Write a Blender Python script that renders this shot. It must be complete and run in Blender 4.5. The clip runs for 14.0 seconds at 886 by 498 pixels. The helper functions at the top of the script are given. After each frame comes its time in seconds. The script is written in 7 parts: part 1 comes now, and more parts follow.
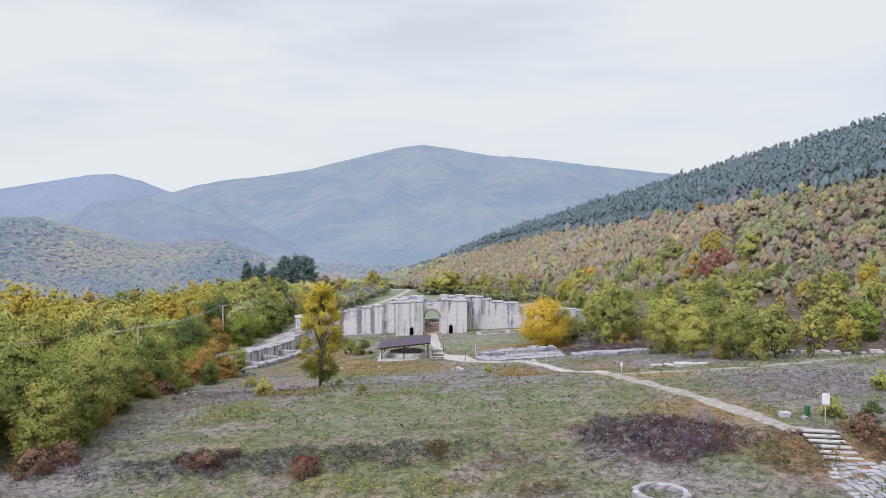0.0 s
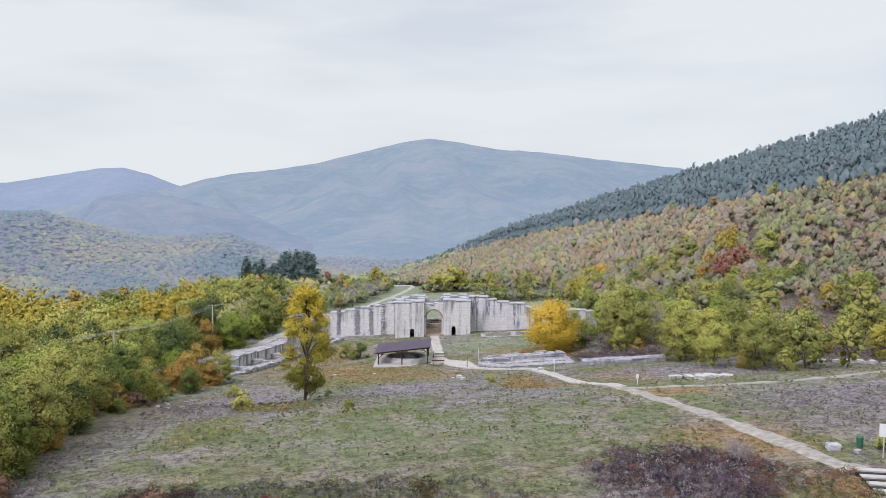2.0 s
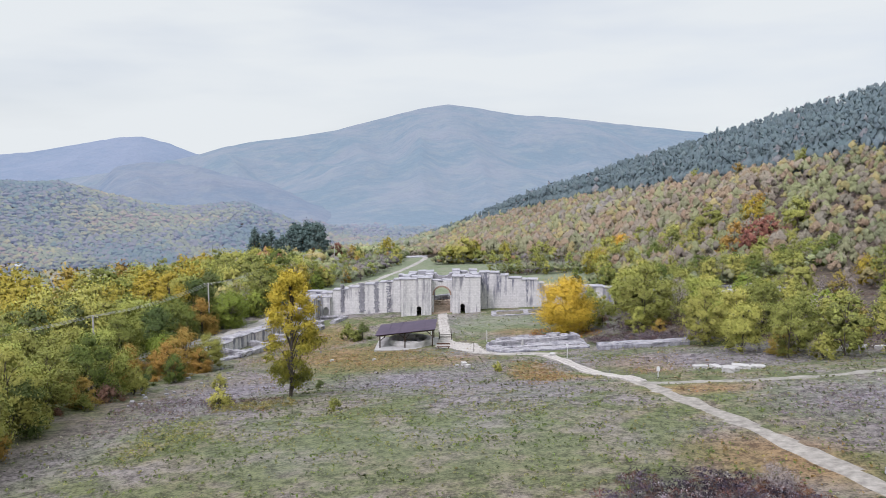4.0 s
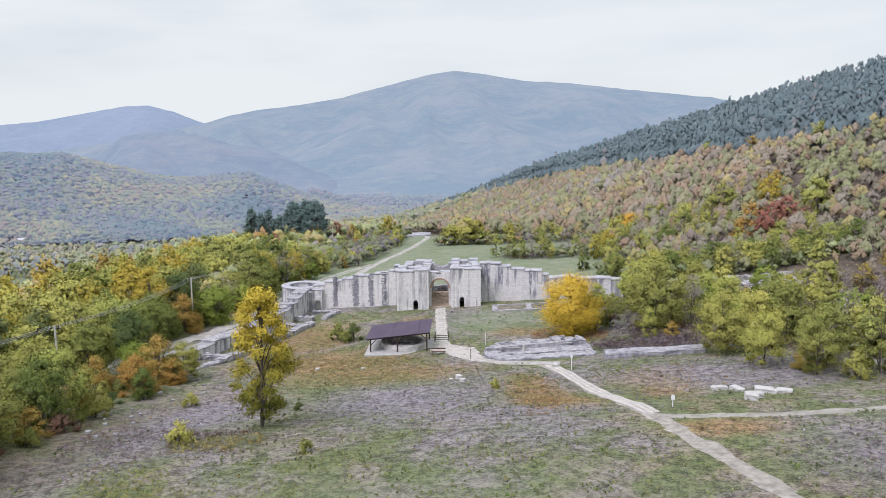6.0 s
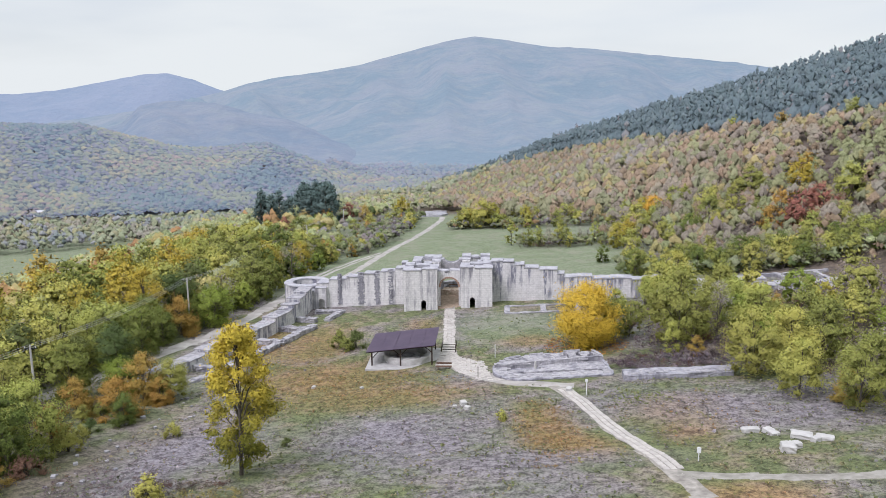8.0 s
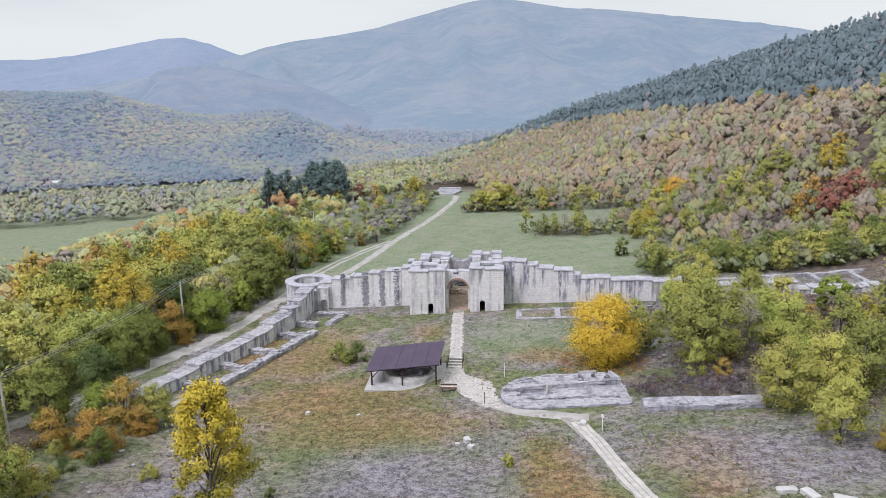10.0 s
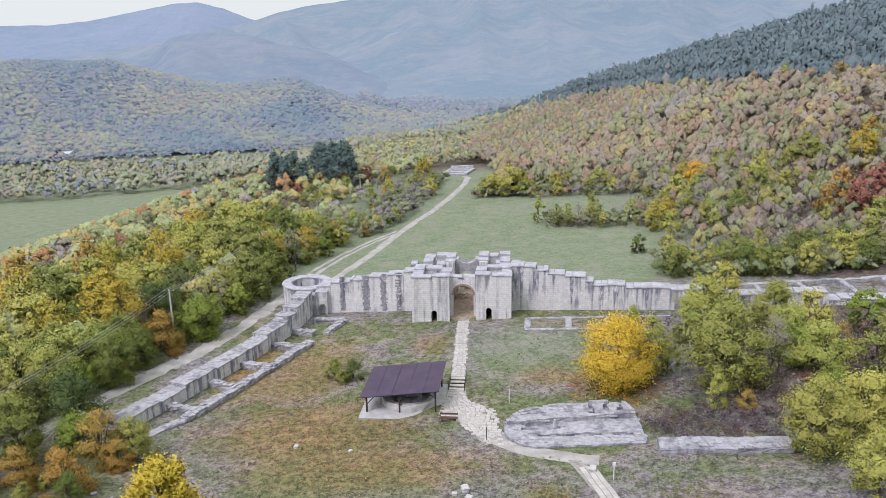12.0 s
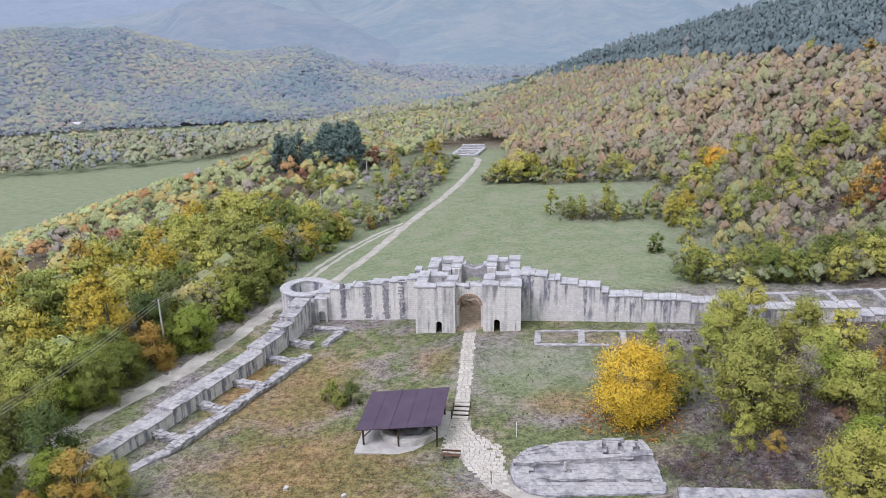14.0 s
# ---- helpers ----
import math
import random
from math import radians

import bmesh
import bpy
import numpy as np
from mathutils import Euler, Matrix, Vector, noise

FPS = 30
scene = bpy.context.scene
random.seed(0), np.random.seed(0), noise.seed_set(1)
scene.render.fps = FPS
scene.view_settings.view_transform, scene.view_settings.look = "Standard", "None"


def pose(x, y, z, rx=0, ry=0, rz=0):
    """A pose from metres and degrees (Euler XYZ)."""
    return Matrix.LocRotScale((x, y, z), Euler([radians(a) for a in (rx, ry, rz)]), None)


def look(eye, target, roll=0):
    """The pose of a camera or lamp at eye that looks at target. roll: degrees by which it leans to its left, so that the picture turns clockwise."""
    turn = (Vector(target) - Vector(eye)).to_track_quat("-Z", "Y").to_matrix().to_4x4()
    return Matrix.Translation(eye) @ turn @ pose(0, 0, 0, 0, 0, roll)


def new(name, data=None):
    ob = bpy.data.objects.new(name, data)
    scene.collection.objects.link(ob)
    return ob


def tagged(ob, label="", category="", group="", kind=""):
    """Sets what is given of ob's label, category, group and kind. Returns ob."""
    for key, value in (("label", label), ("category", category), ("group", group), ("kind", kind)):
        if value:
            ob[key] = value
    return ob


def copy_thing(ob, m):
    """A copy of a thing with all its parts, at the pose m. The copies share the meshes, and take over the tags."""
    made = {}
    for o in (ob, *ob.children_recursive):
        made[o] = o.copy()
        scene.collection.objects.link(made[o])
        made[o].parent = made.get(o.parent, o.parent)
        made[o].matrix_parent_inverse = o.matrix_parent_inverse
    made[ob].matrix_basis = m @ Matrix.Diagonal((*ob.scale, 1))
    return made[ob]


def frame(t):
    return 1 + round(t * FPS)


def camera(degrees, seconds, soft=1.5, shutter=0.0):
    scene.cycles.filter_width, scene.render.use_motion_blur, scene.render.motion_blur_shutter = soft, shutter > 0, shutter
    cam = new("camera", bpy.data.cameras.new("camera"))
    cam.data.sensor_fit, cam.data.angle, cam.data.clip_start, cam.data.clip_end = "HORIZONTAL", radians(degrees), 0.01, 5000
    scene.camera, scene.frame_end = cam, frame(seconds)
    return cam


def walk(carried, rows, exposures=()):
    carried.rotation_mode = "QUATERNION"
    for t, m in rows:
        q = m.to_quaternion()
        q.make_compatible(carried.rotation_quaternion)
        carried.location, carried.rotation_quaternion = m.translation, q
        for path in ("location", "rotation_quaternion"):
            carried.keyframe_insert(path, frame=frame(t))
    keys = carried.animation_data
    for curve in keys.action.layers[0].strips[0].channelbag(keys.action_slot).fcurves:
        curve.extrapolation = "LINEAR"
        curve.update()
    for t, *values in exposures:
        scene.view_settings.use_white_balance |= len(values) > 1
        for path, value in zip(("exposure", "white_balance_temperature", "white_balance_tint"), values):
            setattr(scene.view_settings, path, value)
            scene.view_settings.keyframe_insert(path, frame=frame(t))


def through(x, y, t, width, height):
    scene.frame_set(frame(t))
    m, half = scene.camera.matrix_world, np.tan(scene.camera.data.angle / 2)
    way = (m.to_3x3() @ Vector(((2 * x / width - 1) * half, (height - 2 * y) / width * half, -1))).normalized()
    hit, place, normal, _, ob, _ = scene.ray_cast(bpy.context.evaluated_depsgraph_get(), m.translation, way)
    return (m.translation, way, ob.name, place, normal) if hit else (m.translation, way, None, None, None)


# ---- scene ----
cam = camera(58.7, 14.0, soft=0.5)
PATH = [
    (0, (0.123, -184.941, 29.658), (0.151, -182.943, 29.559), 0.2),
    (0.5, (0.723, -182.193, 29.716), (0.739, -180.195, 29.616), 0.3),
    (1, (0.801, -179.755, 29.864), (0.816, -177.758, 29.764), 0.3),
    (1.5, (1.13, -177.409, 29.793), (1.141, -175.412, 29.694), 0.3),
    (2, (1.569, -174.98, 29.863), (1.576, -172.983, 29.749), 0.3),
    (2.5, (2.031, -172.629, 29.815), (2.033, -170.633, 29.683), 0.3),
    (3, (2.749, -170.133, 29.956), (2.736, -168.139, 29.802), 0.2),
    (5.5, (5.294, -157.101, 33.094), (5.233, -155.119, 32.833), -0.5),
    (6, (5.784, -154.49, 34.271), (5.722, -152.511, 33.99), -0.5),
    (6.5, (6.153, -152.19, 35.371), (6.075, -150.215, 35.072), -0.5),
    (7, (6.603, -149.705, 36.517), (6.508, -147.733, 36.195), -0.5),
    (7.5, (7.024, -147.392, 37.506), (6.922, -145.424, 37.164), -0.6),
    (8, (7.515, -144.824, 38.693), (7.402, -142.861, 38.33), -0.7),
    (8.5, (7.992, -142.347, 39.807), (7.869, -140.388, 39.422), -0.8),
    (9, (8.26, -139.747, 41.046), (8.124, -137.794, 40.638), -0.8),
    (11.5, (9.843, -127.352, 46.532), (9.654, -125.428, 46.018), -1.3),
    (12, (10.07, -124.9, 47.693), (9.871, -122.983, 47.158), -1.2),
    (12.5, (10.049, -122.584, 48.78), (9.84, -120.674, 48.225), -1.2),
    (13, (10.157, -120.066, 49.754), (9.934, -118.164, 49.179), -1.2),
    (13.5, (10.268, -117.814, 50.82), (10.037, -115.919, 50.225), -1.3),
    (14, (10.406, -115.326, 51.825), (10.175, -113.437, 51.209), -1.3),
]
walk(cam, [(t, look(eye, target, roll)) for t, eye, target, roll in PATH], exposures=[(0, -0.08, 6120, 27), (3, -0.08, 6120, 27), (6, -0.02, 6120, 27), (9, -0.05, 6120, 27), (14, -0.06, 6120, 27)])

# ---- sky, sun and exposure ----
scene.view_settings.exposure = 0.0
SUN_AZ, SUN_EL = radians(222), radians(50)

world = bpy.data.worlds.new("sky")
scene.world = world
world.use_nodes = True
wt = world.node_tree
wt.nodes.clear()
w_out = wt.nodes.new("ShaderNodeOutputWorld")
w_bg = wt.nodes.new("ShaderNodeBackground")
w_sky = wt.nodes.new("ShaderNodeTexSky")
w_sky.sky_type, w_sky.sun_disc = "NISHITA", False
w_sky.sun_elevation, w_sky.sun_rotation = SUN_EL, SUN_AZ
w_gain = wt.nodes.new("ShaderNodeMix")
w_gain.data_type, w_gain.blend_type = "RGBA", "MULTIPLY"
w_gain.inputs["Factor"].default_value = 1.0
w_gain.inputs["B"].default_value = (0.11, 0.11, 0.11, 1)
w_coord = wt.nodes.new("ShaderNodeTexCoord")
w_map = wt.nodes.new("ShaderNodeMapping")
w_map.inputs["Scale"].default_value = (1.0, 1.0, 5.0)
w_noise = wt.nodes.new("ShaderNodeTexNoise")
w_noise.inputs["Scale"].default_value = 2.6
w_noise.inputs["Detail"].default_value = 4.0
w_noise.inputs["Roughness"].default_value = 0.5
w_ramp = wt.nodes.new("ShaderNodeValToRGB")
w_ramp.color_ramp.elements[0].position, w_ramp.color_ramp.elements[0].color = 0.34, (0.74, 0.74, 0.74, 1)
w_ramp.color_ramp.elements[1].position, w_ramp.color_ramp.elements[1].color = 0.56, (0.97, 0.97, 0.97, 1)
w_mix = wt.nodes.new("ShaderNodeMix")
w_mix.data_type = "RGBA"
w_mix.inputs["B"].default_value = (0.805, 0.90, 0.80, 1)
wt.links.new(w_coord.outputs["Generated"], w_map.inputs["Vector"])
wt.links.new(w_map.outputs["Vector"], w_noise.inputs["Vector"])
wt.links.new(w_noise.outputs["Fac"], w_ramp.inputs["Fac"])
wt.links.new(w_ramp.outputs["Color"], w_mix.inputs["Factor"])
wt.links.new(w_sky.outputs["Color"], w_gain.inputs["A"])
wt.links.new(w_gain.outputs["Result"], w_mix.inputs["A"])
wt.links.new(w_mix.outputs["Result"], w_bg.inputs["Color"])
# an overcast sky is brightest overhead
w_sep = wt.nodes.new("ShaderNodeSeparateXYZ")
w_rise = wt.nodes.new("ShaderNodeMapRange")
w_rise.interpolation_type = "SMOOTHSTEP"
for key, value in (("From Min", 0.22), ("From Max", 1.0), ("To Min", 1.0), ("To Max", 1.8)):
    w_rise.inputs[key].default_value = value
wt.links.new(w_coord.outputs["Generated"], w_sep.inputs[0])
wt.links.new(w_sep.outputs[2], w_rise.inputs["Value"])
wt.links.new(w_rise.outputs["Result"], w_bg.inputs["Strength"])
wt.links.new(w_bg.outputs["Background"], w_out.inputs["Surface"])

sun_lamp = new("sun", bpy.data.lights.new("sun", "SUN"))
sun_lamp.data.energy, sun_lamp.data.angle, sun_lamp.data.color = 2.75, radians(28), (1.0, 0.985, 0.965)
SUN_FROM = Vector((math.sin(SUN_AZ) * math.cos(SUN_EL), math.cos(SUN_AZ) * math.cos(SUN_EL), math.sin(SUN_EL)))
sun_lamp.matrix_world = look(SUN_FROM * 200, (0, 0, 0))


# ---- materials ----
class Shade:
    """A node material under construction."""

    def __init__(self, name, rough=0.9):
        self.mat = bpy.data.materials.new(name)
        self.mat.use_nodes = True
        self.nt = self.mat.node_tree
        self.bsdf = self.nt.nodes["Principled BSDF"]
        self.out = self.nt.nodes["Material Output"]
        self.bsdf.inputs["Roughness"].default_value = rough
        self.bsdf.inputs["Specular IOR Level"].default_value = 0.25
        geo = self.nt.nodes.new("ShaderNodeNewGeometry")
        self.pos, self.island, self.normal = geo.outputs["Position"], geo.outputs["Random Per Island"], geo.outputs["Normal"]

    def put(self, socket, value):
        if hasattr(value, "is_linked"):
            self.nt.links.new(value, socket)
        else:
            socket.default_value = value

    def noise(self, scale, detail=3.0, rough=0.55, vector=None, stretch=None):
        n = self.nt.nodes.new("ShaderNodeTexNoise")
        v = self.pos if vector is None else vector
        if stretch:
            mp = self.nt.nodes.new("ShaderNodeMapping")
            mp.inputs["Scale"].default_value = stretch
            self.nt.links.new(v, mp.inputs["Vector"])
            v = mp.outputs["Vector"]
        self.nt.links.new(v, n.inputs["Vector"])
        n.inputs["Scale"].default_value, n.inputs["Detail"].default_value, n.inputs["Roughness"].default_value = scale, detail, rough
        return n.outputs["Fac"]

    def ramp(self, fac, stops):
        r = self.nt.nodes.new("ShaderNodeValToRGB")
        while len(r.color_ramp.elements) < len(stops):
            r.color_ramp.elements.new(0.5)
        for e, (p, c) in zip(r.color_ramp.elements, stops):
            e.position = p
            e.color = (c, c, c, 1) if isinstance(c, (int, float)) else (*c, 1)
        self.nt.links.new(fac, r.inputs["Fac"])
        return r.outputs["Color"]

    def mix(self, fac, a, b, kind="MIX"):
        m = self.nt.nodes.new("ShaderNodeMix")
        m.data_type, m.blend_type = "RGBA", kind
        self.put(m.inputs["Factor"], fac)
        for key, v in (("A", a), ("B", b)):
            if isinstance(v, tuple):
                v = (*v, 1)
            self.put(m.inputs[key], v)
        return m.outputs["Result"]

    def math(self, op, a, b=0.0, clamp=False):
        m = self.nt.nodes.new("ShaderNodeMath")
        m.operation, m.use_clamp = op, clamp
        self.put(m.inputs[0], a)
        self.put(m.inputs[1], b)
        return m.outputs[0]

    def obj_random(self):
        return self.nt.nodes.new("ShaderNodeObjectInfo").outputs["Random"]

    def attribute(self, name):
        a = self.nt.nodes.new("ShaderNodeAttribute")
        a.attribute_name = name
        self.alpha = a.outputs["Alpha"]
        return a.outputs["Color"]

    def bump(self, height, strength=0.5, distance=0.1):
        b = self.nt.nodes.new("ShaderNodeBump")
        b.inputs["Strength"].default_value, b.inputs["Distance"].default_value = strength, distance
        self.nt.links.new(height, b.inputs["Height"])
        self.nt.links.new(b.outputs["Normal"], self.bsdf.inputs["Normal"])

    def colour(self, c):
        self.put(self.bsdf.inputs["Base Color"], (*c, 1) if isinstance(c, tuple) else c)
        return self

    def leafy(self, c, through=0.25):
        """Leaf: part of the light passes through."""
        self.colour(c)
        tr = self.nt.nodes.new("ShaderNodeBsdfTranslucent")
        self.put(tr.inputs["Color"], (*c, 1) if isinstance(c, tuple) else c)
        ms = self.nt.nodes.new("ShaderNodeMixShader")
        ms.inputs[0].default_value = through
        self.nt.links.new(self.bsdf.outputs[0], ms.inputs[1])
        self.nt.links.new(tr.outputs[0], ms.inputs[2])
        self.nt.links.new(ms.outputs[0], self.out.inputs["Surface"])
        return self


def brick_fac(s, wx, hz, stretch_y=True):
    """Courses of ashlar on upright faces: joint factor."""
    b = s.nt.nodes.new("ShaderNodeTexBrick")
    sep = s.nt.nodes.new("ShaderNodeSeparateXYZ")
    s.nt.links.new(s.pos, sep.inputs[0])
    along = s.math("ADD", sep.outputs[0], sep.outputs[1])
    comb = s.nt.nodes.new("ShaderNodeCombineXYZ")
    s.nt.links.new(along, comb.inputs[0])
    s.nt.links.new(sep.outputs[2], comb.inputs[1])
    s.nt.links.new(comb.outputs[0], b.inputs["Vector"])
    b.inputs["Scale"].default_value = 1.0
    b.inputs["Brick Width"].default_value, b.inputs["Row Height"].default_value = wx, hz
    b.inputs["Mortar Size"].default_value, b.inputs["Mortar Smooth"].default_value = 0.025, 0.4
    b.inputs["Color1"].default_value, b.inputs["Color2"].default_value = (1, 1, 1, 1), (0.80, 0.80, 0.82, 1)
    return b.outputs["Color"], b.outputs["Fac"]


def stone_material(name, light, dark, stain, stain_at, block=(0.8, 0.36), bands=0.8):
    s = Shade(name, 0.92)
    tone, joint = brick_fac(s, *block)
    grain = s.noise(1.7, 5.0, 0.6)
    base = s.mix(s.ramp(grain, [(0.3, 0.0), (0.7, 1.0)]), dark, light)
    base = s.mix(0.2, base, tone, "MULTIPLY")
    streak = s.noise(0.75, 4.0, 0.6, stretch=(1.0, 1.0, 0.10))
    blot = s.noise(0.32, 3.0, 0.5)
    run = s.math("ADD", s.math("MULTIPLY", streak, 0.75), s.math("MULTIPLY", blot, 0.35))
    sep = s.nt.nodes.new("ShaderNodeSeparateXYZ")
    s.nt.links.new(s.normal, sep.inputs[0])
    upright = s.math("SUBTRACT", 1.0, s.math("ABSOLUTE", sep.outputs[2]), True)
    band = s.noise(0.95, 2.0, 0.5, stretch=(1.0, 1.0, 0.03))
    fall = s.nt.nodes.new("ShaderNodeAttribute")
    fall.attribute_name = "fall"
    band = s.math("SUBTRACT", band, s.math("MULTIPLY", fall.outputs["Fac"], 0.022))
    band = s.ramp(band, [(0.475, 0.0), (0.56, 1.0)])
    fray = s.ramp(s.noise(2.2, 4.0, 0.65, stretch=(1.0, 1.0, 0.35)), [(0.34, 0.0), (0.54, 1.0)])
    base = s.mix(s.math("MULTIPLY", s.math("MULTIPLY", band, fray), s.math("MULTIPLY", upright, bands)), base, stain)
    base = s.mix(s.ramp(run, [(stain_at, 0.0), (stain_at + 0.10, 0.8)]), base, stain)
    base = s.mix(s.math("MULTIPLY", joint, 0.05), base, (0.36, 0.35, 0.34))
    s.colour(base)
    h = s.math("SUBTRACT", s.math("MULTIPLY", grain, 0.5), s.math("MULTIPLY", joint, 0.05))
    s.bump(h, 0.6, 0.06)
    return s.mat


LIMESTONE = stone_material("limestone_ashlar", (0.69, 0.685, 0.67), (0.53, 0.525, 0.52), (0.15, 0.15, 0.18), 0.59, bands=0.38)
STREAKED = stone_material("streaked_limestone", (0.66, 0.65, 0.65), (0.48, 0.475, 0.48), (0.15, 0.155, 0.20), 0.57, bands=0.95)
OLDSTONE = stone_material("weathered_rubble", (0.43, 0.425, 0.435), (0.25, 0.245, 0.265), (0.14, 0.14, 0.165), 0.56, (0.5, 0.25), 0.3)

DARKSTONE = stone_material("stained_and_shaded_rubble", (0.40, 0.40, 0.43), (0.24, 0.24, 0.27), (0.13, 0.13, 0.155), 0.56, (0.4, 0.25), 0.4)


def coping_material():
    s = Shade("coping_stone", 0.9)
    a, b = s.noise(0.9, 4.0), s.noise(6.0, 4.0)
    c = s.mix(s.ramp(a, [(0.35, 0.0), (0.68, 1.0)]), (0.29, 0.29, 0.32), (0.44, 0.44, 0.465))
    c = s.mix(s.ramp(b, [(0.54, 0.0), (0.70, 0.6)]), c, (0.20, 0.20, 0.23))
    s.colour(c)
    s.bump(b, 0.4, 0.05)
    return s.mat


def flag_material():
    """Weathered grey slabs, each of its own tone."""
    s = Shade("grey_flagstone", 0.9)
    a, g = s.noise(0.8, 4.0), s.noise(5.0, 4.0)
    c = s.mix(s.ramp(a, [(0.3, 0.0), (0.7, 1.0)]), (0.21, 0.215, 0.24), (0.32, 0.325, 0.35))
    c = s.mix(s.math("MULTIPLY", s.obj_random(), 0.5), c, (0.47, 0.465, 0.47))
    c = s.mix(s.ramp(g, [(0.54, 0.0), (0.68, 0.7)]), c, (0.13, 0.13, 0.15))
    s.colour(c)
    s.bump(g, 0.6, 0.06)
    return s.mat


COPING = coping_material()
FLAG = flag_material()


def simple(name, c1, c2, scale, rough=0.9, metal=0.0, bump=0.3, bscale=None):
    s = Shade(name, rough)
    a, b = s.noise(scale, 4.0), s.noise(bscale or scale * 7, 3.0)
    c = s.mix(s.ramp(a, [(0.3, 0.0), (0.7, 1.0)]), c1, c2)
    c = s.mix(s.math("MULTIPLY", b, 0.35), c, tuple(v * 0.55 for v in c1))
    s.colour(c)
    s.bsdf.inputs["Metallic"].default_value = metal
    s.bump(b, bump, 0.03)
    return s.mat


PAVING = None


def paving_material():
    s = Shade("paving_slab", 0.88)
    r = s.obj_random()
    a = s.noise(3.0, 4.0)
    c = s.mix(r, (0.37, 0.35, 0.325), (0.47, 0.445, 0.41))
    c = s.mix(s.ramp(a, [(0.48, 0.0), (0.75, 0.6)]), c, (0.27, 0.255, 0.23))
    s.colour(c)
    s.bump(a, 0.4, 0.03)
    return s.mat


PAVING = paving_material()
DIRT = simple("pale_dirt", (0.20, 0.185, 0.165), (0.43, 0.405, 0.36), 1.4, bscale=5.0)
TRODDEN = simple("trodden_grass", (0.22, 0.21, 0.18), (0.38, 0.365, 0.33), 1.2, bscale=5.0)
RUBBLE = simple("brown_rubble", (0.25, 0.185, 0.13), (0.46, 0.37, 0.28), 1.6, bump=0.9, bscale=5.0)
PALERUBBLE = simple("pale_rubble", (0.36, 0.29, 0.22), (0.60, 0.53, 0.44), 1.6, bump=0.9, bscale=5.0)
TRACK = simple("dirt_track", (0.28, 0.265, 0.245), (0.46, 0.445, 0.415), 0.5)
CONCRETE = simple("concrete_slab", (0.36, 0.355, 0.345), (0.50, 0.495, 0.485), 1.2)
WHITESTONE = simple("white_limestone", (0.40, 0.395, 0.38), (0.54, 0.535, 0.52), 1.5)
BRICKRED = simple("weathered_brick", (0.30, 0.19, 0.14), (0.44, 0.31, 0.24), 2.0)
DARKWOOD = simple("dark_stained_wood", (0.035, 0.024, 0.02), (0.07, 0.05, 0.04), 3.0, 0.7)
BENCHWOOD = simple("bench_wood", (0.09, 0.05, 0.035), (0.15, 0.09, 0.06), 3.0, 0.7)
STEPWOOD = simple("step_wood", (0.45, 0.42, 0.38), (0.60, 0.57, 0.52), 2.0, 0.8)
BARK = simple("bark", (0.07, 0.06, 0.05), (0.14, 0.12, 0.105), 3.0)
POLEWOOD = simple("pole_concrete", (0.42, 0.41, 0.40), (0.55, 0.54, 0.52), 3.0)
WIRE = simple("wire_metal", (0.40, 0.40, 0.40), (0.50, 0.50, 0.50), 2.0, 0.5, 0.2)
IRON = simple("dark_iron", (0.05, 0.05, 0.055), (0.09, 0.09, 0.09), 4.0, 0.5, 0.7)
SIGNWHITE = simple("sign_white", (0.66, 0.67, 0.68), (0.76, 0.77, 0.78), 1.0, 0.6)
ROOFTILE = simple("far_roof", (0.45, 0.46, 0.50), (0.58, 0.59, 0.62), 1.0, 0.6)
GREENPLASTIC = simple("green_metal", (0.03, 0.12, 0.07), (0.05, 0.16, 0.09), 2.0, 0.5)


def roof_material():
    s = Shade("purple_brown_sheet_roof", 0.55)
    a, b = s.noise(0.5, 3.0), s.noise(5.0, 3.0)
    c = s.mix(s.ramp(a, [(0.3, 0.0), (0.7, 1.0)]), (0.050, 0.034, 0.062), (0.072, 0.050, 0.082))
    c = s.mix(s.ramp(b, [(0.55, 0.0), (0.8, 0.35)]), c, (0.12, 0.09, 0.13))
    s.colour(c)
    s.bump(b, 0.15, 0.02)
    return s.mat


ROOF = roof_material()


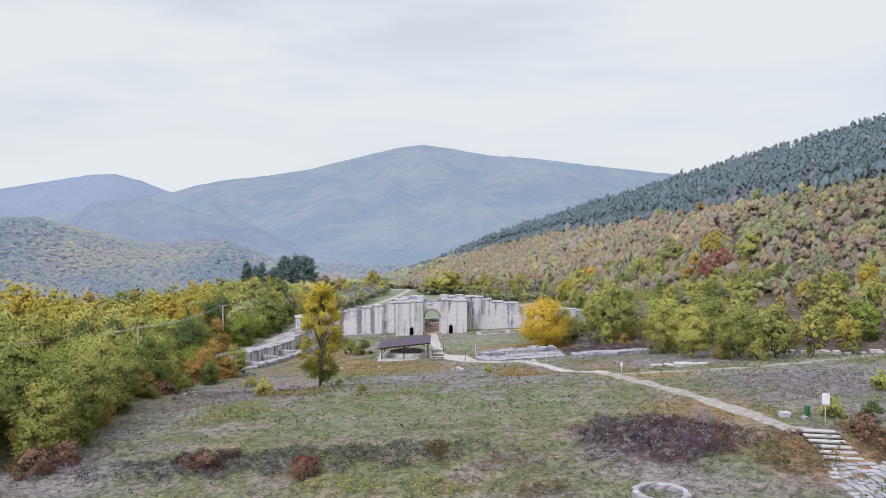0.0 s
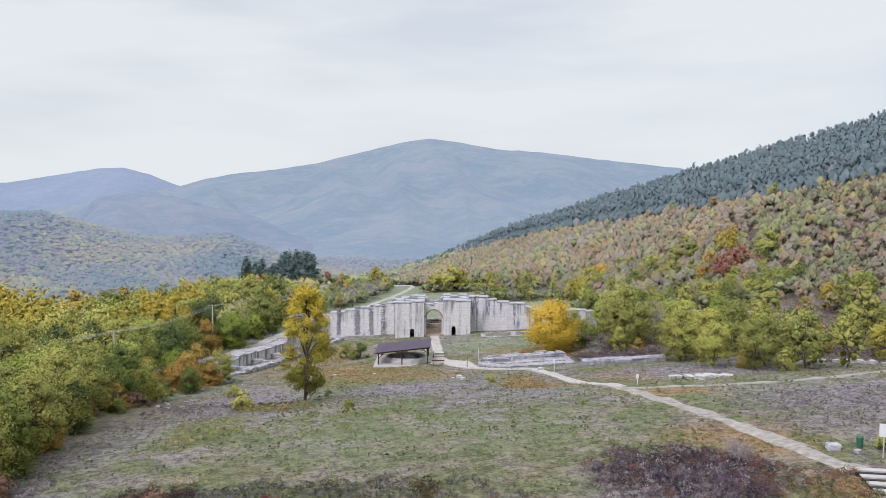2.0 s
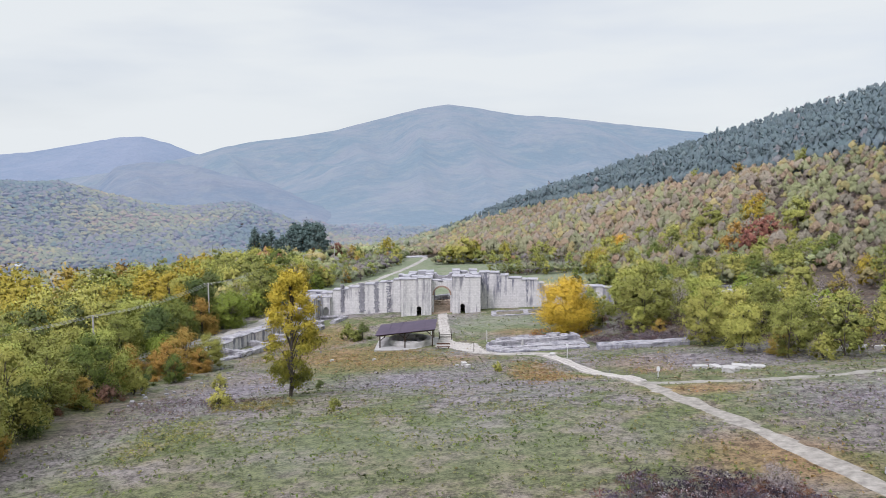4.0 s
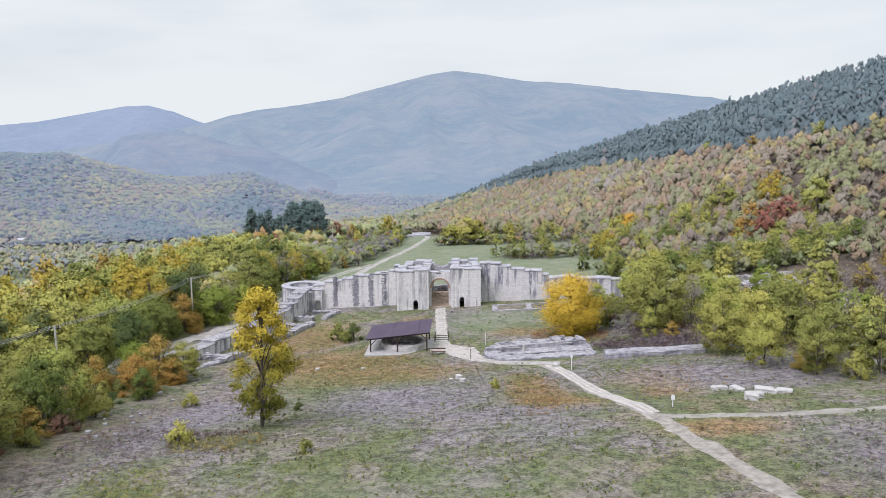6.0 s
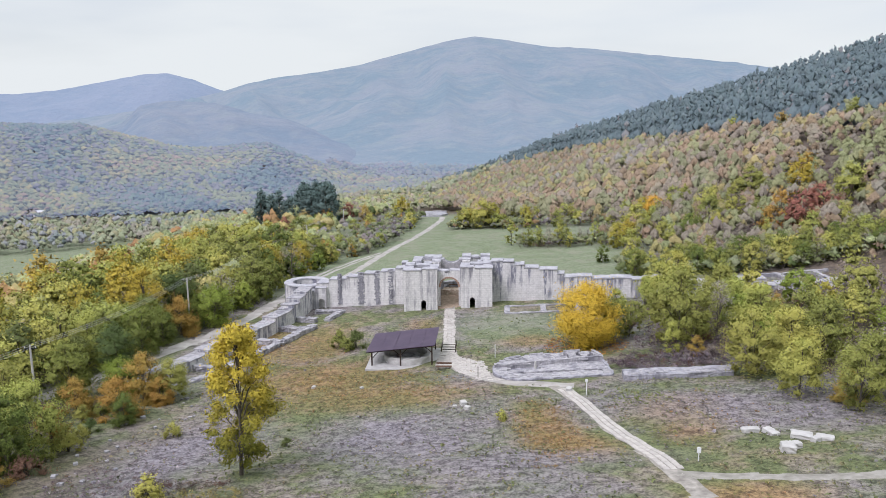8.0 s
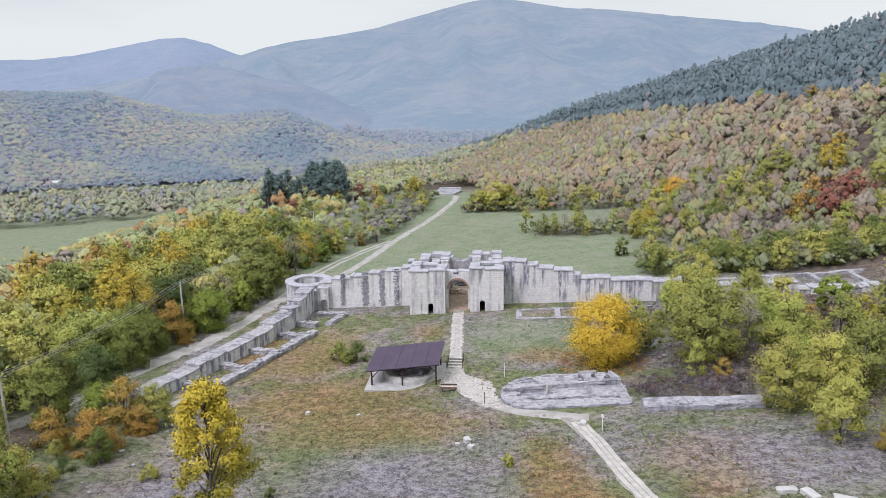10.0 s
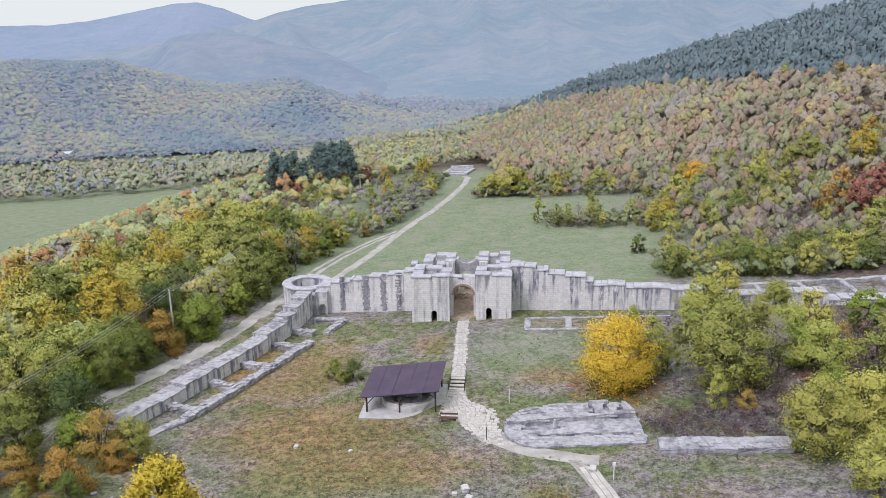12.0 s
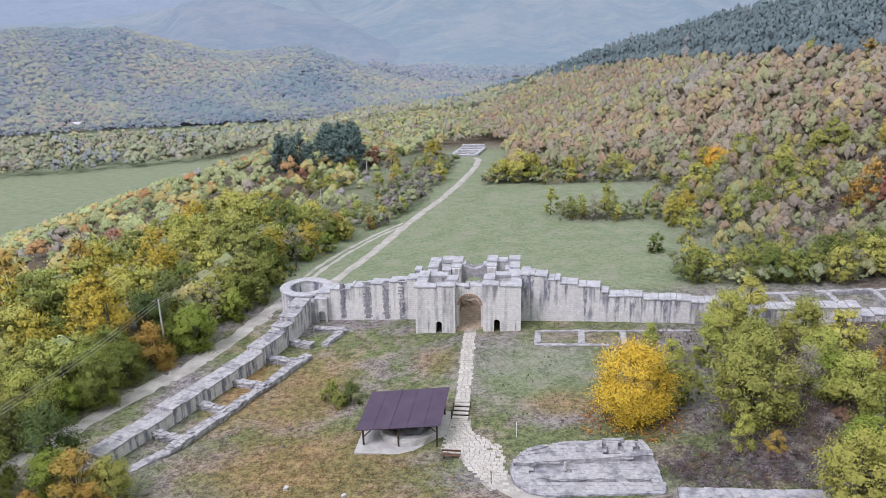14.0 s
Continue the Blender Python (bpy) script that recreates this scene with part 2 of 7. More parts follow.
def meadow_material():
    """Autumn meadow: green, straw, russet and grey-mauve patches, by place."""
    s = Shade("autumn_meadow", 0.95)
    big, mid, fine, tiny = s.noise(0.045, 3.0), s.noise(0.22, 4.0, 0.6), s.noise(1.1, 6.0, 0.72), s.noise(4.2, 4.0, 0.65)
    speck = s.ramp(s.math("ADD", s.math("MULTIPLY", fine, 0.6), s.math("MULTIPLY", tiny, 0.4)), [(0.42, 0.0), (0.57, 1.0)])
    green = s.mix(speck, (0.050, 0.062, 0.027), (0.165, 0.190, 0.088))
    straw = s.mix(speck, (0.090, 0.076, 0.046), (0.275, 0.242, 0.150))
    mauve = s.mix(speck, (0.080, 0.070, 0.080), (0.272, 0.254, 0.275))
    russet = s.mix(speck, (0.105, 0.058, 0.024), (0.330, 0.205, 0.080))
    c = s.mix(s.ramp(mid, [(0.46, 0.0), (0.60, 1.0)]), green, straw)
    c = s.mix(s.ramp(s.math("ADD", s.math("MULTIPLY", big, 0.6), s.math("MULTIPLY", mid, 0.45)), [(0.50, 0.0), (0.62, 0.75)]), c, mauve)
    zone = s.attribute("zone")
    sep = s.nt.nodes.new("ShaderNodeSeparateColor")
    s.nt.links.new(zone, sep.inputs[0])
    wob = s.math("MULTIPLY", s.math("SUBTRACT", mid, 0.5), 1.6)
    lawn = s.mix(speck, (0.130, 0.165, 0.098), (0.195, 0.235, 0.145))
    lawn = s.mix(s.ramp(mid, [(0.48, 0.0), (0.68, 0.7)]), lawn, (0.235, 0.225, 0.175))
    lawn = s.mix(s.ramp(s.noise(0.5, 4.0, 0.7, stretch=(0.25, 1.6, 1.0)), [(0.52, 0.0), (0.72, 0.5)]), lawn, (0.15, 0.165, 0.10))
    c = s.mix(s.math("ADD", sep.outputs[0], s.math("MULTIPLY", wob, sep.outputs[0]), True), c, lawn)
    c = s.mix(s.math("ADD", sep.outputs[1], s.math("MULTIPLY", wob, sep.outputs[1]), True), c, russet)
    c = s.mix(s.math("ADD", sep.outputs[2], s.math("MULTIPLY", wob, sep.outputs[2]), True), c, mauve)
    litter = s.mix(speck, (0.055, 0.045, 0.038), (0.15, 0.115, 0.085))
    c = s.mix(s.math("ADD", s.alpha, s.math("MULTIPLY", wob, s.math("MULTIPLY", s.alpha, 0.5)), True), c, litter)
    c = s.mix(s.ramp(s.noise(2.3, 4.0, 0.7), [(0.34, 0.7), (0.43, 0.0)]), c, (0.045, 0.043, 0.035))
    s.colour(c)
    s.bump(s.math("ADD", fine, s.math("MULTIPLY", tiny, 0.5)), 0.5, 0.18)
    return s.mat


MEADOW = meadow_material()


LEAF_INNER = {}


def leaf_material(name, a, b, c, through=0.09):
    """Three leaf colours mixed by tree and by leaf; the inner mass of the crown has them darkened in a fine grain, as
    painted shade.
    """
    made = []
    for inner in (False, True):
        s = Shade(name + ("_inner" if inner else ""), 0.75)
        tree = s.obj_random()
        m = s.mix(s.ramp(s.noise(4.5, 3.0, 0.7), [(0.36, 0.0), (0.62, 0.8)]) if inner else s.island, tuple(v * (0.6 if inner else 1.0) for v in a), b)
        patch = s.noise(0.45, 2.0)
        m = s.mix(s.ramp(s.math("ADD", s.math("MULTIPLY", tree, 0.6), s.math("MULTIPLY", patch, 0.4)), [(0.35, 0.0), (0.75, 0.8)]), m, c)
        # dark flecks painted in for the shade inside the crown
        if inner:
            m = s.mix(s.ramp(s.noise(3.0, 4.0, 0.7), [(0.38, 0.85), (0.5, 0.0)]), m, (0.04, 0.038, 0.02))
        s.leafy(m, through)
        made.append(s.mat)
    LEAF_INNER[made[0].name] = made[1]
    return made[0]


LEAF = {
    "green": leaf_material("leaf_green", (0.085, 0.122, 0.024), (0.165, 0.215, 0.044), (0.250, 0.270, 0.058)),
    "olive": leaf_material("leaf_olive", (0.180, 0.205, 0.046), (0.290, 0.315, 0.078), (0.360, 0.345, 0.080)),
    "lime": leaf_material("leaf_lime", (0.270, 0.305, 0.066), (0.390, 0.425, 0.100), (0.460, 0.425, 0.100)),
    "yellow": leaf_material("leaf_yellow", (0.340, 0.265, 0.034), (0.500, 0.385, 0.046), (0.290, 0.290, 0.050)),
    "vivid": leaf_material("leaf_fresh_green", (0.150, 0.215, 0.030), (0.265, 0.340, 0.052), (0.260, 0.310, 0.048)),
    "gold": leaf_material("leaf_gold", (0.520, 0.360, 0.035), (0.740, 0.520, 0.055), (0.660, 0.370, 0.050)),
    "orange": leaf_material("leaf_orange", (0.320, 0.190, 0.045), (0.480, 0.295, 0.070), (0.340, 0.290, 0.065)),
    "red": leaf_material("leaf_red", (0.240, 0.085, 0.070), (0.370, 0.150, 0.110), (0.440, 0.220, 0.130)),
    "pine": leaf_material("pine_needles", (0.070, 0.122, 0.112), (0.120, 0.182, 0.165), (0.105, 0.155, 0.145), 0.05),
    "grey": leaf_material("bare_twigs", (0.217, 0.187, 0.183), (0.389, 0.341, 0.332), (0.319, 0.274, 0.207), 0.1),
    "russet": leaf_material("leaf_russet", (0.160, 0.080, 0.055), (0.270, 0.142, 0.095), (0.240, 0.160, 0.110)),
    "dark": leaf_material("leaf_dark", (0.060, 0.100, 0.026), (0.110, 0.150, 0.044), (0.150, 0.165, 0.050)),
}


def turning_leaf():
    """Leaves yellow at the crown's top and still olive lower down."""
    s = Shade("leaf_yellow_olive", 0.75)
    sep = s.nt.nodes.new("ShaderNodeSeparateXYZ")
    s.nt.links.new(s.pos, sep.inputs[0])
    rise = s.math("ADD", s.math("MULTIPLY", s.math("SUBTRACT", sep.outputs[2], 7.0), 0.08), s.math("MULTIPLY", s.noise(0.5, 2.0), 0.5))
    low = s.mix(s.island, (0.120, 0.135, 0.022), (0.260, 0.260, 0.038))
    top = s.mix(s.island, (0.390, 0.310, 0.034), (0.590, 0.460, 0.048))
    s.leafy(s.mix(s.ramp(rise, [(0.35, 0.0), (0.95, 1.0)]), low, top), 0.09)
    return s.mat


LEAF["cone"] = turning_leaf()
LEAF_INNER[LEAF["cone"].name] = LEAF["cone"]


def woods_material(name):
    """Woods seen from afar: crown colours kept on the crowns, broken by leaf and twig."""
    s = Shade(name, 0.85)
    grain = s.noise(1.6, 4.0, 0.75)
    c = s.attribute("tint")
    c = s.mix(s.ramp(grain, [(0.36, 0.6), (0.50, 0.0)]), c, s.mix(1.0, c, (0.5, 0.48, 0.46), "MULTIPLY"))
    s.leafy(c, 0.15)
    return s.mat


WOODS = woods_material("far_leaves")


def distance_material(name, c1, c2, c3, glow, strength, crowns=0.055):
    """Wooded slopes miles off, paled by an even glow painted in as haze."""
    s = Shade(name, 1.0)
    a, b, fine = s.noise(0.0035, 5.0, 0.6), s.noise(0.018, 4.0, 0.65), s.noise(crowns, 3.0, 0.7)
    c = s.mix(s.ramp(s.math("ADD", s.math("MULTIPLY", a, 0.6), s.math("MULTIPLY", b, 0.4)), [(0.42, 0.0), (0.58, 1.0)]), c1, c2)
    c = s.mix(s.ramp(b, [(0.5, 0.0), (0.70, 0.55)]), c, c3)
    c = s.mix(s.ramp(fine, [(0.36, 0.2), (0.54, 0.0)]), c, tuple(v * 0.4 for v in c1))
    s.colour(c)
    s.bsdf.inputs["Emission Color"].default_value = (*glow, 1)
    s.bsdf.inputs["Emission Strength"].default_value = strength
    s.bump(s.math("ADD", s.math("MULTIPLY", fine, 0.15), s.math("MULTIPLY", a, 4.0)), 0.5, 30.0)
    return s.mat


MOUNTAIN = distance_material("haze_glow_mountain", (0.035, 0.06, 0.06), (0.085, 0.085, 0.08), (0.08, 0.10, 0.07), (0.35, 0.475, 0.60), 0.58)
RIDGE = distance_material("haze_glow_ridge", (0.04, 0.06, 0.065), (0.085, 0.085, 0.08), (0.085, 0.10, 0.075), (0.345, 0.46, 0.61), 0.54)
MOUNTAIN_FAR = distance_material("haze_glow_peak", (0.05, 0.065, 0.08), (0.08, 0.085, 0.10), (0.07, 0.08, 0.08), (0.35, 0.48, 0.63), 0.62)


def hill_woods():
    """Crowns about a mile off; haze is painted on as a glow that grows with distance."""
    s = Shade("haze_glow_leaves", 0.9)
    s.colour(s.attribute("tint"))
    # blue emission stands in for the air haze
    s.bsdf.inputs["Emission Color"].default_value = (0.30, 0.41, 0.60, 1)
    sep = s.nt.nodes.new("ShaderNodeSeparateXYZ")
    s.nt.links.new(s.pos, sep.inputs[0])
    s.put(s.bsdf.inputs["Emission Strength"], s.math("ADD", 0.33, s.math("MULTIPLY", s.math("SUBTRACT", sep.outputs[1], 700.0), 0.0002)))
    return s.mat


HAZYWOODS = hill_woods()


# ---- the lie of the land ----
GY = [-400, -185, -140, -129, -124, -105, -90, -80, -68, -58, -45, -30, -15, 0, 20, 80, 160, 230, 400, 600, 950, 1400, 5000]
GZ = [10, 9.2, 8.9, 9.0, 9.9, 9.0, 7.7, 6.5, 4.1, 3.1, 2.0, 0.9, 0.4, 0.3, 0.0, -1.5, -5.0, -14, -30, -50, -86, -92, -95]
EYE0 = (8.0, -130.0)


def smooth(a, b, v):
    u = np.clip((v - a) / (b - a), 0, 1)
    return u * u * (3 - 2 * u)


def land(x, y):
    """Height of the ground."""
    x, y = np.asarray(x, float), np.asarray(y, float)
    z = (np.interp(y - 2.5, GY, GZ) + np.interp(y, GY, GZ) + np.interp(y + 2.5, GY, GZ)) / 3
    z = z + 0.06 * np.clip(x, -30, 60) * np.interp(y, [0, 80, 160, 400], [1, 0.6, 0.3, 0])
    z = z - 45 * smooth(62, 260, -x) * np.interp(y, [300, 900], [1, 0.12]) * smooth(-330, -150, y)
    hill = 0.42 * (x - 70)
    crest = (608 - 1.5 * x - y) / 1.8
    hill = hill + np.where(crest < 0, crest * 0.9, 0)
    z = np.where(x > -60, 4 * np.logaddexp(z / 4, hill / 4), z)
    r = np.hypot(x - EYE0[0], y - EYE0[1])
    az = np.degrees(np.arctan2(x - EYE0[0], y - EYE0[1]))
    top = 40 + 1250 * np.tan(np.radians(np.interp(az, [-60, -31.6, -28.1, -25.3, -22.5, -19.2, -15.8, -13.3, -10.8, -8.1, 0], [-1.2, -1.6, -1.55, -2.7, -3.35, -3.5, -3.35, -4.05, -4.95, -5.8, -6.5])))
    far = smooth(925, 1250, r) * (np.abs(az) < 80)
    z = z + np.maximum(top - z, 0) * far
    spurs = np.sin(x * 0.021 + 1.3 * np.sin(y * 0.006)) * np.sin(y * 0.012 + x * 0.008)
    z = z + far * 6 * spurs
    z = np.where(np.abs(az) < 80, z + (np.minimum(z, -98) - z) * smooth(1320, 1700, r), z)
    return z + 0.07 * np.sin(0.83 * x + 1.7 * np.sin(0.31 * y)) * np.sin(0.71 * y + 1.1)


def at(x, y, up=0.0):
    return Vector((x, y, float(land(x, y)) + up))


def mesh_object(name, verts, faces, material, parent=None, smooth_faces=False):
    me = bpy.data.meshes.new(name)
    me.from_pydata([tuple(v) for v in verts], [], [tuple(f) for f in faces])
    me.materials.append(material)
    if smooth_faces:
        me.polygons.foreach_set("use_smooth", [True] * len(me.polygons))
    me.update()
    ob = new(name, me)
    if parent is not None:
        ob.parent = parent
    return ob


def part(name, bm, material, parent, label=""):
    bmesh.ops.recalc_face_normals(bm, faces=bm.faces)
    me = bpy.data.meshes.new(name)
    bm.to_mesh(me)
    bm.free()
    me.materials.append(material)
    ob = new(name, me)
    ob.parent = parent
    return tagged(ob, label)


def thing(name, label, category, m=None, group="", kind=""):
    ob = new(name)
    ob.empty_display_size = 0.3
    if m is not None:
        ob.matrix_basis = m
    return tagged(ob, label, category, group, kind)


def axis(*runs):
    out = []
    for a, b, step in runs:
        out += list(np.arange(a, b, step))
    return np.array(out + [runs[-1][1]])


gx = axis((-4900, -1500, 340), (-1500, -780, 72), (-780, -300, 20), (-300, -70, 10), (-70, 75, 1.15), (75, 300, 9), (300, 1500, 75), (1500, 4900, 340))
gy = axis((-700, -200, 50), (-200, -150, 5), (-150, 20, 1.15), (20, 110, 3), (110, 400, 10), (400, 1360, 20), (1360, 2000, 40), (2000, 4900, 290))
mx, my = np.meshgrid(gx, gy)
mz = land(mx, my)
nx, ny = len(gx), len(gy)
gi = np.arange(nx * ny).reshape(ny, nx)
gfaces = np.stack([gi[:-1, :-1], gi[:-1, 1:], gi[1:, 1:], gi[1:, :-1]], -1).reshape(-1, 4)
ground = mesh_object("ground", np.stack([mx, my, mz], -1).reshape(-1, 3), gfaces.tolist(), MEADOW, smooth_faces=True)
tagged(ground, "autumn meadow and fields of green, straw and mauve grass", "ground", kind="structure")


def blob(x, y, cx, cy, rx, ry, turn=0.0):
    c, s = math.cos(radians(turn)), math.sin(radians(turn))
    u, v = (x - cx) * c + (y - cy) * s, -(x - cx) * s + (y - cy) * c
    return np.clip(1.6 - 1.6 * np.hypot(u / rx, v / ry), 0, 1)


def zones(mx, my):
    """How far the ground is lawn, russet or mauve."""
    lawn = smooth(12, 22, my) * smooth(-60, -45, mx) * (1 - smooth(60, 80, mx)) * (1 - smooth(200, 260, my))
    valley = (smooth(140, 170, -mx) * smooth(150, 200, my) * (1 - smooth(470, 560, my)) + smooth(825, 840, np.hypot(mx - 8, my + 130)) * (1 - smooth(915, 930, np.hypot(mx - 8, my + 130))) * smooth(170, 220, -mx) * (1 - smooth(555, 580, -mx)))
    lawn = np.maximum(lawn, valley)
    lawn = np.maximum(lawn, 0.62 * blob(mx, my, 11, -14, 13, 15))
    lawn = np.maximum(lawn, 0.35 * blob(mx, my, 0, -104, 26, 12))
    russet = np.zeros_like(mx)
    for bx, by, rx, ry, turn, k in ((-16, -40, 18, 13, 0, 0.55), (-21, -20, 9, 16, 0, 0.55), (-30, -20, 5, 16, 0, 0.6), (-4, -10, 5, 6, 0, 0.45), (13.5, -66, 4.8, 15, 8, 0.6), (16, -72, 5, 8, 30, 0.6), (29, -66, 5, 10, -20, 0.6), (29, -126, 5, 7, 0, 0.75), (-6, -50, 19, 8, 0, 0.5), (30, -62, 10, 9, 0, 0.45),
                                    (26, -112, 7, 9, 30, 0.7), (28, -88, 7, 4, 0, 0.6), (34, -128, 7, 8, 0, 0.8), (-26, -62, 8, 12, 0, 0.4), (14, -24, 6, 5, 0, 0.5), (21, -3.4, 13, 3.4, 0, 0.22), (-30, -16, 3.5, 18, 16, 0.7)):
        russet = np.maximum(russet, k * blob(mx, my, bx, by, rx, ry, turn))
    mauve = np.zeros_like(mx)
    for bx, by, rx, ry, turn, k in ((-26, -72, 9, 30, 0, 0.8), (40, -62, 16, 12, 0, 0.8), (45, -98, 18, 14, 0, 0.9), (19, -120, 10, 6, 10, 0.8), (-2, -66, 15, 12, 0, 0.9), (-24, -68, 12, 14, 0, 0.9), (6, -58, 6, 8, 0, 0.6),
                                    (74, -20, 32, 60, 0, 0.85), (-30, -122, 9, 7, 0, 0.8), (0, -134, 40, 5, 0, 0.4), (50, 14, 30, 6, 0, 0.6), (42, -38, 13, 8, 0, 0.7), (-42, -10, 5, 60, 12, 0.5), (110, 120, 80, 120, 0, 0.8), (12, -78, 16, 5, 0, 0.5), (-30, -100, 6, 20, 0, 0.6)):
        mauve = np.maximum(mauve, k * blob(mx, my, bx, by, rx, ry, turn))
    # floor of the woods: leaf litter, its dark tone also painting the shade under trees
    east = smooth(0, 5, mx - np.interp(my, [-75, -58, -45, -36, -8, 4, 15, 20, 57, 64, 66, 78, 82, 112, 116, 180, 300], [64, 54, 44, 37, 34, 70, 60, 40, 44, 44, 20, 22, 44, 44, 6, 0, -20])) * smooth(-80, -60, my)
    west = smooth(0, 4, np.interp(my, [-140, -108, -90, -70, -49, -45, -10, 15, 33, 60, 70, 100, 160, 200], [-38, -37, -39, -42, -44, -56, -47, -43, -41, -36, -27, -22, -20, -24]) - mx) * (1 - valley)
    wood = np.maximum(np.maximum(east, west), smooth(925, 980, np.hypot(mx - 8, my + 130)))
    wood = np.maximum(wood, smooth(215, 260, my) * (1 - valley) * (1 - lawn)) * (1 - 0.8 * lawn)
    wood = np.maximum(wood, 0.55 * blob(mx, my, -33, -88, 6, 34))
    # near meadow darkened through this mask, partly a painted lens vignette
    wood = np.maximum(wood, 0.26 * smooth(88, 114, -my) * (np.abs(mx) < 80))
    return np.stack([lawn, russet, mauve, 0.9 * wood], -1).astype(np.float32)


zone = ground.data.color_attributes.new("zone", "FLOAT_COLOR", "POINT")
zone.data.foreach_set("color", zones(mx, my).ravel())


# ---- mountains ----
def mountain(name, label, material, r0, r1, az, el, seed, spur, hollow=0.85):
    """A range seen from afar: ridge line at r1, foot at r0."""
    azs = np.linspace(az[0], az[-1], 260)
    rs = np.linspace(0, 1, 26)
    A, R = np.meshgrid(np.radians(azs), rs)
    ridge = 40 + r1 * np.tan(np.radians(np.interp(np.degrees(A), az, el)))
    foot = -110.0
    verts = np.zeros((26, 260, 3))
    for i in range(26):
        for j in range(260):
            rr = r0 + (r1 - r0) * R[i, j]
            x, y = EYE0[0] + rr * math.sin(A[i, j]), EYE0[1] + rr * math.cos(A[i, j])
            n = noise.fractal(Vector((x * 0.0016 + seed, y * 0.0011, seed)), 0.9, 2.1, 4)
            fold = 1 - 2 * abs(noise.noise(Vector((math.degrees(A[i, j]) * 0.22 + 0.9 * R[i, j], R[i, j] * 1.3, seed))))
            n += 0.75 * fold - 0.4
            up = R[i, j] ** hollow
            z = foot + (ridge[i, j] - foot) * up + spur * n * math.sin(math.pi * min(1, R[i, j] * 1.02)) * 2.0 * R[i, j] + 3 * noise.noise(Vector((x * 0.02, y * 0.02, seed))) * up
            verts[i, j] = (x, y, z)
    idx = np.arange(26 * 260).reshape(26, 260)
    f = np.stack([idx[:-1, :-1], idx[:-1, 1:], idx[1:, 1:], idx[1:, :-1]], -1).reshape(-1, 4)
    ob = mesh_object(name, verts.reshape(-1, 3), f.tolist(), material, smooth_faces=True)
    return tagged(ob, label, "mountain", kind="structure")


mountain("backdrop_mountain", "broad wooded mountain paled by a painted haze glow", MOUNTAIN, 1300, 3700,
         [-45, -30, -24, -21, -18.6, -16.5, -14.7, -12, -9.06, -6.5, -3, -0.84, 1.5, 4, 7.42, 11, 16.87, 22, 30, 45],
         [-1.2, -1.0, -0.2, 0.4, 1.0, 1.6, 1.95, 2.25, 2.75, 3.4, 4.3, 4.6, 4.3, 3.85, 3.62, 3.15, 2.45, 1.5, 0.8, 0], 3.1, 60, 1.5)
mountain("backdrop_ridge", "nearer wooded ridge with a painted haze glow", RIDGE, 1500, 2300,
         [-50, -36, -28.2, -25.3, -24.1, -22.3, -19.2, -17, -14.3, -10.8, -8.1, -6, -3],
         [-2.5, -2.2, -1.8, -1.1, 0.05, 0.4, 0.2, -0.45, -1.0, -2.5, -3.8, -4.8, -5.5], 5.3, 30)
mountain("backdrop_peak", "distant mountain peak with a painted blue haze glow", MOUNTAIN_FAR, 3700, 4500,
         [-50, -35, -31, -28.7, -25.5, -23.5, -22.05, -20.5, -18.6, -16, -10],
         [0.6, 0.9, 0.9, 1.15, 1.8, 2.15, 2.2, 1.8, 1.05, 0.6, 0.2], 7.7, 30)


# ---- paths, tracks and terraces ----
def ribbon(name, pts, width, material, label, category="path", up=0.05, wobble=0.12, seed=1):
    """A worn strip laid on the ground along pts, with ragged edges."""
    rng = random.Random(seed)
    dense = []
    for (x0, y0), (x1, y1) in zip(pts, pts[1:]):
        n = max(1, int(math.hypot(x1 - x0, y1 - y0) / 0.9))
        dense += [(x0 + (x1 - x0) * i / n, y0 + (y1 - y0) * i / n) for i in range(n)]
    dense.append(pts[-1])
    for _ in range(3):
        dense = [dense[0]] + [tuple((a + 2 * b + c) / 4 for a, b, c in zip(p, q, r)) for p, q, r in zip(dense, dense[1:], dense[2:])] + [dense[-1]]
    verts, faces = [], []
    for i, (x, y) in enumerate(dense):
        a, b = dense[max(0, i - 1)], dense[min(len(dense) - 1, i + 1)]
        d = Vector((b[0] - a[0], b[1] - a[1])).normalized()
        wl, wr = (width / 2 + wobble * noise.noise(Vector((x * 0.35, y * 0.35, seed + 9.3 * e))) + rng.uniform(-0.04, 0.04) for e in range(2))
        for k in (-wl - 0.15, -wl, -wl / 3, wr / 3, wr, wr + 0.15):
            px, py = x - d.y * k, y + d.x * k
            edge = -0.10 if abs(k) > min(wl, wr) + 0.1 else 0.0
            verts.append((px, py, float(land(px, py)) + up + edge))
    for i in range(len(dense) - 1):
        for k in range(5):
            a = i * 6 + k
            faces.append((a, a + 1, a + 7, a + 6))
    return tagged(mesh_object(name, verts, faces, material, smooth_faces=True), label, category, kind="structure")


ROAD_WEST = [(-56, -62), (-53, -50), (-50.8, -40), (-46.8, -25.2), (-41, -10.5), (-37.8, 3.3), (-35.7, 15.5), (-34.2, 33), (-31, 47), (-24.5, 64)]
ribbon("road", ROAD_WEST[:7], 3.0, TRACK, "pale dirt track beside the ruined wall", "road", wobble=0.5, seed=3)
for off, sd in ((-0.85, 31), (0.85, 32)):
    ribbon("road_rut", [(x + off, y) for x, y in ((-35.9, 14.5), (-34.2, 33), (-31, 47), (-26.5, 60), (-21.5, 70))], 0.75, TRACK, "worn wheel rut of the side track", "road", wobble=0.3, seed=sd, up=0.06)
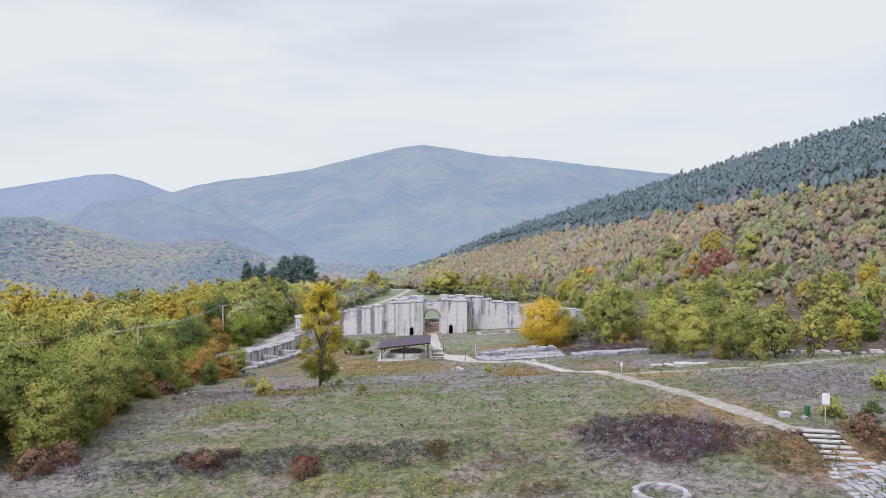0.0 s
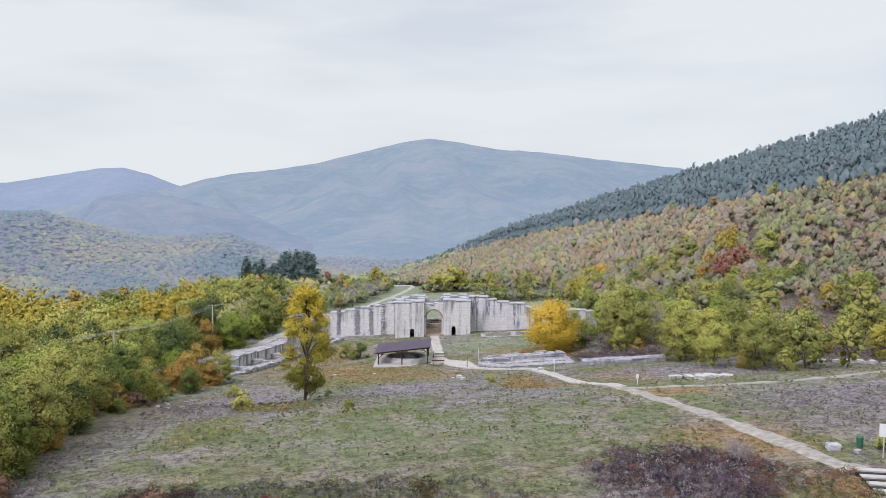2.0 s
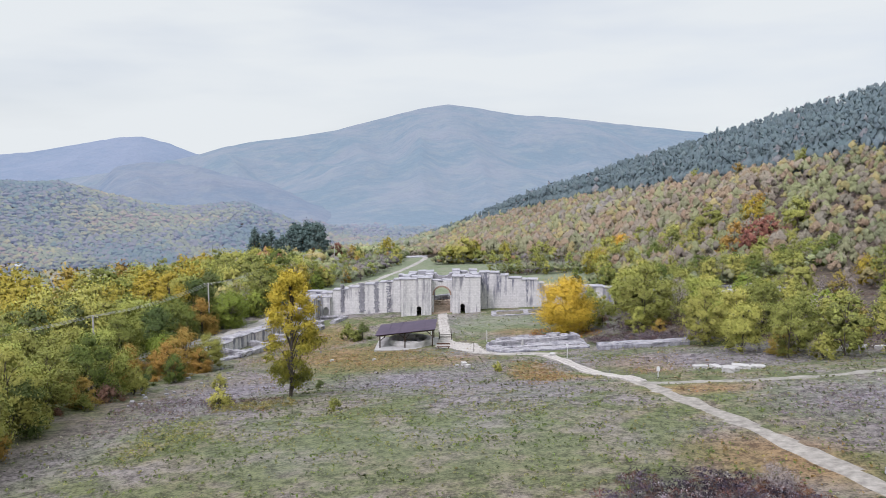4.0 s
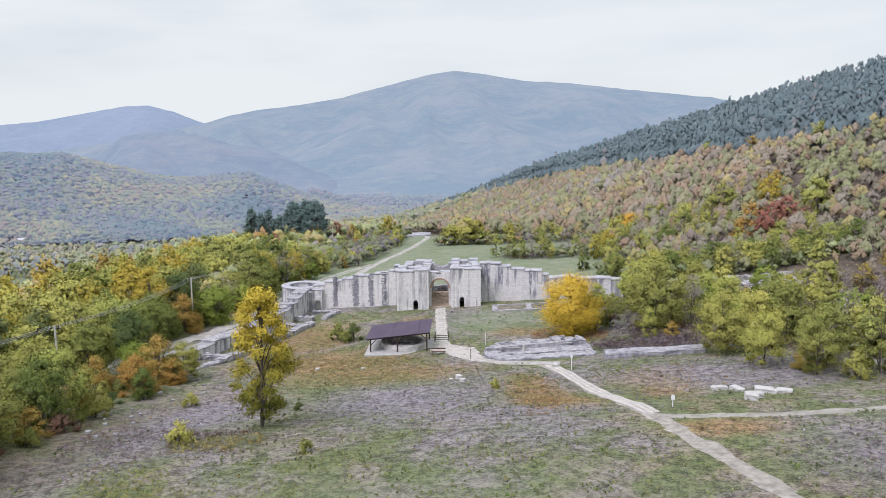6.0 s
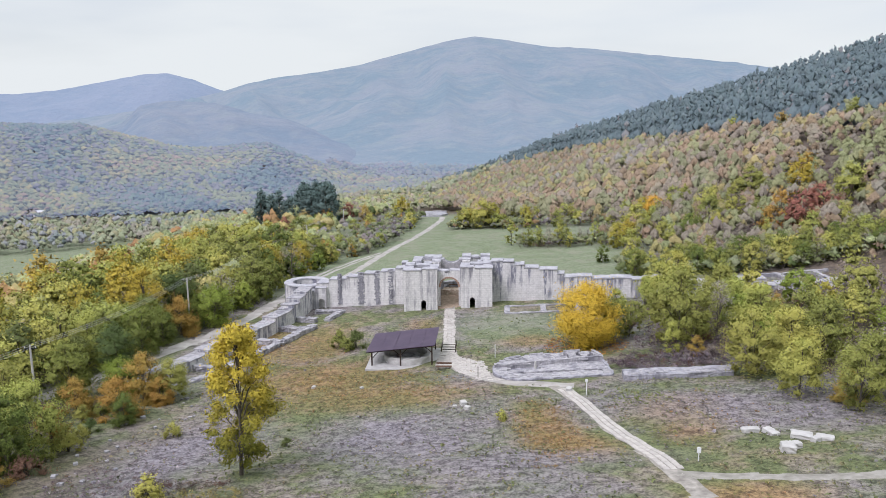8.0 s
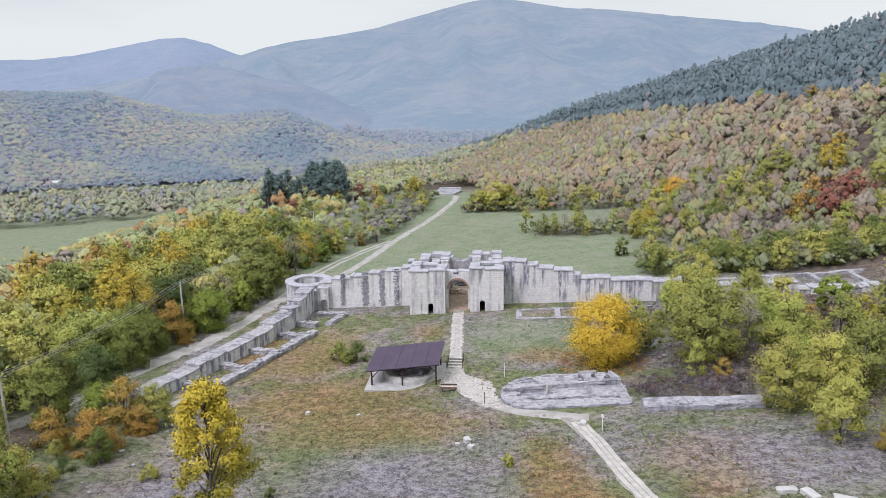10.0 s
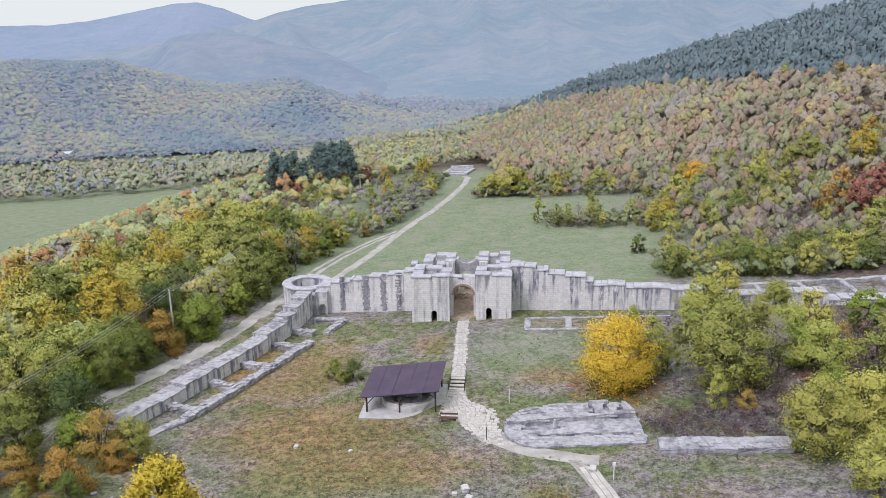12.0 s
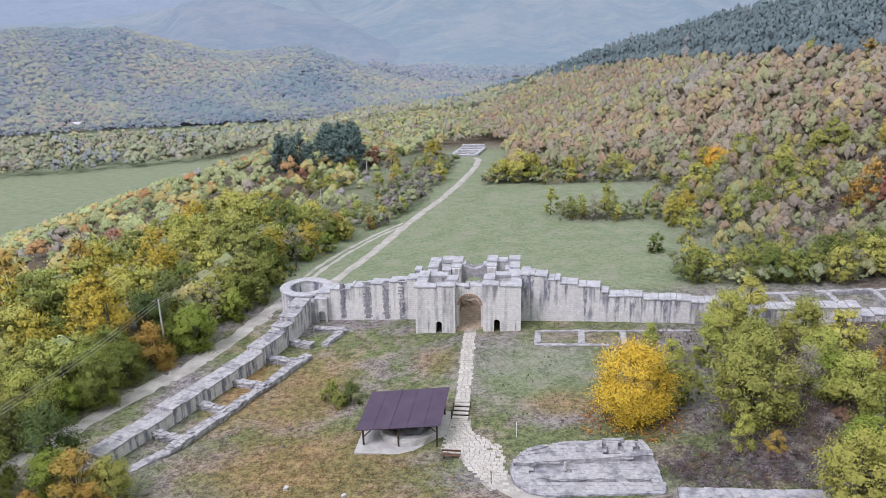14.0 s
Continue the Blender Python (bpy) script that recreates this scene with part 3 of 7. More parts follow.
ribbon("road_far", [(-30, 20), (-28.1, 30.3), (-24.8, 45.3), (-21, 68.6), (-15.8, 96.3), (-12.1, 125.7), (-10.0, 150), (-10.4, 170), (-12.5, 180)], 1.9, TRACK,
       "pale dirt road across the green field", "road", wobble=0.25, up=0.07, seed=4)
ribbon("trail", [(23.2, -83.0), (28, -84.2), (34.5, -85.2), (44, -84.6), (56, -81), (65, -76), (80, -68)], 1.5, TRODDEN, "narrow worn footpath through grass", "path", wobble=0.5, seed=5)
ribbon("path_bed", [(16, -49), (18.5, -57), (21.5, -72), (24, -88), (26, -99), (28.3, -111), (30.6, -121.5)], 1.8, DIRT, "pale trodden path through the meadow", "path", wobble=0.35, seed=6)
ribbon("path_bend", [(4.0, -38), (6.6, -42.5), (9.5, -45.8), (13, -47.6), (16, -49.0), (18.4, -49.2)], 2.2, TRACK, "pale trodden earth bend round the stone platform", "path", up=0.05, seed=8)
ribbon("court_bed", [(1.1, -27.6), (1.5, -33), (3.6, -36.8), (5.6, -40.5), (7.6, -44.2)], 3.3, DIRT, "pale earth under the paved court", "path", wobble=0.3, up=0.03, seed=14)
ribbon("path_gate", [(0.2, 12), (0.3, 0), (0.6, -8), (1.0, -16), (1.3, -24)], 1.9, DIRT, "pale earth path to the gate", "path", seed=9)


# ---- masonry ----
def wall_run(name, p0, p1, thick, top0, top1, material, parent, label="", sink=0.6, seed=0, rough=0.05, step=0.55):
    """An upright wall from p0 to p1, top0 and top1 high above the ground, with worn edges."""
    rng = random.Random(seed + int(p0[0] * 7 + p0[1] * 13))
    a, b = Vector(p0), Vector(p1)
    length = (b - a).length
    d = (b - a).normalized()
    side = Vector((-d.y, d.x))
    n = max(2, int(length / step))
    verts, faces = [], []
    for i in range(n + 1):
        c = a + d * length * i / n
        z0 = float(land(c.x, c.y))
        h = top0 + (top1 - top0) * i / n
        for k, z in ((-1, -sink), (-1, h * 0.33), (-1, h * 0.66), (-1, h - 0.07), (-0.93, h), (0, h), (0.93, h), (1, h - 0.07), (1, h * 0.66), (1, h * 0.33), (1, -sink)):
            j = [rng.uniform(-rough, rough) for _ in range(3)]
            q = c + side * (k * thick / 2 + j[0]) + d * (j[1] if 0 < i < n else 0)
            verts.append((q.x, q.y, z0 + z + (j[2] if z > 0 else 0)))
    m = 11
    for i in range(n):
        for k in range(m - 1):
            u = i * m + k
            faces.append((u, u + 1, u + m + 1, u + m))
    faces.append(tuple(range(m - 1, -1, -1)))
    faces.append(tuple(n * m + k for k in range(m)))
    ob = mesh_object(name, verts, faces, material, parent)
    fall = ob.data.attributes.new("fall", "FLOAT", "POINT")
    fall.data.foreach_set("value", [(1 - f) * max(top0, top1) for _ in range(n + 1) for f in (0, 0.33, 0.66, 1, 1, 1, 1, 1, 0.66, 0.33, 0)])
    return tagged(ob, label)


def coping(p0, p1, thick, h0, h1, parent, seed=0, over=0.12, material=None):
    """Cap slabs of uneven length along a wall's top."""
    rng = random.Random(seed)
    a, b = Vector(p0), Vector(p1)
    length, d = (b - a).length, (b - a).normalized()
    side = Vector((-d.y, d.x))
    u = 0.0
    while u < length - 0.05:
        w = min(rng.uniform(0.8, 1.9), length - u)
        if length - u - w < 0.5:
            w = length - u
        c0, c1 = a + d * (u + 0.015), a + d * (u + w - 0.015)
        cm = (c0 + c1) / 2
        h = h0 + (h1 - h0) * (u + w / 2) / length
        z = float(land(cm.x, cm.y)) + h + rng.uniform(-0.06, 0.12)
        t = thick / 2 + over
        vs = [c0 - side * t, c1 - side * t, c1 + side * t, c0 + side * t]
        e = 0.03
        ins = [c0 - side * (t - e) + d * e, c1 - side * (t - e) - d * e, c1 + side * (t - e) - d * e, c0 + side * (t - e) + d * e]
        verts = [(v.x, v.y, z - 0.02) for v in vs] + [(v.x, v.y, z + 0.13 + rng.uniform(-0.015, 0.015)) for v in vs] + [(v.x, v.y, z + 0.165) for v in ins]
        faces = [(3, 2, 1, 0)] + [(i, (i + 1) % 4, (i + 1) % 4 + 4, i + 4) for i in range(4)] + [(i + 4, (i + 1) % 4 + 4, (i + 1) % 4 + 8, i + 8) for i in range(4)] + [(8, 9, 10, 11)]
        mesh_object("coping_slab", verts, faces, material or COPING, parent)
        u += w


def curtain(name, label, runs, thick, material, cap=None):
    """A town wall in stepped stretches: runs of (p0, p1, top0, top1)."""
    w = thing(name, label, "wall", kind="structure")
    for i, (p0, p1, t0, t1) in enumerate(runs):
        wall_run("wall_section", p0, p1, thick, t0, t1, material, w, seed=i, rough=0.035)
        coping(p0, p1, thick, t0, t1, w, seed=i + 5, material=cap)
    return w


curtain("wall_west", "pale limestone town wall streaked with black weathering, stepped top", [
    ((-8.0, 7.2), (-10.6, 7.3), 7.2, 7.2), ((-10.6, 7.3), (-13.6, 7.5), 6.7, 6.7), ((-13.6, 7.5), (-16.9, 7.7), 6.4, 6.4),
    ((-16.9, 7.7), (-20.4, 7.9), 6.0, 6.0), ((-20.4, 7.9), (-24.0, 8.1), 5.6, 5.6), ((-24.0, 8.1), (-26.6, 8.3), 5.0, 5.0)], 2.4, LIMESTONE)
curtain("wall_east", "long pale limestone town wall with black water streaks, stepping down", [
    ((8.2, 5.4), (10.6, 5.2), 7.9, 7.9), ((10.6, 5.2), (12.6, 5.0), 7.6, 7.6), ((12.6, 5.0), (14.6, 4.8), 7.1, 7.1), ((14.6, 4.8), (17.4, 4.5), 6.4, 6.4),
    ((17.4, 4.5), (20.9, 4.1), 5.9, 5.9), ((20.9, 4.1), (22.2, 3.9), 5.0, 5.0), ((22.2, 3.9), (27.4, 3.2), 4.3, 4.3), ((27.4, 3.2), (34.6, 2.2), 3.8, 3.8),
    ((34.6, 2.2), (43.5, 1.2), 3.4, 3.4), ((43.5, 1.2), (58.5, 0.0), 2.3, 2.3), ((58.5, 0.0), (72.0, -1.0), 1.0, 0.8)], 2.6, STREAKED)
curtain("wall_southwest", "grey limestone side wall stepping down along the track", [
    ((-28.6, 6.0), (-28.9, 2.2), 4.4, 4.4), ((-28.9, 2.2), (-29.3, -1.2), 3.9, 3.9), ((-29.3, -1.2), (-29.9, -4.0), 3.3, 3.3), ((-29.9, -4.0), (-31.6, -10.5), 2.7, 2.7),
    ((-31.6, -10.5), (-37.2, -29.0), 2.1, 2.1), ((-37.2, -29.0), (-40.6, -40.5), 1.7, 1.5), ((-40.6, -40.5), (-42.5, -47), 1.0, 0.4)], 2.6, STREAKED, OLDSTONE)


from mathutils import geometry


# ---- the gate ----
def arch_outline(cx, w, h, z0, n=10):
    """Points of an arched opening from its left foot over the top to its right foot."""
    r = w / 2
    pts = [(cx - r, z0), (cx - r, z0 + h - r)]
    pts += [(cx - r * math.cos(math.pi * i / n), z0 + h - r + r * math.sin(math.pi * i / n)) for i in range(1, n)]
    return pts + [(cx + r, z0 + h - r), (cx + r, z0)]


def pierced(name, x0, x1, y0, y1, z0, tops, openings, material, parent, label=""):
    """A wall across x with arched openings at its foot; tops: (x, z) along its crown, left to right."""
    outline = [(x0, z0)]
    for cx, w, h, zf in openings:
        outline += [(cx - w / 2, z0)] + arch_outline(cx, w, h, zf) + [(cx + w / 2, z0)]
    outline += [(x1, z0)] + list(reversed(tops))
    clean = [outline[0]]
    for p in outline[1:]:
        if (p[0] - clean[-1][0]) ** 2 + (p[1] - clean[-1][1]) ** 2 > 1e-6:
            clean.append(p)
    bm = bmesh.new()
    front = [bm.verts.new((x, y0, z)) for x, z in clean]
    back = [bm.verts.new((x, y1, z)) for x, z in clean]
    for a, b, c in geometry.tessellate_polygon([[Vector((x, z, 0)) for x, z in clean]]):
        bm.faces.new((front[a], front[b], front[c]))
        bm.faces.new((back[c], back[b], back[a]))
    for i in range(len(clean)):
        j = (i + 1) % len(clean)
        bm.faces.new((front[i], back[i], back[j], front[j]))
    return part(name, bm, material, parent, label)


def chunk(name, x0, x1, y0, y1, z0, z1, material, parent, label="", seed=0, cut=0.07):
    """A block of masonry with worn, uneven edges."""
    rng = random.Random(seed + int(x0 * 31 + y0 * 17 + z1 * 7))
    bm = bmesh.new()
    bmesh.ops.create_cube(bm, size=1.0)
    for v in bm.verts:
        v.co = Vector((x0 if v.co.x < 0 else x1, y0 if v.co.y < 0 else y1, z0 if v.co.z < 0 else z1))
    bmesh.ops.bevel(bm, geom=[e for e in bm.edges if min(v.co.z for v in e.verts) > z0 + 0.01], offset=cut, segments=1, affect="EDGES")
    bmesh.ops.subdivide_edges(bm, edges=[e for e in bm.edges if e.calc_length() > 1.2], cuts=2, use_grid_fill=True)
    for v in bm.verts:
        if v.co.z > z0 + 0.1:
            v.co += Vector((rng.uniform(-0.03, 0.03), rng.uniform(-0.03, 0.03), rng.uniform(-0.035, 0.035)))
    return part(name, bm, material, parent, label)


def beam(bm, a, b, w, h=None):
    """A squared timber from a to b."""
    a, b = Vector(a), Vector(b)
    h = h or w
    d = (b - a).normalized()
    side = d.cross(Vector((0, 0, 1)))
    side = side.normalized() if side.length > 0.01 else Vector((1, 0, 0))
    up = side.cross(d).normalized()
    ring = []
    for c in (a, b):
        ring.append([bm.verts.new(c + side * sx * w / 2 + up * sz * h / 2) for sx, sz in ((-1, -1), (1, -1), (1, 1), (-1, 1))])
    for i in range(4):
        j = (i + 1) % 4
        bm.faces.new((ring[0][i], ring[0][j], ring[1][j], ring[1][i]))
    bm.faces.new(ring[0][::-1])
    bm.faces.new(ring[1])


gate = thing("city_gate", "restored pale limestone city gate with flanking towers and arched passage", "gate")
B = -0.8
# front towers
pierced("tower_front", -8.4, -2.0, 0.0, 1.7, B, [(-8.4, 7.75), (-4.9, 7.75), (-4.9, 8.0), (-2.0, 8.0)], [(-4.63, 0.95, 2.05, -0.05)], LIMESTONE, gate, "pale ashlar tower front with small arched doorway")
pierced("tower_front", 2.4, 8.4, 0.0, 1.7, B, [(2.4, 8.35), (5.0, 8.35), (5.0, 8.1), (8.4, 8.3)], [(4.63, 0.95, 2.1, 0.5)], LIMESTONE, gate, "pale ashlar tower front with small arched doorway")
chunk("coping_block", -8.55, -5.0, -0.12, 1.8, 7.75, 7.98, COPING, gate)
chunk("coping_block", -4.8, -1.9, -0.12, 1.8, 8.0, 8.2, COPING, gate)
chunk("coping_block", 2.3, 4.9, -0.12, 1.8, 8.35, 8.55, COPING, gate)
chunk("coping_block", 5.1, 8.55, -0.12, 1.8, 8.2, 8.42, COPING, gate)
# tower sides and backs, and slabs added inside to keep light from the doorways
for x0, x1, lift in ((-8.4, -6.8, 0.0), (6.8, 8.4, 0.35)):
    chunk("tower_side", x0, x1, 1.7, 7.6, B, 7.5 + lift, LIMESTONE, gate)
    chunk("coping_block", x0 - 0.1, x1 + 0.1, 2.0, 4.6, 7.5 + lift, 7.75 + lift, COPING, gate)
    chunk("coping_block", x0 - 0.1, x1 + 0.1, 4.8, 7.6, 7.5 + lift, 7.95 + lift, COPING, gate)
for x0, x1, lift in ((-3.6, -2.0, 0.0), (2.4, 4.0, 0.3)):
    chunk("passage_wall", x0, x1, 1.7, 6.4, B, 7.3 + lift, LIMESTONE, gate)
    chunk("court_wall", x0, x1, 6.4, 10.6, B, 4.2 + lift, RUBBLE, gate, "brown rubble wall of the inner court")
    chunk("passage_wall", x0, x1, 10.6, 15.6, B, 7.3 + lift, LIMESTONE, gate)
    for y0, y1, h in ((2.0, 3.6, 0.25), (3.8, 6.2, 0.5), (10.8, 12.4, 0.3), (12.7, 15.6, 0.6)):
        chunk("coping_block", x0 - 0.12, x1 + 0.12, y0, y1, 7.3 + lift, 7.3 + lift + h, COPING, gate)
for x0, x1, lift in ((-6.8, -3.6, 0.0), (4.0, 6.8, 0.3)):
    chunk("door_shade_slab", x0, x1, 1.7, 7.0, 4.4 + lift, 5.4 + lift, OLDSTONE, gate)
    chunk("tower_back", x0, x1, 6.2, 7.8, B, 7.2 + lift, LIMESTONE, gate)
    chunk("coping_block", x0 + 0.1, x1 - 0.1, 6.1, 7.9, 7.2 + lift, 7.65 + lift, COPING, gate)
# rear towers
for x0, x1, lift in ((-7.6, -3.6, 0.0), (4.0, 7.9, 0.3)):
    chunk("rear_tower_wall", x0, x1, 13.6, 15.6, B, 7.2 + lift, LIMESTONE, gate)
    lo, hi = (x0, x0 + 1.6) if x0 < 0 else (x1 - 1.6, x1)
    chunk("rear_tower_side", lo, hi, 7.8, 13.6, B, 6.9 + lift, LIMESTONE, gate)
    chunk("coping_block", lo - 0.1, hi + 0.1, 8.0, 10.5, 6.9 + lift, 7.15 + lift, COPING, gate)
    chunk("coping_block", lo - 0.1, hi + 0.1, 10.8, 13.4, 6.9 + lift, 7.5 + lift, COPING, gate)
    mid = (x0 + x1) / 2
    chunk("coping_block", x0 - 0.1, mid - 0.1, 13.5, 15.7, 7.2 + lift, 7.55 + lift, COPING, gate)
    chunk("coping_block", mid + 0.1, x1 + 0.1, 13.5, 15.7, 7.2 + lift, 7.9 + lift, COPING, gate)
    chunk("room_floor", min(x0 + 1.6, lo + 1.6), max(x1 - 1.6, hi - 1.6) if x0 > 0 else x1, 7.8, 13.6, 3.6 + lift, 4.2 + lift, OLDSTONE, gate)
# arches over the passage
pierced("front_arch", -2.0, 2.4, 1.9, 3.6, B, [(-2.0, 7.2), (-0.6, 7.2), (-0.6, 6.9), (0.4, 6.9), (0.4, 7.3), (2.4, 7.3)], [(0.2, 3.5, 5.8, 0.1)], LIMESTONE, gate, "round arch of pale ashlar")
pierced("rear_arch", -2.0, 2.4, 12.2, 14.2, B, [(-2.0, 7.4), (-1.3, 7.3), (-0.7, 6.9), (0.0, 6.75), (0.7, 6.8), (1.3, 7.0), (1.8, 7.35), (2.4, 7.5)], [(0.2, 3.6, 5.2, 0.1)], OLDSTONE, gate, "broken inner arch of rubble masonry")
for k, (x, w, h) in enumerate(((-1.6, 0.7, 0.3), (2.0, 0.7, 0.3))):
    chunk("arch_stub", x - w / 2, x + w / 2, 12.3, 14.1, 7.15, 7.3 + h, COPING, gate)

chunk("arch_cap", -2.15, 0.1, 1.95, 3.5, 7.15, 7.42, COPING, gate)
chunk("arch_cap", 0.2, 2.5, 1.95, 3.5, 7.25, 7.52, COPING, gate)
wall_run("cross_rubble", (-1.9, 11.4), (2.3, 11.2), 1.2, 1.35, 1.25, PALERUBBLE, gate, "pale tumbled rubble across the passage", rough=0.16, seed=77, step=0.35)
for k, (z, y) in enumerate(((1.5, 15.6), (1.1, 15.0))):
    bm = bmesh.new()
    beam(bm, (-0.6, y, z), (2.2, y, z), 0.25, 0.14)
    part("passage_step", bm, BENCHWOOD, gate, "dark timber step")

# broken stubs along the inner walls, stepping up to the rear towers
for k, (x0, x1, y0, y1, z0, z1) in enumerate(((-6.6, -5.3, 9.2, 10.6, 4.0, 6.6), (-5.2, -3.7, 10.2, 12.0, 4.0, 7.0), (4.2, 5.4, 9.0, 10.4, 4.2, 6.8), (5.5, 6.4, 10.4, 12.2, 4.2, 7.3),
                                                (-9.6, -8.5, 8.6, 10.6, 0.0, 7.5), (8.5, 9.8, 7.0, 9.2, 0.0, 8.2), (-3.5, -2.3, 8.0, 9.4, 4.1, 6.3), (2.6, 3.8, 8.2, 9.6, 4.4, 6.7))):
    chunk("wall_stub", x0, x1, y0, y1, z0, z1, LIMESTONE if k % 2 else OLDSTONE, gate, cut=0.12, seed=40 + k)
    chunk("coping_block", x0 - 0.06, x1 + 0.06, y0 - 0.06, y1 + 0.06, z1, z1 + 0.2, COPING, gate, seed=60 + k)

# weathered strips down the west wall: rough facing stones, each row of its own width
def rough_strip(x, y, w, top, seed):
    rng = random.Random(seed)
    verts, faces = [], []
    z = -0.5
    while z < top:
        h = rng.uniform(0.16, 0.36)
        a = x - w / 2 * rng.uniform(0.55, 1.25)
        end = x + w / 2 * rng.uniform(0.55, 1.25)
        while a < end:
            b = min(a + rng.uniform(0.2, 0.55), end + 0.1)
            d = rng.uniform(0.02, 0.12)
            k = len(verts)
            jit = [rng.uniform(-0.03, 0.03) for _ in range(8)]
            verts += [(a + 0.015, y - d + jit[0], z), (b - 0.015, y - d + jit[1], z + jit[2]), (b - 0.02 + jit[3], y - d, z + h - 0.02), (a + 0.02, y - d + jit[4], z + h - 0.02 + jit[5]),
                      (a, y + 0.15, z), (b, y + 0.15, z), (b, y + 0.15, z + h), (a, y + 0.15, z + h)]
            faces += [(k, k + 1, k + 2, k + 3), (k + 1, k, k + 4, k + 5), (k + 2, k + 1, k + 5, k + 6), (k + 3, k + 2, k + 6, k + 7), (k, k + 3, k + 7, k + 4)]
            a = b
        z += h
    tagged(mesh_object("weathered_strip", verts, faces, DARKSTONE, gate), "rough dark weathered strip of masonry")


for i, (x, w, h) in enumerate(((-21.9, 0.8, 5.5), (-17.6, 1.25, 6.0), (-14.3, 1.15, 6.4), (-11.6, 0.95, 6.7))):
    rough_strip(x, 6.02 + (-8 - x) * 0.052, w, h, 500 + i)

# brick-red ring of the front arch
for k in range(15):
    bm = bmesh.new()
    a0, a1 = math.pi * k / 15 + 0.012, math.pi * (k + 1) / 15 - 0.012
    rows = [[bm.verts.new((0.2 - r * math.cos(a), y, 4.15 + r * math.sin(a))) for r, a in ((1.70, a0), (1.70, a1), (2.04, a1), (2.04, a0))] for y in (1.84, 2.3)]
    for m in range(4):
        bm.faces.new((rows[0][m], rows[0][(m + 1) % 4], rows[1][(m + 1) % 4], rows[1][m]))
    bm.faces.new(rows[0][::-1])
    bm.faces.new(rows[1])
    part("voussoir", bm, BRICKRED, gate)

chunk("passage_floor", -1.97, 2.35, 0.6, 17.5, -0.3, 0.42, RUBBLE, gate, "brown trodden floor of the passage", cut=0.02)

# rubble behind the passage
bank = thing("ruined_wall", "tumbled rubble wall behind the gate passage", "ruin")
wall_run("rubble", (-3.6, 19.5), (4.2, 19.2), 1.4, 1.3, 1.6, OLDSTONE, bank, rough=0.2, seed=4)
wall_run("rubble", (-3.2, 22.0), (4.6, 21.8), 1.2, 0.8, 0.9, OLDSTONE, bank, rough=0.2, seed=5)


# ---- round corner tower ----
def ring_wall(name, cx, cy, r_out, r_in, z0, z1, material, parent, n=40, gap=None, rough=0.05, seed=0, label=""):
    rng = random.Random(seed)
    bm = bmesh.new()
    rows = []
    for i in range(n):
        a = 2 * math.pi * i / n
        c, s = math.cos(a), math.sin(a)
        pr = []
        for r, z in ((r_out, z0), (r_out, (z0 + z1) / 2), (r_out, z1 - 0.08), (r_out - 0.08, z1), (r_in + 0.08, z1), (r_in, z1 - 0.08), (r_in, (z0 + z1) / 2), (r_in, z0)):
            j = rng.uniform(-rough, rough)
            pr.append(bm.verts.new((cx + (r + j) * c, cy + (r + j) * s, z + (rng.uniform(-rough, rough) if z > z0 else 0))))
        rows.append(pr)
    for i in range(n):
        p, q = rows[i], rows[(i + 1) % n]
        for k in range(8):
            bm.faces.new((p[k], q[k], q[(k + 1) % 8], p[(k + 1) % 8]))
    return part(name, bm, material, parent, label)


tower = thing("round_tower", "low round corner tower of pale limestone, hollow and open on top", "tower")
ring_wall("tower_wall", -29.6, 11.6, 4.5, 2.95, -2.6, 2.9, STREAKED, tower, seed=2)
ring_wall("tower_rim", -29.6, 11.6, 4.65, 2.85, 2.88, 3.12, COPING, tower, seed=3, rough=0.03)
bm = bmesh.new()
bmesh.ops.create_circle(bm, cap_ends=True, segments=36, radius=3.0)
bmesh.ops.translate(bm, verts=bm.verts, vec=(-29.6, 11.6, -1.2))
part("tower_floor", bm, OLDSTONE, tower)
# small door beside the tower
postern = thing("postern", "short wall with small arched doorway at the corner", "doorway")
pierced("door_wall", -29.2, -24.6, 6.0, 8.0, -2.4, [(-29.2, 2.2), (-26.8, 2.2), (-26.8, 2.9), (-24.6, 2.9)], [(-25.5, 1.2, 2.3, -1.55)], LIMESTONE, postern)
chunk("coping_block", -29.25, -26.85, 5.9, 8.1, 2.2, 2.42, COPING, postern)
chunk("coping_block", -26.75, -24.5, 5.9, 8.1, 2.9, 3.1, COPING, postern)
# closed box of dark stone, added behind the doorway to make it dark
for x0, x1, y0, y1, z0 in ((-26.9, -26.3, 8.0, 10.8, -2.4), (-24.7, -24.2, 8.0, 10.8, -2.4), (-26.9, -24.2, 10.8, 11.2, -2.4), (-26.9, -24.2, 8.0, 11.2, 1.7)):
    chunk("door_shade_wall", x0, x1, y0, y1, z0, 1.7 if z0 < 0 else 2.1, DARKSTONE, postern, cut=0.02)

# ---- foundation cells along the side wall ----
cells = thing("ruined_cells", "row of low ruined stone cells with grassy floors", "ruin")
low = [((-23.9, -8.4), (-25.8, -13.6)), ((-25.8, -13.6), (-28.4, -21.2)), ((-28.4, -21.2), (-30.5, -27.7)), ((-30.5, -27.7), (-33.2, -36.6))]
for i, (p, q) in enumerate(low):
    wall_run("low_wall", p, q, 1.5, 0.75, 0.6, OLDSTONE, cells, rough=0.13, seed=20 + i)
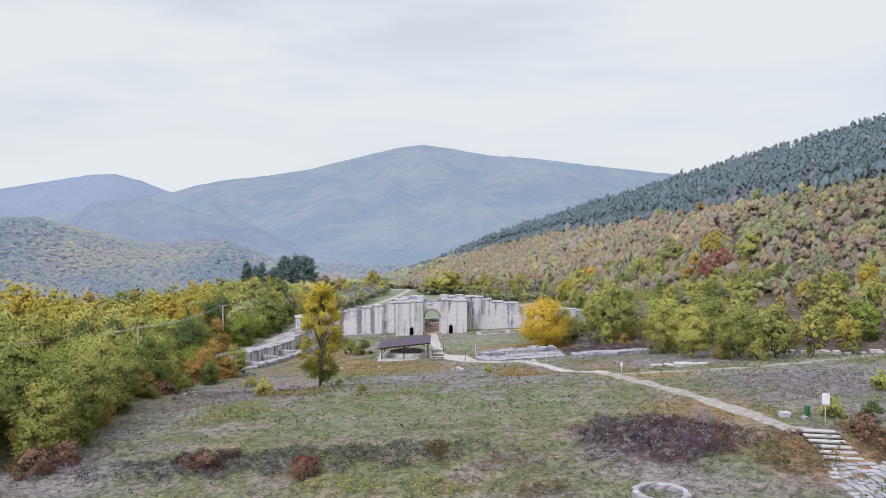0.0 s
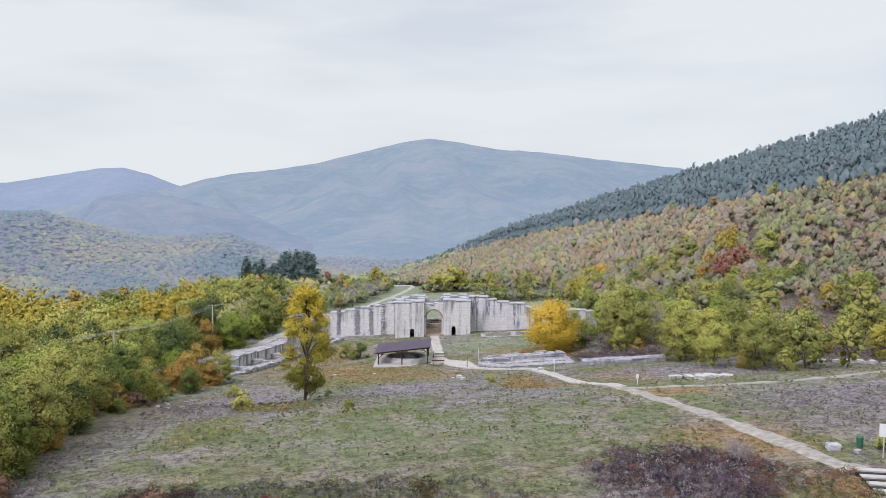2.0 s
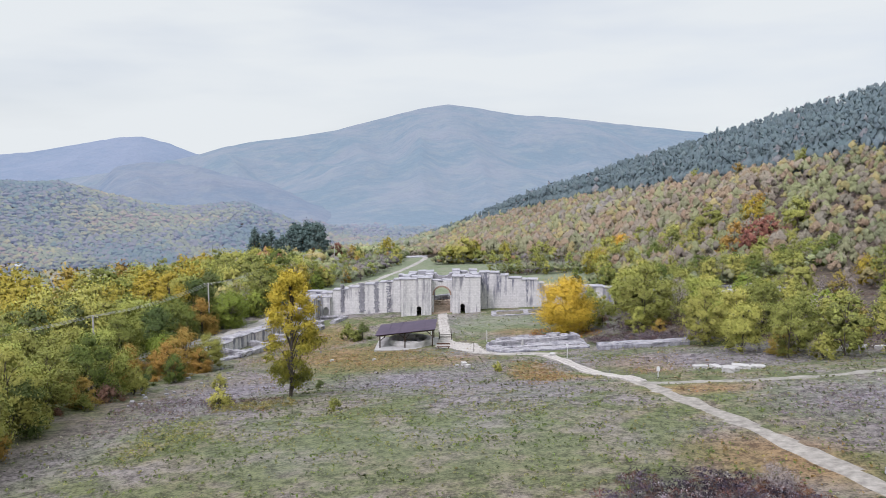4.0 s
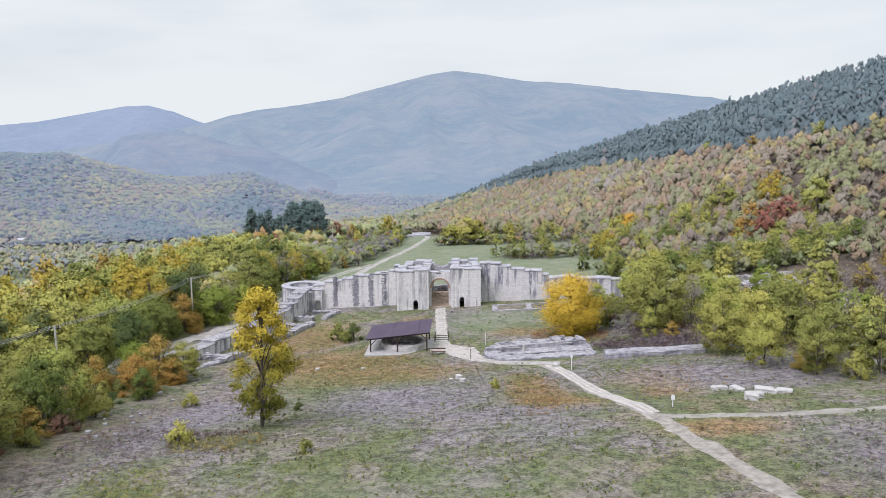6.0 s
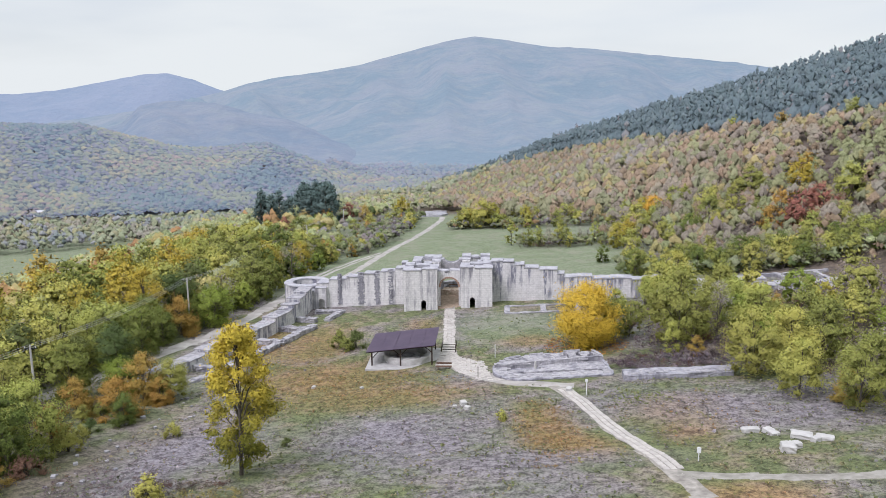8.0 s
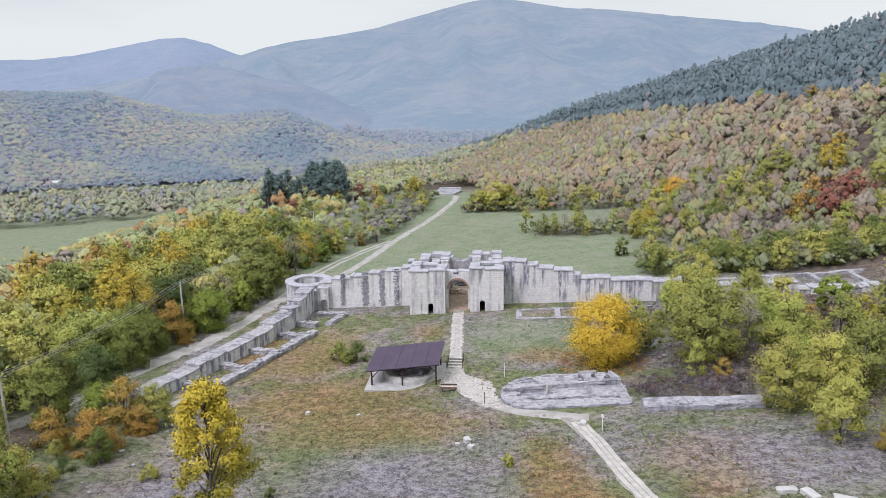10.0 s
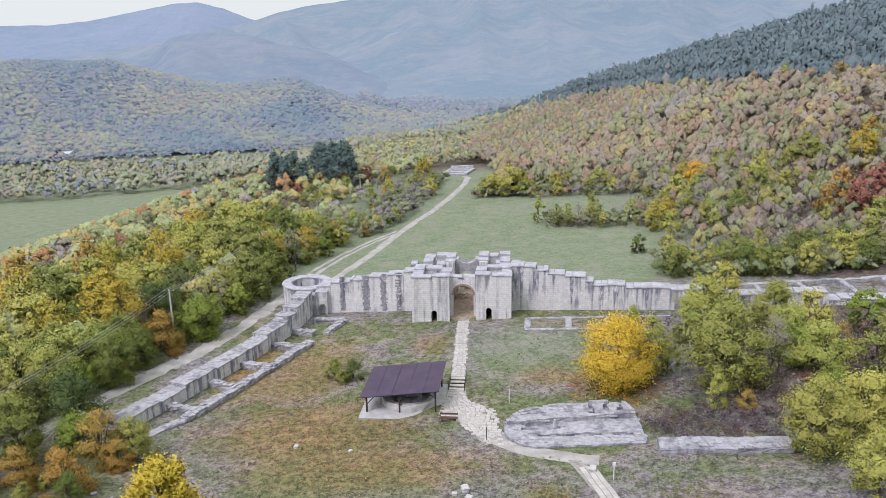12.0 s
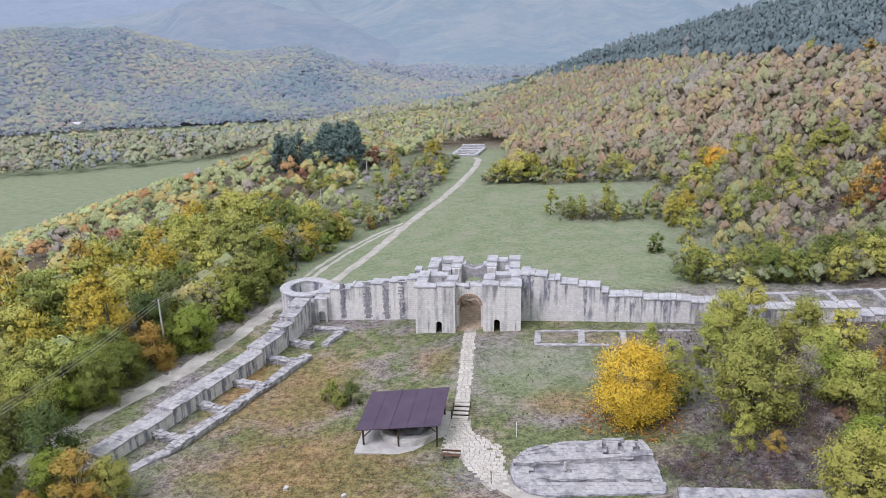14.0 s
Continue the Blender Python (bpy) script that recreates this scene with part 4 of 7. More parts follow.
for i, (p, q) in enumerate((((-30.8, -9.2), (-25.0, -10.6)), ((-33.4, -17.0), (-27.4, -18.6)), ((-35.6, -24.2), (-29.8, -26.0)), ((-38.2, -32.2), (-32.6, -34.2)), ((-28.9, -2.6), (-24.4, -4.6)))):
    wall_run("cross_wall", p, q, 1.1, 0.95, 0.7, OLDSTONE, cells, rough=0.13, seed=40 + i)
wall_run("low_wall", (-26.0, 2.6), (-20.4, 1.4), 1.0, 0.6, 0.5, OLDSTONE, cells, rough=0.13, seed=60)
wall_run("low_wall", (-20.9, 0.8), (-22.4, -4.4), 1.2, 0.45, 0.4, OLDSTONE, cells, rough=0.13, seed=61)
wall_run("low_wall", (-33.2, -36.5), (-36.5, -41.5), 1.3, 0.5, 0.15, OLDSTONE, cells, rough=0.12, seed=62)

# ---- foundations before and behind the east wall ----
front_found = thing("low_foundation", "low foundation walls in grass before the town wall", "ruin")
for i, (p, q, t, h) in enumerate((((10.6, -5.6), (21.6, -6.6), 0.7, 0.2), ((10.9, -0.6), (34.0, -2.2), 0.5, 0.2), ((11.0, -5.3), (11.2, -0.9), 1.0, 0.2), ((17.6, -6.0), (17.8, -1.4), 1.0, 0.24), ((23.8, -6.5), (24.0, -1.8), 0.9, 0.24))):
    wall_run("low_wall", p, q, t, h, h, OLDSTONE, front_found, rough=0.06, seed=80 + i)
rear_found = thing("low_foundation", "grid of low stone foundations behind the town wall", "ruin")
for i, (p, q) in enumerate((((42, 11.5), (54, 11.0)), ((56, 11.0), (74, 10.0)), ((44, 3.2), (44, 11)), ((50.5, 2.5), (50.8, 11)), ((57.5, 2.0), (57.8, 10.6)), ((64.5, 1.5), (64.8, 10.2)), ((71, 1.0), (71.3, 10)))):
    wall_run("low_wall", p, q, 0.9, 0.7, 0.6, OLDSTONE, rear_found, rough=0.08, seed=100 + i)
far_found = thing("low_foundation", "pale ruined stone foundations at the road's end", "ruin")
for i, (p, q, h) in enumerate((((-22, 188), (-13, 188), 0.8), ((-22.5, 222), (-12.5, 222), 1.6), ((-22.2, 188), (-22.6, 234), 0.9), ((-13, 188), (-12.6, 234), 0.9), ((-22.3, 198), (-13, 198), 1.1), ((-22.4, 210), (-13, 210), 1.3), ((-22.6, 234), (-12.4, 234), 2.0))):
    wall_run("low_wall", p, q, 1.6, h, h, COPING, far_found, rough=0.1, seed=120 + i)


# ---- shelter over the round foundation ----
shelter = thing("shelter", "open wooden shelter with purple-brown sheet roof over a ruin", "shelter")
SZ = 1.1
chunk("floor_slab", -10.2, 0.2, -36.9, -26.6, 0.2, SZ, CONCRETE, shelter, "pale concrete slab", cut=0.03)


def roof_z(x):
    return SZ + 2.05 + (x + 9.4) * 0.112


for y in (-35.2, -27.4):
    for x in (-9.4, -5.2, -0.6):
        bm = bmesh.new()
        beam(bm, (x, y, SZ), (x, y, roof_z(x) - 0.05), 0.2)
        post = part("post", bm, DARKWOOD, shelter)
        for s in (-1, 1):
            if -9.9 < x + s * 0.9 < 0:
                bm = bmesh.new()
                beam(bm, (x, y, roof_z(x) - 1.0), (x + s * 0.95, y, roof_z(x + s * 0.95) - 0.1), 0.1)
                part("brace", bm, DARKWOOD, post)
for y in (-35.2, -31.3, -27.4):
    bm = bmesh.new()
    beam(bm, (-9.9, y, roof_z(-9.9)), (-0.2, y, roof_z(-0.2)), 0.14, 0.22)
    part("roof_beam", bm, DARKWOOD, shelter)
edges = np.linspace(-10.2, -0.1, 6)
for k in range(5):
    bm = bmesh.new()
    x0, x1 = edges[k] + (0.01 if k else 0), edges[k + 1] - 0.01
    lift = 0.012 * (k % 2)
    vs = []
    for z in (0.12, 0.19):
        vs.append([bm.verts.new((x + dx, y, roof_z(x) + z + lift)) for x, y, dx in ((x0, -35.7, 0), (x1, -35.7, 0), (x1, -26.2, 0.1), (x0, -26.2, 0.1))])
    for i in range(4):
        j = (i + 1) % 4
        bm.faces.new((vs[0][i], vs[0][j], vs[1][j], vs[1][i]))
    bm.faces.new(vs[0][::-1])
    bm.faces.new(vs[1])
    part("roof_panel", bm, ROOF, shelter)
for k in range(1, 5):
    bm = bmesh.new()
    x = edges[k]
    beam(bm, (x, -35.65, roof_z(x) + 0.22), (x + 0.1, -26.25, roof_z(x) + 0.22), 0.05, 0.03)
    part("roof_seam", bm, ROOF, shelter)
ruin_ring = thing("round_foundation", "pale circular stone foundation under the shelter", "ruin")
ring_wall("stone_ring", -4.4, -31.6, 3.7, 2.8, SZ - 0.05, SZ + 0.95, WHITESTONE, ruin_ring, n=36, seed=9, rough=0.08)
ring_wall("inner_ring", -4.4, -31.6, 1.7, 0.9, SZ - 0.05, SZ + 0.5, OLDSTONE, ruin_ring, n=24, seed=10, rough=0.08)

bench = thing("bench", "low dark brown wooden bench beside the paved path", "bench")
for z, y0 in ((0.45, -38.0), (0.45, -37.7)):
    bm = bmesh.new()
    beam(bm, (0.2, y0, land(1, -38) + z), (2.4, y0, land(1, -38) + z), 0.24, 0.06)
    part("seat_board", bm, BENCHWOOD, bench)
bm = bmesh.new()
beam(bm, (0.2, -37.5, land(1, -38) + 0.8), (2.4, -37.5, land(1, -38) + 0.8), 0.06, 0.24)
part("back_board", bm, BENCHWOOD, bench)
for x in (0.45, 2.15):
    bm = bmesh.new()
    beam(bm, (x, -37.85, land(1, -38) - 0.1), (x, -37.85, land(1, -38) + 0.42), 0.12, 0.4)
    part("leg", bm, BENCHWOOD, bench)

stairs = thing("garden_steps", "three pale steps with dark handrails on the gate path", "steps")
for k in range(4):
    y = -27.9 + k * 0.9
    bm = bmesh.new()
    z = float(land(1.4, -28)) + 0.12 + k * 0.10
    beam(bm, (0.45, y, z), (2.45, y, z), 0.62, 0.10)
    part("tread", bm, STEPWOOD, stairs)
    bm = bmesh.new()
    beam(bm, (0.5, y - 0.3, z - 0.2), (2.4, y - 0.3, z - 0.2), 0.06, 0.3)
    part("riser", bm, DARKWOOD, stairs, "dark riser")
for x in (0.35, 2.55):
    for y in (-28.3, -25.2):
        bm = bmesh.new()
        beam(bm, (x, y, float(land(x, y)) - 0.1), (x, y, float(land(x, y)) + 1.1), 0.09)
        part("rail_post", bm, DARKWOOD, stairs)
    for h in (0.6, 1.05):
        bm = bmesh.new()
        beam(bm, (x, -28.3, float(land(x, -28.3)) + h), (x, -25.2, float(land(x, -25.2)) + h), 0.06, 0.09)
        part("handrail", bm, DARKWOOD, stairs)


# ---- stone platform of the ruined building ----
platform = thing("ruined_platform", "low grey stone foundation platform with rounded end and broken walls", "ruin")


def tier(name, pts, up0, up1, material, parent, label="", seed=0):
    """A flat-topped stone layer over the outline pts, following the ground."""
    rng = random.Random(seed)
    dense = []
    for (x0, y0), (x1, y1) in zip(pts, pts[1:] + pts[:1]):
        n = max(1, int(math.hypot(x1 - x0, y1 - y0) / 0.8))
        dense += [(x0 + (x1 - x0) * i / n, y0 + (y1 - y0) * i / n) for i in range(n)]
    bm = bmesh.new()
    bot, top = [], []
    for x, y in dense:
        x, y = x + rng.uniform(-0.06, 0.06), y + rng.uniform(-0.06, 0.06)
        z = platform_z(x)
        bot.append(bm.verts.new((x, y, z + up0)))
        top.append(bm.verts.new((x, y, z + up1 + rng.uniform(-0.05, 0.05))))
    n = len(dense)
    for i in range(n):
        j = (i + 1) % n
        bm.faces.new((bot[i], bot[j], top[j], top[i]))
    f = bm.faces.new(top)
    bmesh.ops.triangulate(bm, faces=[f])
    return part(name, bm, material, parent, label)


def platform_z(x):
    return 2.48 + 0.058 * (x - 8)


def half_round(cx, cy, rx, ry, a0, a1, n=12):
    return [(cx + rx * math.cos(radians(a0 + (a1 - a0) * i / n)), cy + ry * math.sin(radians(a0 + (a1 - a0) * i / n))) for i in range(n + 1)]


BASE = half_round(12.6, -41.4, 4.3, 4.7, 125, 262) + [(23.8, -45.5), (23.6, -41.6), (23.3, -38.6), (22.8, -36.3), (18.4, -35.9), (13.0, -36.5)]
# dark stone on the slot floors paints the shade inside the slots
tier("lower_tier", BASE, -1.2, -0.02, DARKSTONE, platform, "rubble floor of the sunken slots, coloured dark as shade", 1)
# kerb round the base, terraces with sunken slots between them, then the broken inner walls
for i, (p, q) in enumerate(zip(BASE, BASE[1:])):
    wall_run("kerb", p, q, 0.34, platform_z(p[0]) + 0.36 - float(land(*p)), platform_z(q[0]) + 0.36 - float(land(*q)), DARKSTONE, platform, rough=0.05, seed=240 + i)
TERRACES = [
    (half_round(12.6, -41.4, 4.15, 4.5, 214, 262) + [(23.7, -45.4), (23.7, -44.05)], 0.30),
    (half_round(12.6, -41.4, 4.15, 4.5, 200, 214, 3) + [(12.0, -44.05), (12.0, -43.2)], 0.30),
    ([(19.2, -44.05), (20.3, -44.05), (20.3, -43.2), (19.2, -43.2)], 0.28),
    ([(22.7, -44.05), (23.7, -44.05), (23.65, -43.2), (22.7, -43.2)], 0.28),
    ([(8.7, -43.2), (23.65, -43.2), (23.6, -42.2), (8.55, -42.2)], 0.30),
    ([(8.5, -42.2), (10.2, -42.2), (10.2, -40.75), (8.45, -40.8)], 0.30),
    ([(14.7, -42.2), (23.6, -42.2), (23.5, -39.4), (14.7, -40.2)], 0.18),
    ([(8.6, -40.75), (23.4, -39.35), (23.3, -38.7), (12.3, -39.45), (9.0, -39.75)], 0.58),
    ([(8.9, -39.75), (9.7, -39.7), (9.9, -39.0), (12.2, -38.6), (12.3, -39.45), (18.2, -38.95), (18.2, -36.2), (13.0, -36.7), (10.4, -37.8)], 0.52),
    ([(18.8, -38.95), (19.9, -38.9), (19.9, -36.2), (18.8, -36.2)], 0.62),
    ([(20.6, -38.85), (21.3, -38.85), (21.3, -36.4), (20.6, -36.4)], 0.50),
    ([(22.2, -38.8), (23.2, -38.7), (22.8, -36.5), (22.2, -36.5)], 0.64)]
for i, (outline, up) in enumerate(TERRACES):
    tier("terrace", outline, -0.3, up, OLDSTONE, platform, "", 20 + i)


def within(outline, x, y):
    odd = False
    for (x0, y0), (x1, y1) in zip(outline, outline[1:] + outline[:1]):
        if (y0 > y) != (y1 > y) and x < x0 + (y - y0) * (x1 - x0) / (y1 - y0):
            odd = not odd
    return odd


for i, (p, q, t, h) in enumerate((((8.7, -40.7), (23.4, -39.3), 0.4, 0.76), ((18.3, -36.2), (20.6, -36.2), 0.4, 0.8), ((22.4, -36.4), (23.1, -38.6), 0.4, 0.8), ((9.9, -38.2), (12.2, -37.2), 0.45, 0.66), ((13.4, -36.8), (15.4, -36.7), 0.45, 0.72),
                                  ((15.4, -36.9), (15.6, -38.0), 0.4, 0.66), ((10.0, -38.85), (12.2, -38.5), 0.3, 0.66), ((12.0, -43.15), (19.2, -43.1), 0.3, 0.40), ((20.3, -43.15), (22.7, -43.1), 0.3, 0.40))):
    wall_run("broken_wall", p, q, t, h + platform_z(p[0]) - float(land(*p)), h + platform_z(q[0]) - float(land(*q)), OLDSTONE, platform, rough=0.07, seed=200 + i)
slab_kinds = []
for k in range(6):
    rng = random.Random(1200 + k)
    sides = [(-0.5, -0.5), (0.05 + rng.uniform(-0.2, 0.2), -0.53), (0.5, -0.48), (0.5, 0.46), (rng.uniform(-0.2, 0.2), 0.5), (-0.48, 0.5)]
    sides = [(x + rng.uniform(-0.05, 0.05), y + rng.uniform(-0.05, 0.05)) for x, y in sides]
    verts = [(x, y, 0.0) for x, y in sides] + [(x, y, 0.10) for x, y in sides] + [(x * 0.92, y * 0.92, 0.135) for x, y in sides]
    faces = []
    for r in (0, 6):
        faces += [(r + i, r + (i + 1) % 6, r + 6 + (i + 1) % 6, r + 6 + i) for i in range(6)]
    faces.append(tuple(range(12, 18)))
    me = bpy.data.meshes.new("floor_stone")
    me.from_pydata(verts, [], faces)
    me.materials.append(OLDSTONE)
    slab_kinds.append(me)


def floor_stones(parent, x0, x1, y0, y1, inside, top, sx, sy, seed, skip=0.08):
    """Worn floor slabs in uneven courses."""
    rng = random.Random(seed)
    y = y0
    while y < y1:
        d = sy * rng.uniform(0.8, 1.3)
        x = x0 + rng.uniform(0, sx)
        while x < x1:
            w = sx * rng.uniform(0.65, 1.5)
            if inside(x + w / 2, y + d / 2) and rng.random() > skip:
                ob = new("floor_stone", rng.choice(slab_kinds))
                ob.parent = parent
                ob.matrix_basis = Matrix.Translation((x + w / 2, y + d / 2, top(x + w / 2, y + d / 2) + rng.uniform(-0.07, 0.0))) @ pose(0, 0, 0, rng.uniform(-2, 2), rng.uniform(-2, 2), rng.uniform(-5, 5)) @ Matrix.Diagonal((w - 0.06, d - 0.06, 1, 1))
            x += w
        y += d


for i, (outline, up) in enumerate(TERRACES):
    xs, ys = zip(*outline)
    floor_stones(platform, min(xs) - 0.4, max(xs), min(ys) + 0.05, max(ys) - 0.3, lambda x, y: within(outline, x, y), lambda x, y: platform_z(x) + up - 0.06, 1.05, 0.62, 71 + i, 0.1)


def cap_stones(parent, p, q, thick, h, seed, name="wall_stone"):
    """Uneven loose stones along a low wall's top."""
    rng = random.Random(seed)
    a, b = Vector(p), Vector(q)
    d = (b - a).normalized()
    side = Vector((-d.y, d.x))
    turn = math.degrees(math.atan2(d.y, d.x))
    u = 0.1
    while u < (b - a).length - 0.3:
        w = rng.uniform(0.45, 1.0)
        for k in (-1, 1):
            if rng.random() > 0.14:
                c = a + d * (u + w / 2) + side * k * thick * 0.26
                ob = new(name, rng.choice(slab_kinds))
                ob.parent = parent
                ob.matrix_basis = (Matrix.Translation((c.x, c.y, float(land(c.x, c.y)) + h - 0.08 + rng.uniform(-0.05, 0.06))) @ pose(0, 0, 0, rng.uniform(-5, 5), rng.uniform(-5, 5), turn + rng.uniform(-10, 10))
                                   @ Matrix.Diagonal((w - 0.05, thick * rng.uniform(0.44, 0.6), rng.uniform(1.0, 1.9), 1)))
        u += w


for i, (p, q) in enumerate(low):
    cap_stones(cells, p, q, 1.5, 0.7, 1300 + i)
for i, (p, q) in enumerate(((((-30.8, -9.2), (-25.0, -10.6))), ((-33.4, -17.0), (-27.4, -18.6)), ((-35.6, -24.2), (-29.8, -26.0)), ((-38.2, -32.2), (-32.6, -34.2)), ((-28.9, -2.6), (-24.4, -4.6)), ((-26.0, 2.6), (-20.4, 1.4)), ((-20.9, 0.8), (-22.4, -4.4)))):
    cap_stones(cells, p, q, 1.1, 0.82 if i < 5 else 0.5, 1320 + i)
strip = thing("stone_strip", "long low grey stone wall foundation beside trees", "ruin")
wall_run("strip_base", (24.9, -46.8), (38.4, -47.4), 2.6, 0.75, 0.7, DARKSTONE, strip, rough=0.05, seed=220)
floor_stones(strip, 24.9, 38.3, -48.6, -45.8, lambda x, y: abs(y + 46.8 + (x - 24.9) * 0.044) < 1.2, lambda x, y: float(land(x, y)) + 0.66, 0.75, 0.55, 73, 0.14)


def standing_stone(x, y, z, h, material, name, label):
    ob = thing(name, label, "stone")
    bm = bmesh.new()
    bmesh.ops.create_cone(bm, cap_ends=True, segments=8, radius1=0.22, radius2=0.12, depth=h)
    bmesh.ops.translate(bm, verts=bm.verts, vec=(x, y, z + h / 2))
    part("shaft", bm, material, ob)
    return ob


standing_stone(14.0, -41.3, platform_z(14.0) + 0.1, 1.0, WHITESTONE, "stone_marker", "short white stone post on the grey platform")


# ---- signs, posts and poles ----
def sign(name, label, x, y, post_h, plate, material=SIGNWHITE, turn=0.0):
    ob = thing(name, label, "sign", Matrix.Translation(at(x, y)) @ pose(0, 0, 0, 0, 0, turn))
    bm = bmesh.new()
    beam(bm, (0, 0, -0.2), (0, 0, post_h), 0.09)
    part("post", bm, material, ob)
    if plate:
        w, h = plate
        bm = bmesh.new()
        beam(bm, (-w / 2, -0.07, post_h - h / 2), (w / 2, -0.07, post_h - h / 2), 0.05, h)
        part("plate", bm, SIGNWHITE, ob)
    return ob


sign("information_board", "white information board on a pole beside steps", 33.6, -119.2, 2.5, (0.62, 0.95), POLEWOOD, -25)
sign("path_sign", "small white sign on a post in grass", 25.7, -80.0, 1.3, (0.35, 0.5), SIGNWHITE, -10)
sign("path_sign", "white marker post beside the stone path", 19.4, -53.6, 2.0, (0.32, 0.35), SIGNWHITE, -10)
sign("marker_post", "dark wooden post at the bend of the path", 6.2, -43.6, 1.7, None, DARKWOOD)
sign("marker_post", "thin white post beside the gate path", -1.2, -23.0, 1.9, None, SIGNWHITE)
sign("marker_post", "thin white post behind the platform", 8.6, -33.0, 2.0, None, SIGNWHITE)

bin_ob = thing("litter_bin", "small green metal bin beside the steps", "bin", Matrix.Translation(at(33.5, -116.2)))
bm = bmesh.new()
bmesh.ops.create_cone(bm, cap_ends=True, segments=14, radius1=0.22, radius2=0.26, depth=0.75)
bmesh.ops.translate(bm, verts=bm.verts, vec=(0, 0, 0.45))
part("body", bm, GREENPLASTIC, bin_ob)
bm = bmesh.new()
bmesh.ops.create_cone(bm, cap_ends=True, segments=14, radius1=0.28, radius2=0.16, depth=0.14)
bmesh.ops.translate(bm, verts=bm.verts, vec=(0, 0, 0.89))
part("lid", bm, GREENPLASTIC, bin_ob)

POLES = [(-52.5, -104, 15.5), (-48.2, -55.5, 10.3), (-46.6, -9, 8.3), (-45.6, 33, 6.6), (-44.3, 76.3, 4.9), (-42, 122, 3.5)]
for x, y, top in POLES:
    ob = thing("power_pole", "slim pale concrete power pole with crossarm", "pole", group="power poles")
    bm = bmesh.new()
    z0 = float(land(x, y)) - 0.3
    bmesh.ops.create_cone(bm, cap_ends=True, segments=10, radius1=0.19, radius2=0.12, depth=top - z0)
    bmesh.ops.translate(bm, verts=bm.verts, vec=(x, y, (top + z0) / 2))
    part("shaft", bm, POLEWOOD, ob)
    bm = bmesh.new()
    beam(bm, (x - 0.8, y, top - 0.35), (x + 0.8, y, top - 0.35), 0.1)
    arm = part("crossarm", bm, IRON, ob)
    for dx in (-0.7, 0, 0.7):
        bm = bmesh.new()
        bmesh.ops.create_cone(bm, cap_ends=True, segments=8, radius1=0.06, radius2=0.04, depth=0.2)
        bmesh.ops.translate(bm, verts=bm.verts, vec=(x + dx, y, top - 0.2))
        part("insulator", bm, SIGNWHITE, arm)
for dx in (-0.7, 0.0, 0.7):
    verts, faces = [], []
    for (x0, y0, t0), (x1, y1, t1) in zip(POLES, POLES[1:]):
        for i in range(13):
            u = i / 12
            c = Vector((x0 + (x1 - x0) * u + dx, y0 + (y1 - y0) * u, t0 + (t1 - t0) * u - 0.1 - 3.2 * u * (1 - u)))
            k = len(verts)
            verts += [(c.x + 0.02, c.y, c.z), (c.x - 0.02, c.y, c.z), (c.x, c.y, c.z + 0.034)]
            if i:
                faces += [(k - 3 + a, k - 3 + (a + 1) % 3, k + (a + 1) % 3, k + a) for a in range(3)]
    tagged(mesh_object("power_line", verts, faces, WIRE), "thin overhead electric wire sagging between poles", "wire", "power lines")


# ---- loose stones ----
def rock(name, label, x, y, size, material, seed, turn=0.0, lift=0.0, group=""):
    rng = random.Random(seed)
    bm = bmesh.new()
    bmesh.ops.create_cube(bm, size=1.0)
    bmesh.ops.bevel(bm, geom=list(bm.edges), offset=0.09, segments=1, affect="EDGES")
    bmesh.ops.subdivide_edges(bm, edges=[e for e in bm.edges if e.calc_length() > 0.5], cuts=2, use_grid_fill=True)
    for v in bm.verts:
        v.co = Vector((v.co.x * size[0], v.co.y * size[1], (v.co.z + 0.42) * size[2])) + Vector([rng.uniform(-0.05, 0.05) * s for s in size])
    bmesh.ops.recalc_face_normals(bm, faces=bm.faces)
    me = bpy.data.meshes.new(name)
    bm.to_mesh(me)
    bm.free()
    me.materials.append(material)
    ob = new(name, me)
    ob.matrix_basis = Matrix.Translation(at(x, y, lift)) @ pose(0, 0, 0, 0, 0, turn)
    return tagged(ob, label, "stone", group)


for i, (x, y, sx, sy, sz, turn) in enumerate(((33.2, -70.6, 1.7, 0.8, 0.5, 8), (34.8, -71.6, 0.9, 1.7, 0.5, 20), (34.0, -78.0, 1.2, 1.4, 0.8, -10), (35.0, -77.0, 1.0, 0.8, 0.6, 15),
                                               (36.9, -73.6, 1.9, 1.3, 0.6, -20), (38.6, -74.6, 1.6, 0.9, 0.5, -25), (37.6, -75.0, 0.8, 0.7, 0.5, 30))):
    rock("stone_block", "squared white limestone block lying in grass", x, y, (sx, sy, sz), WHITESTONE, 300 + i, turn, group="stone blocks")
for i, (x, y, s) in enumerate(((31.4, -116.4, 0.9), (32.6, -117.6, 0.5), (17.5, -51.8, 0.9), (4.6, -55.5, 0.9), (5.1, -57.3, 0.7), (3.6, -56.4, 0.5), (-9.2, -46, 0.5), (-16, -44.5, 0.6))):
    rock("boulder", "pale rounded stone in dry grass", x, y, (s, s * 0.8, s * 0.6), WHITESTONE if i > 1 else COPING, 330 + i, i * 37, group="boulders")
rngs = random.Random(5)
for i in range(26):
    x = rngs.uniform(52, 78)
    rock("ruin_stone", "broken pale stone of a buried wall", x, -61.5 - (x - 55) * 0.4 + rngs.uniform(-1.4, 1.4), (rngs.uniform(0.6, 1.9), rngs.uniform(0.5, 1.1), rngs.uniform(0.3, 0.6)), WHITESTONE, 360 + i, rngs.uniform(0, 180), group="wall stones")
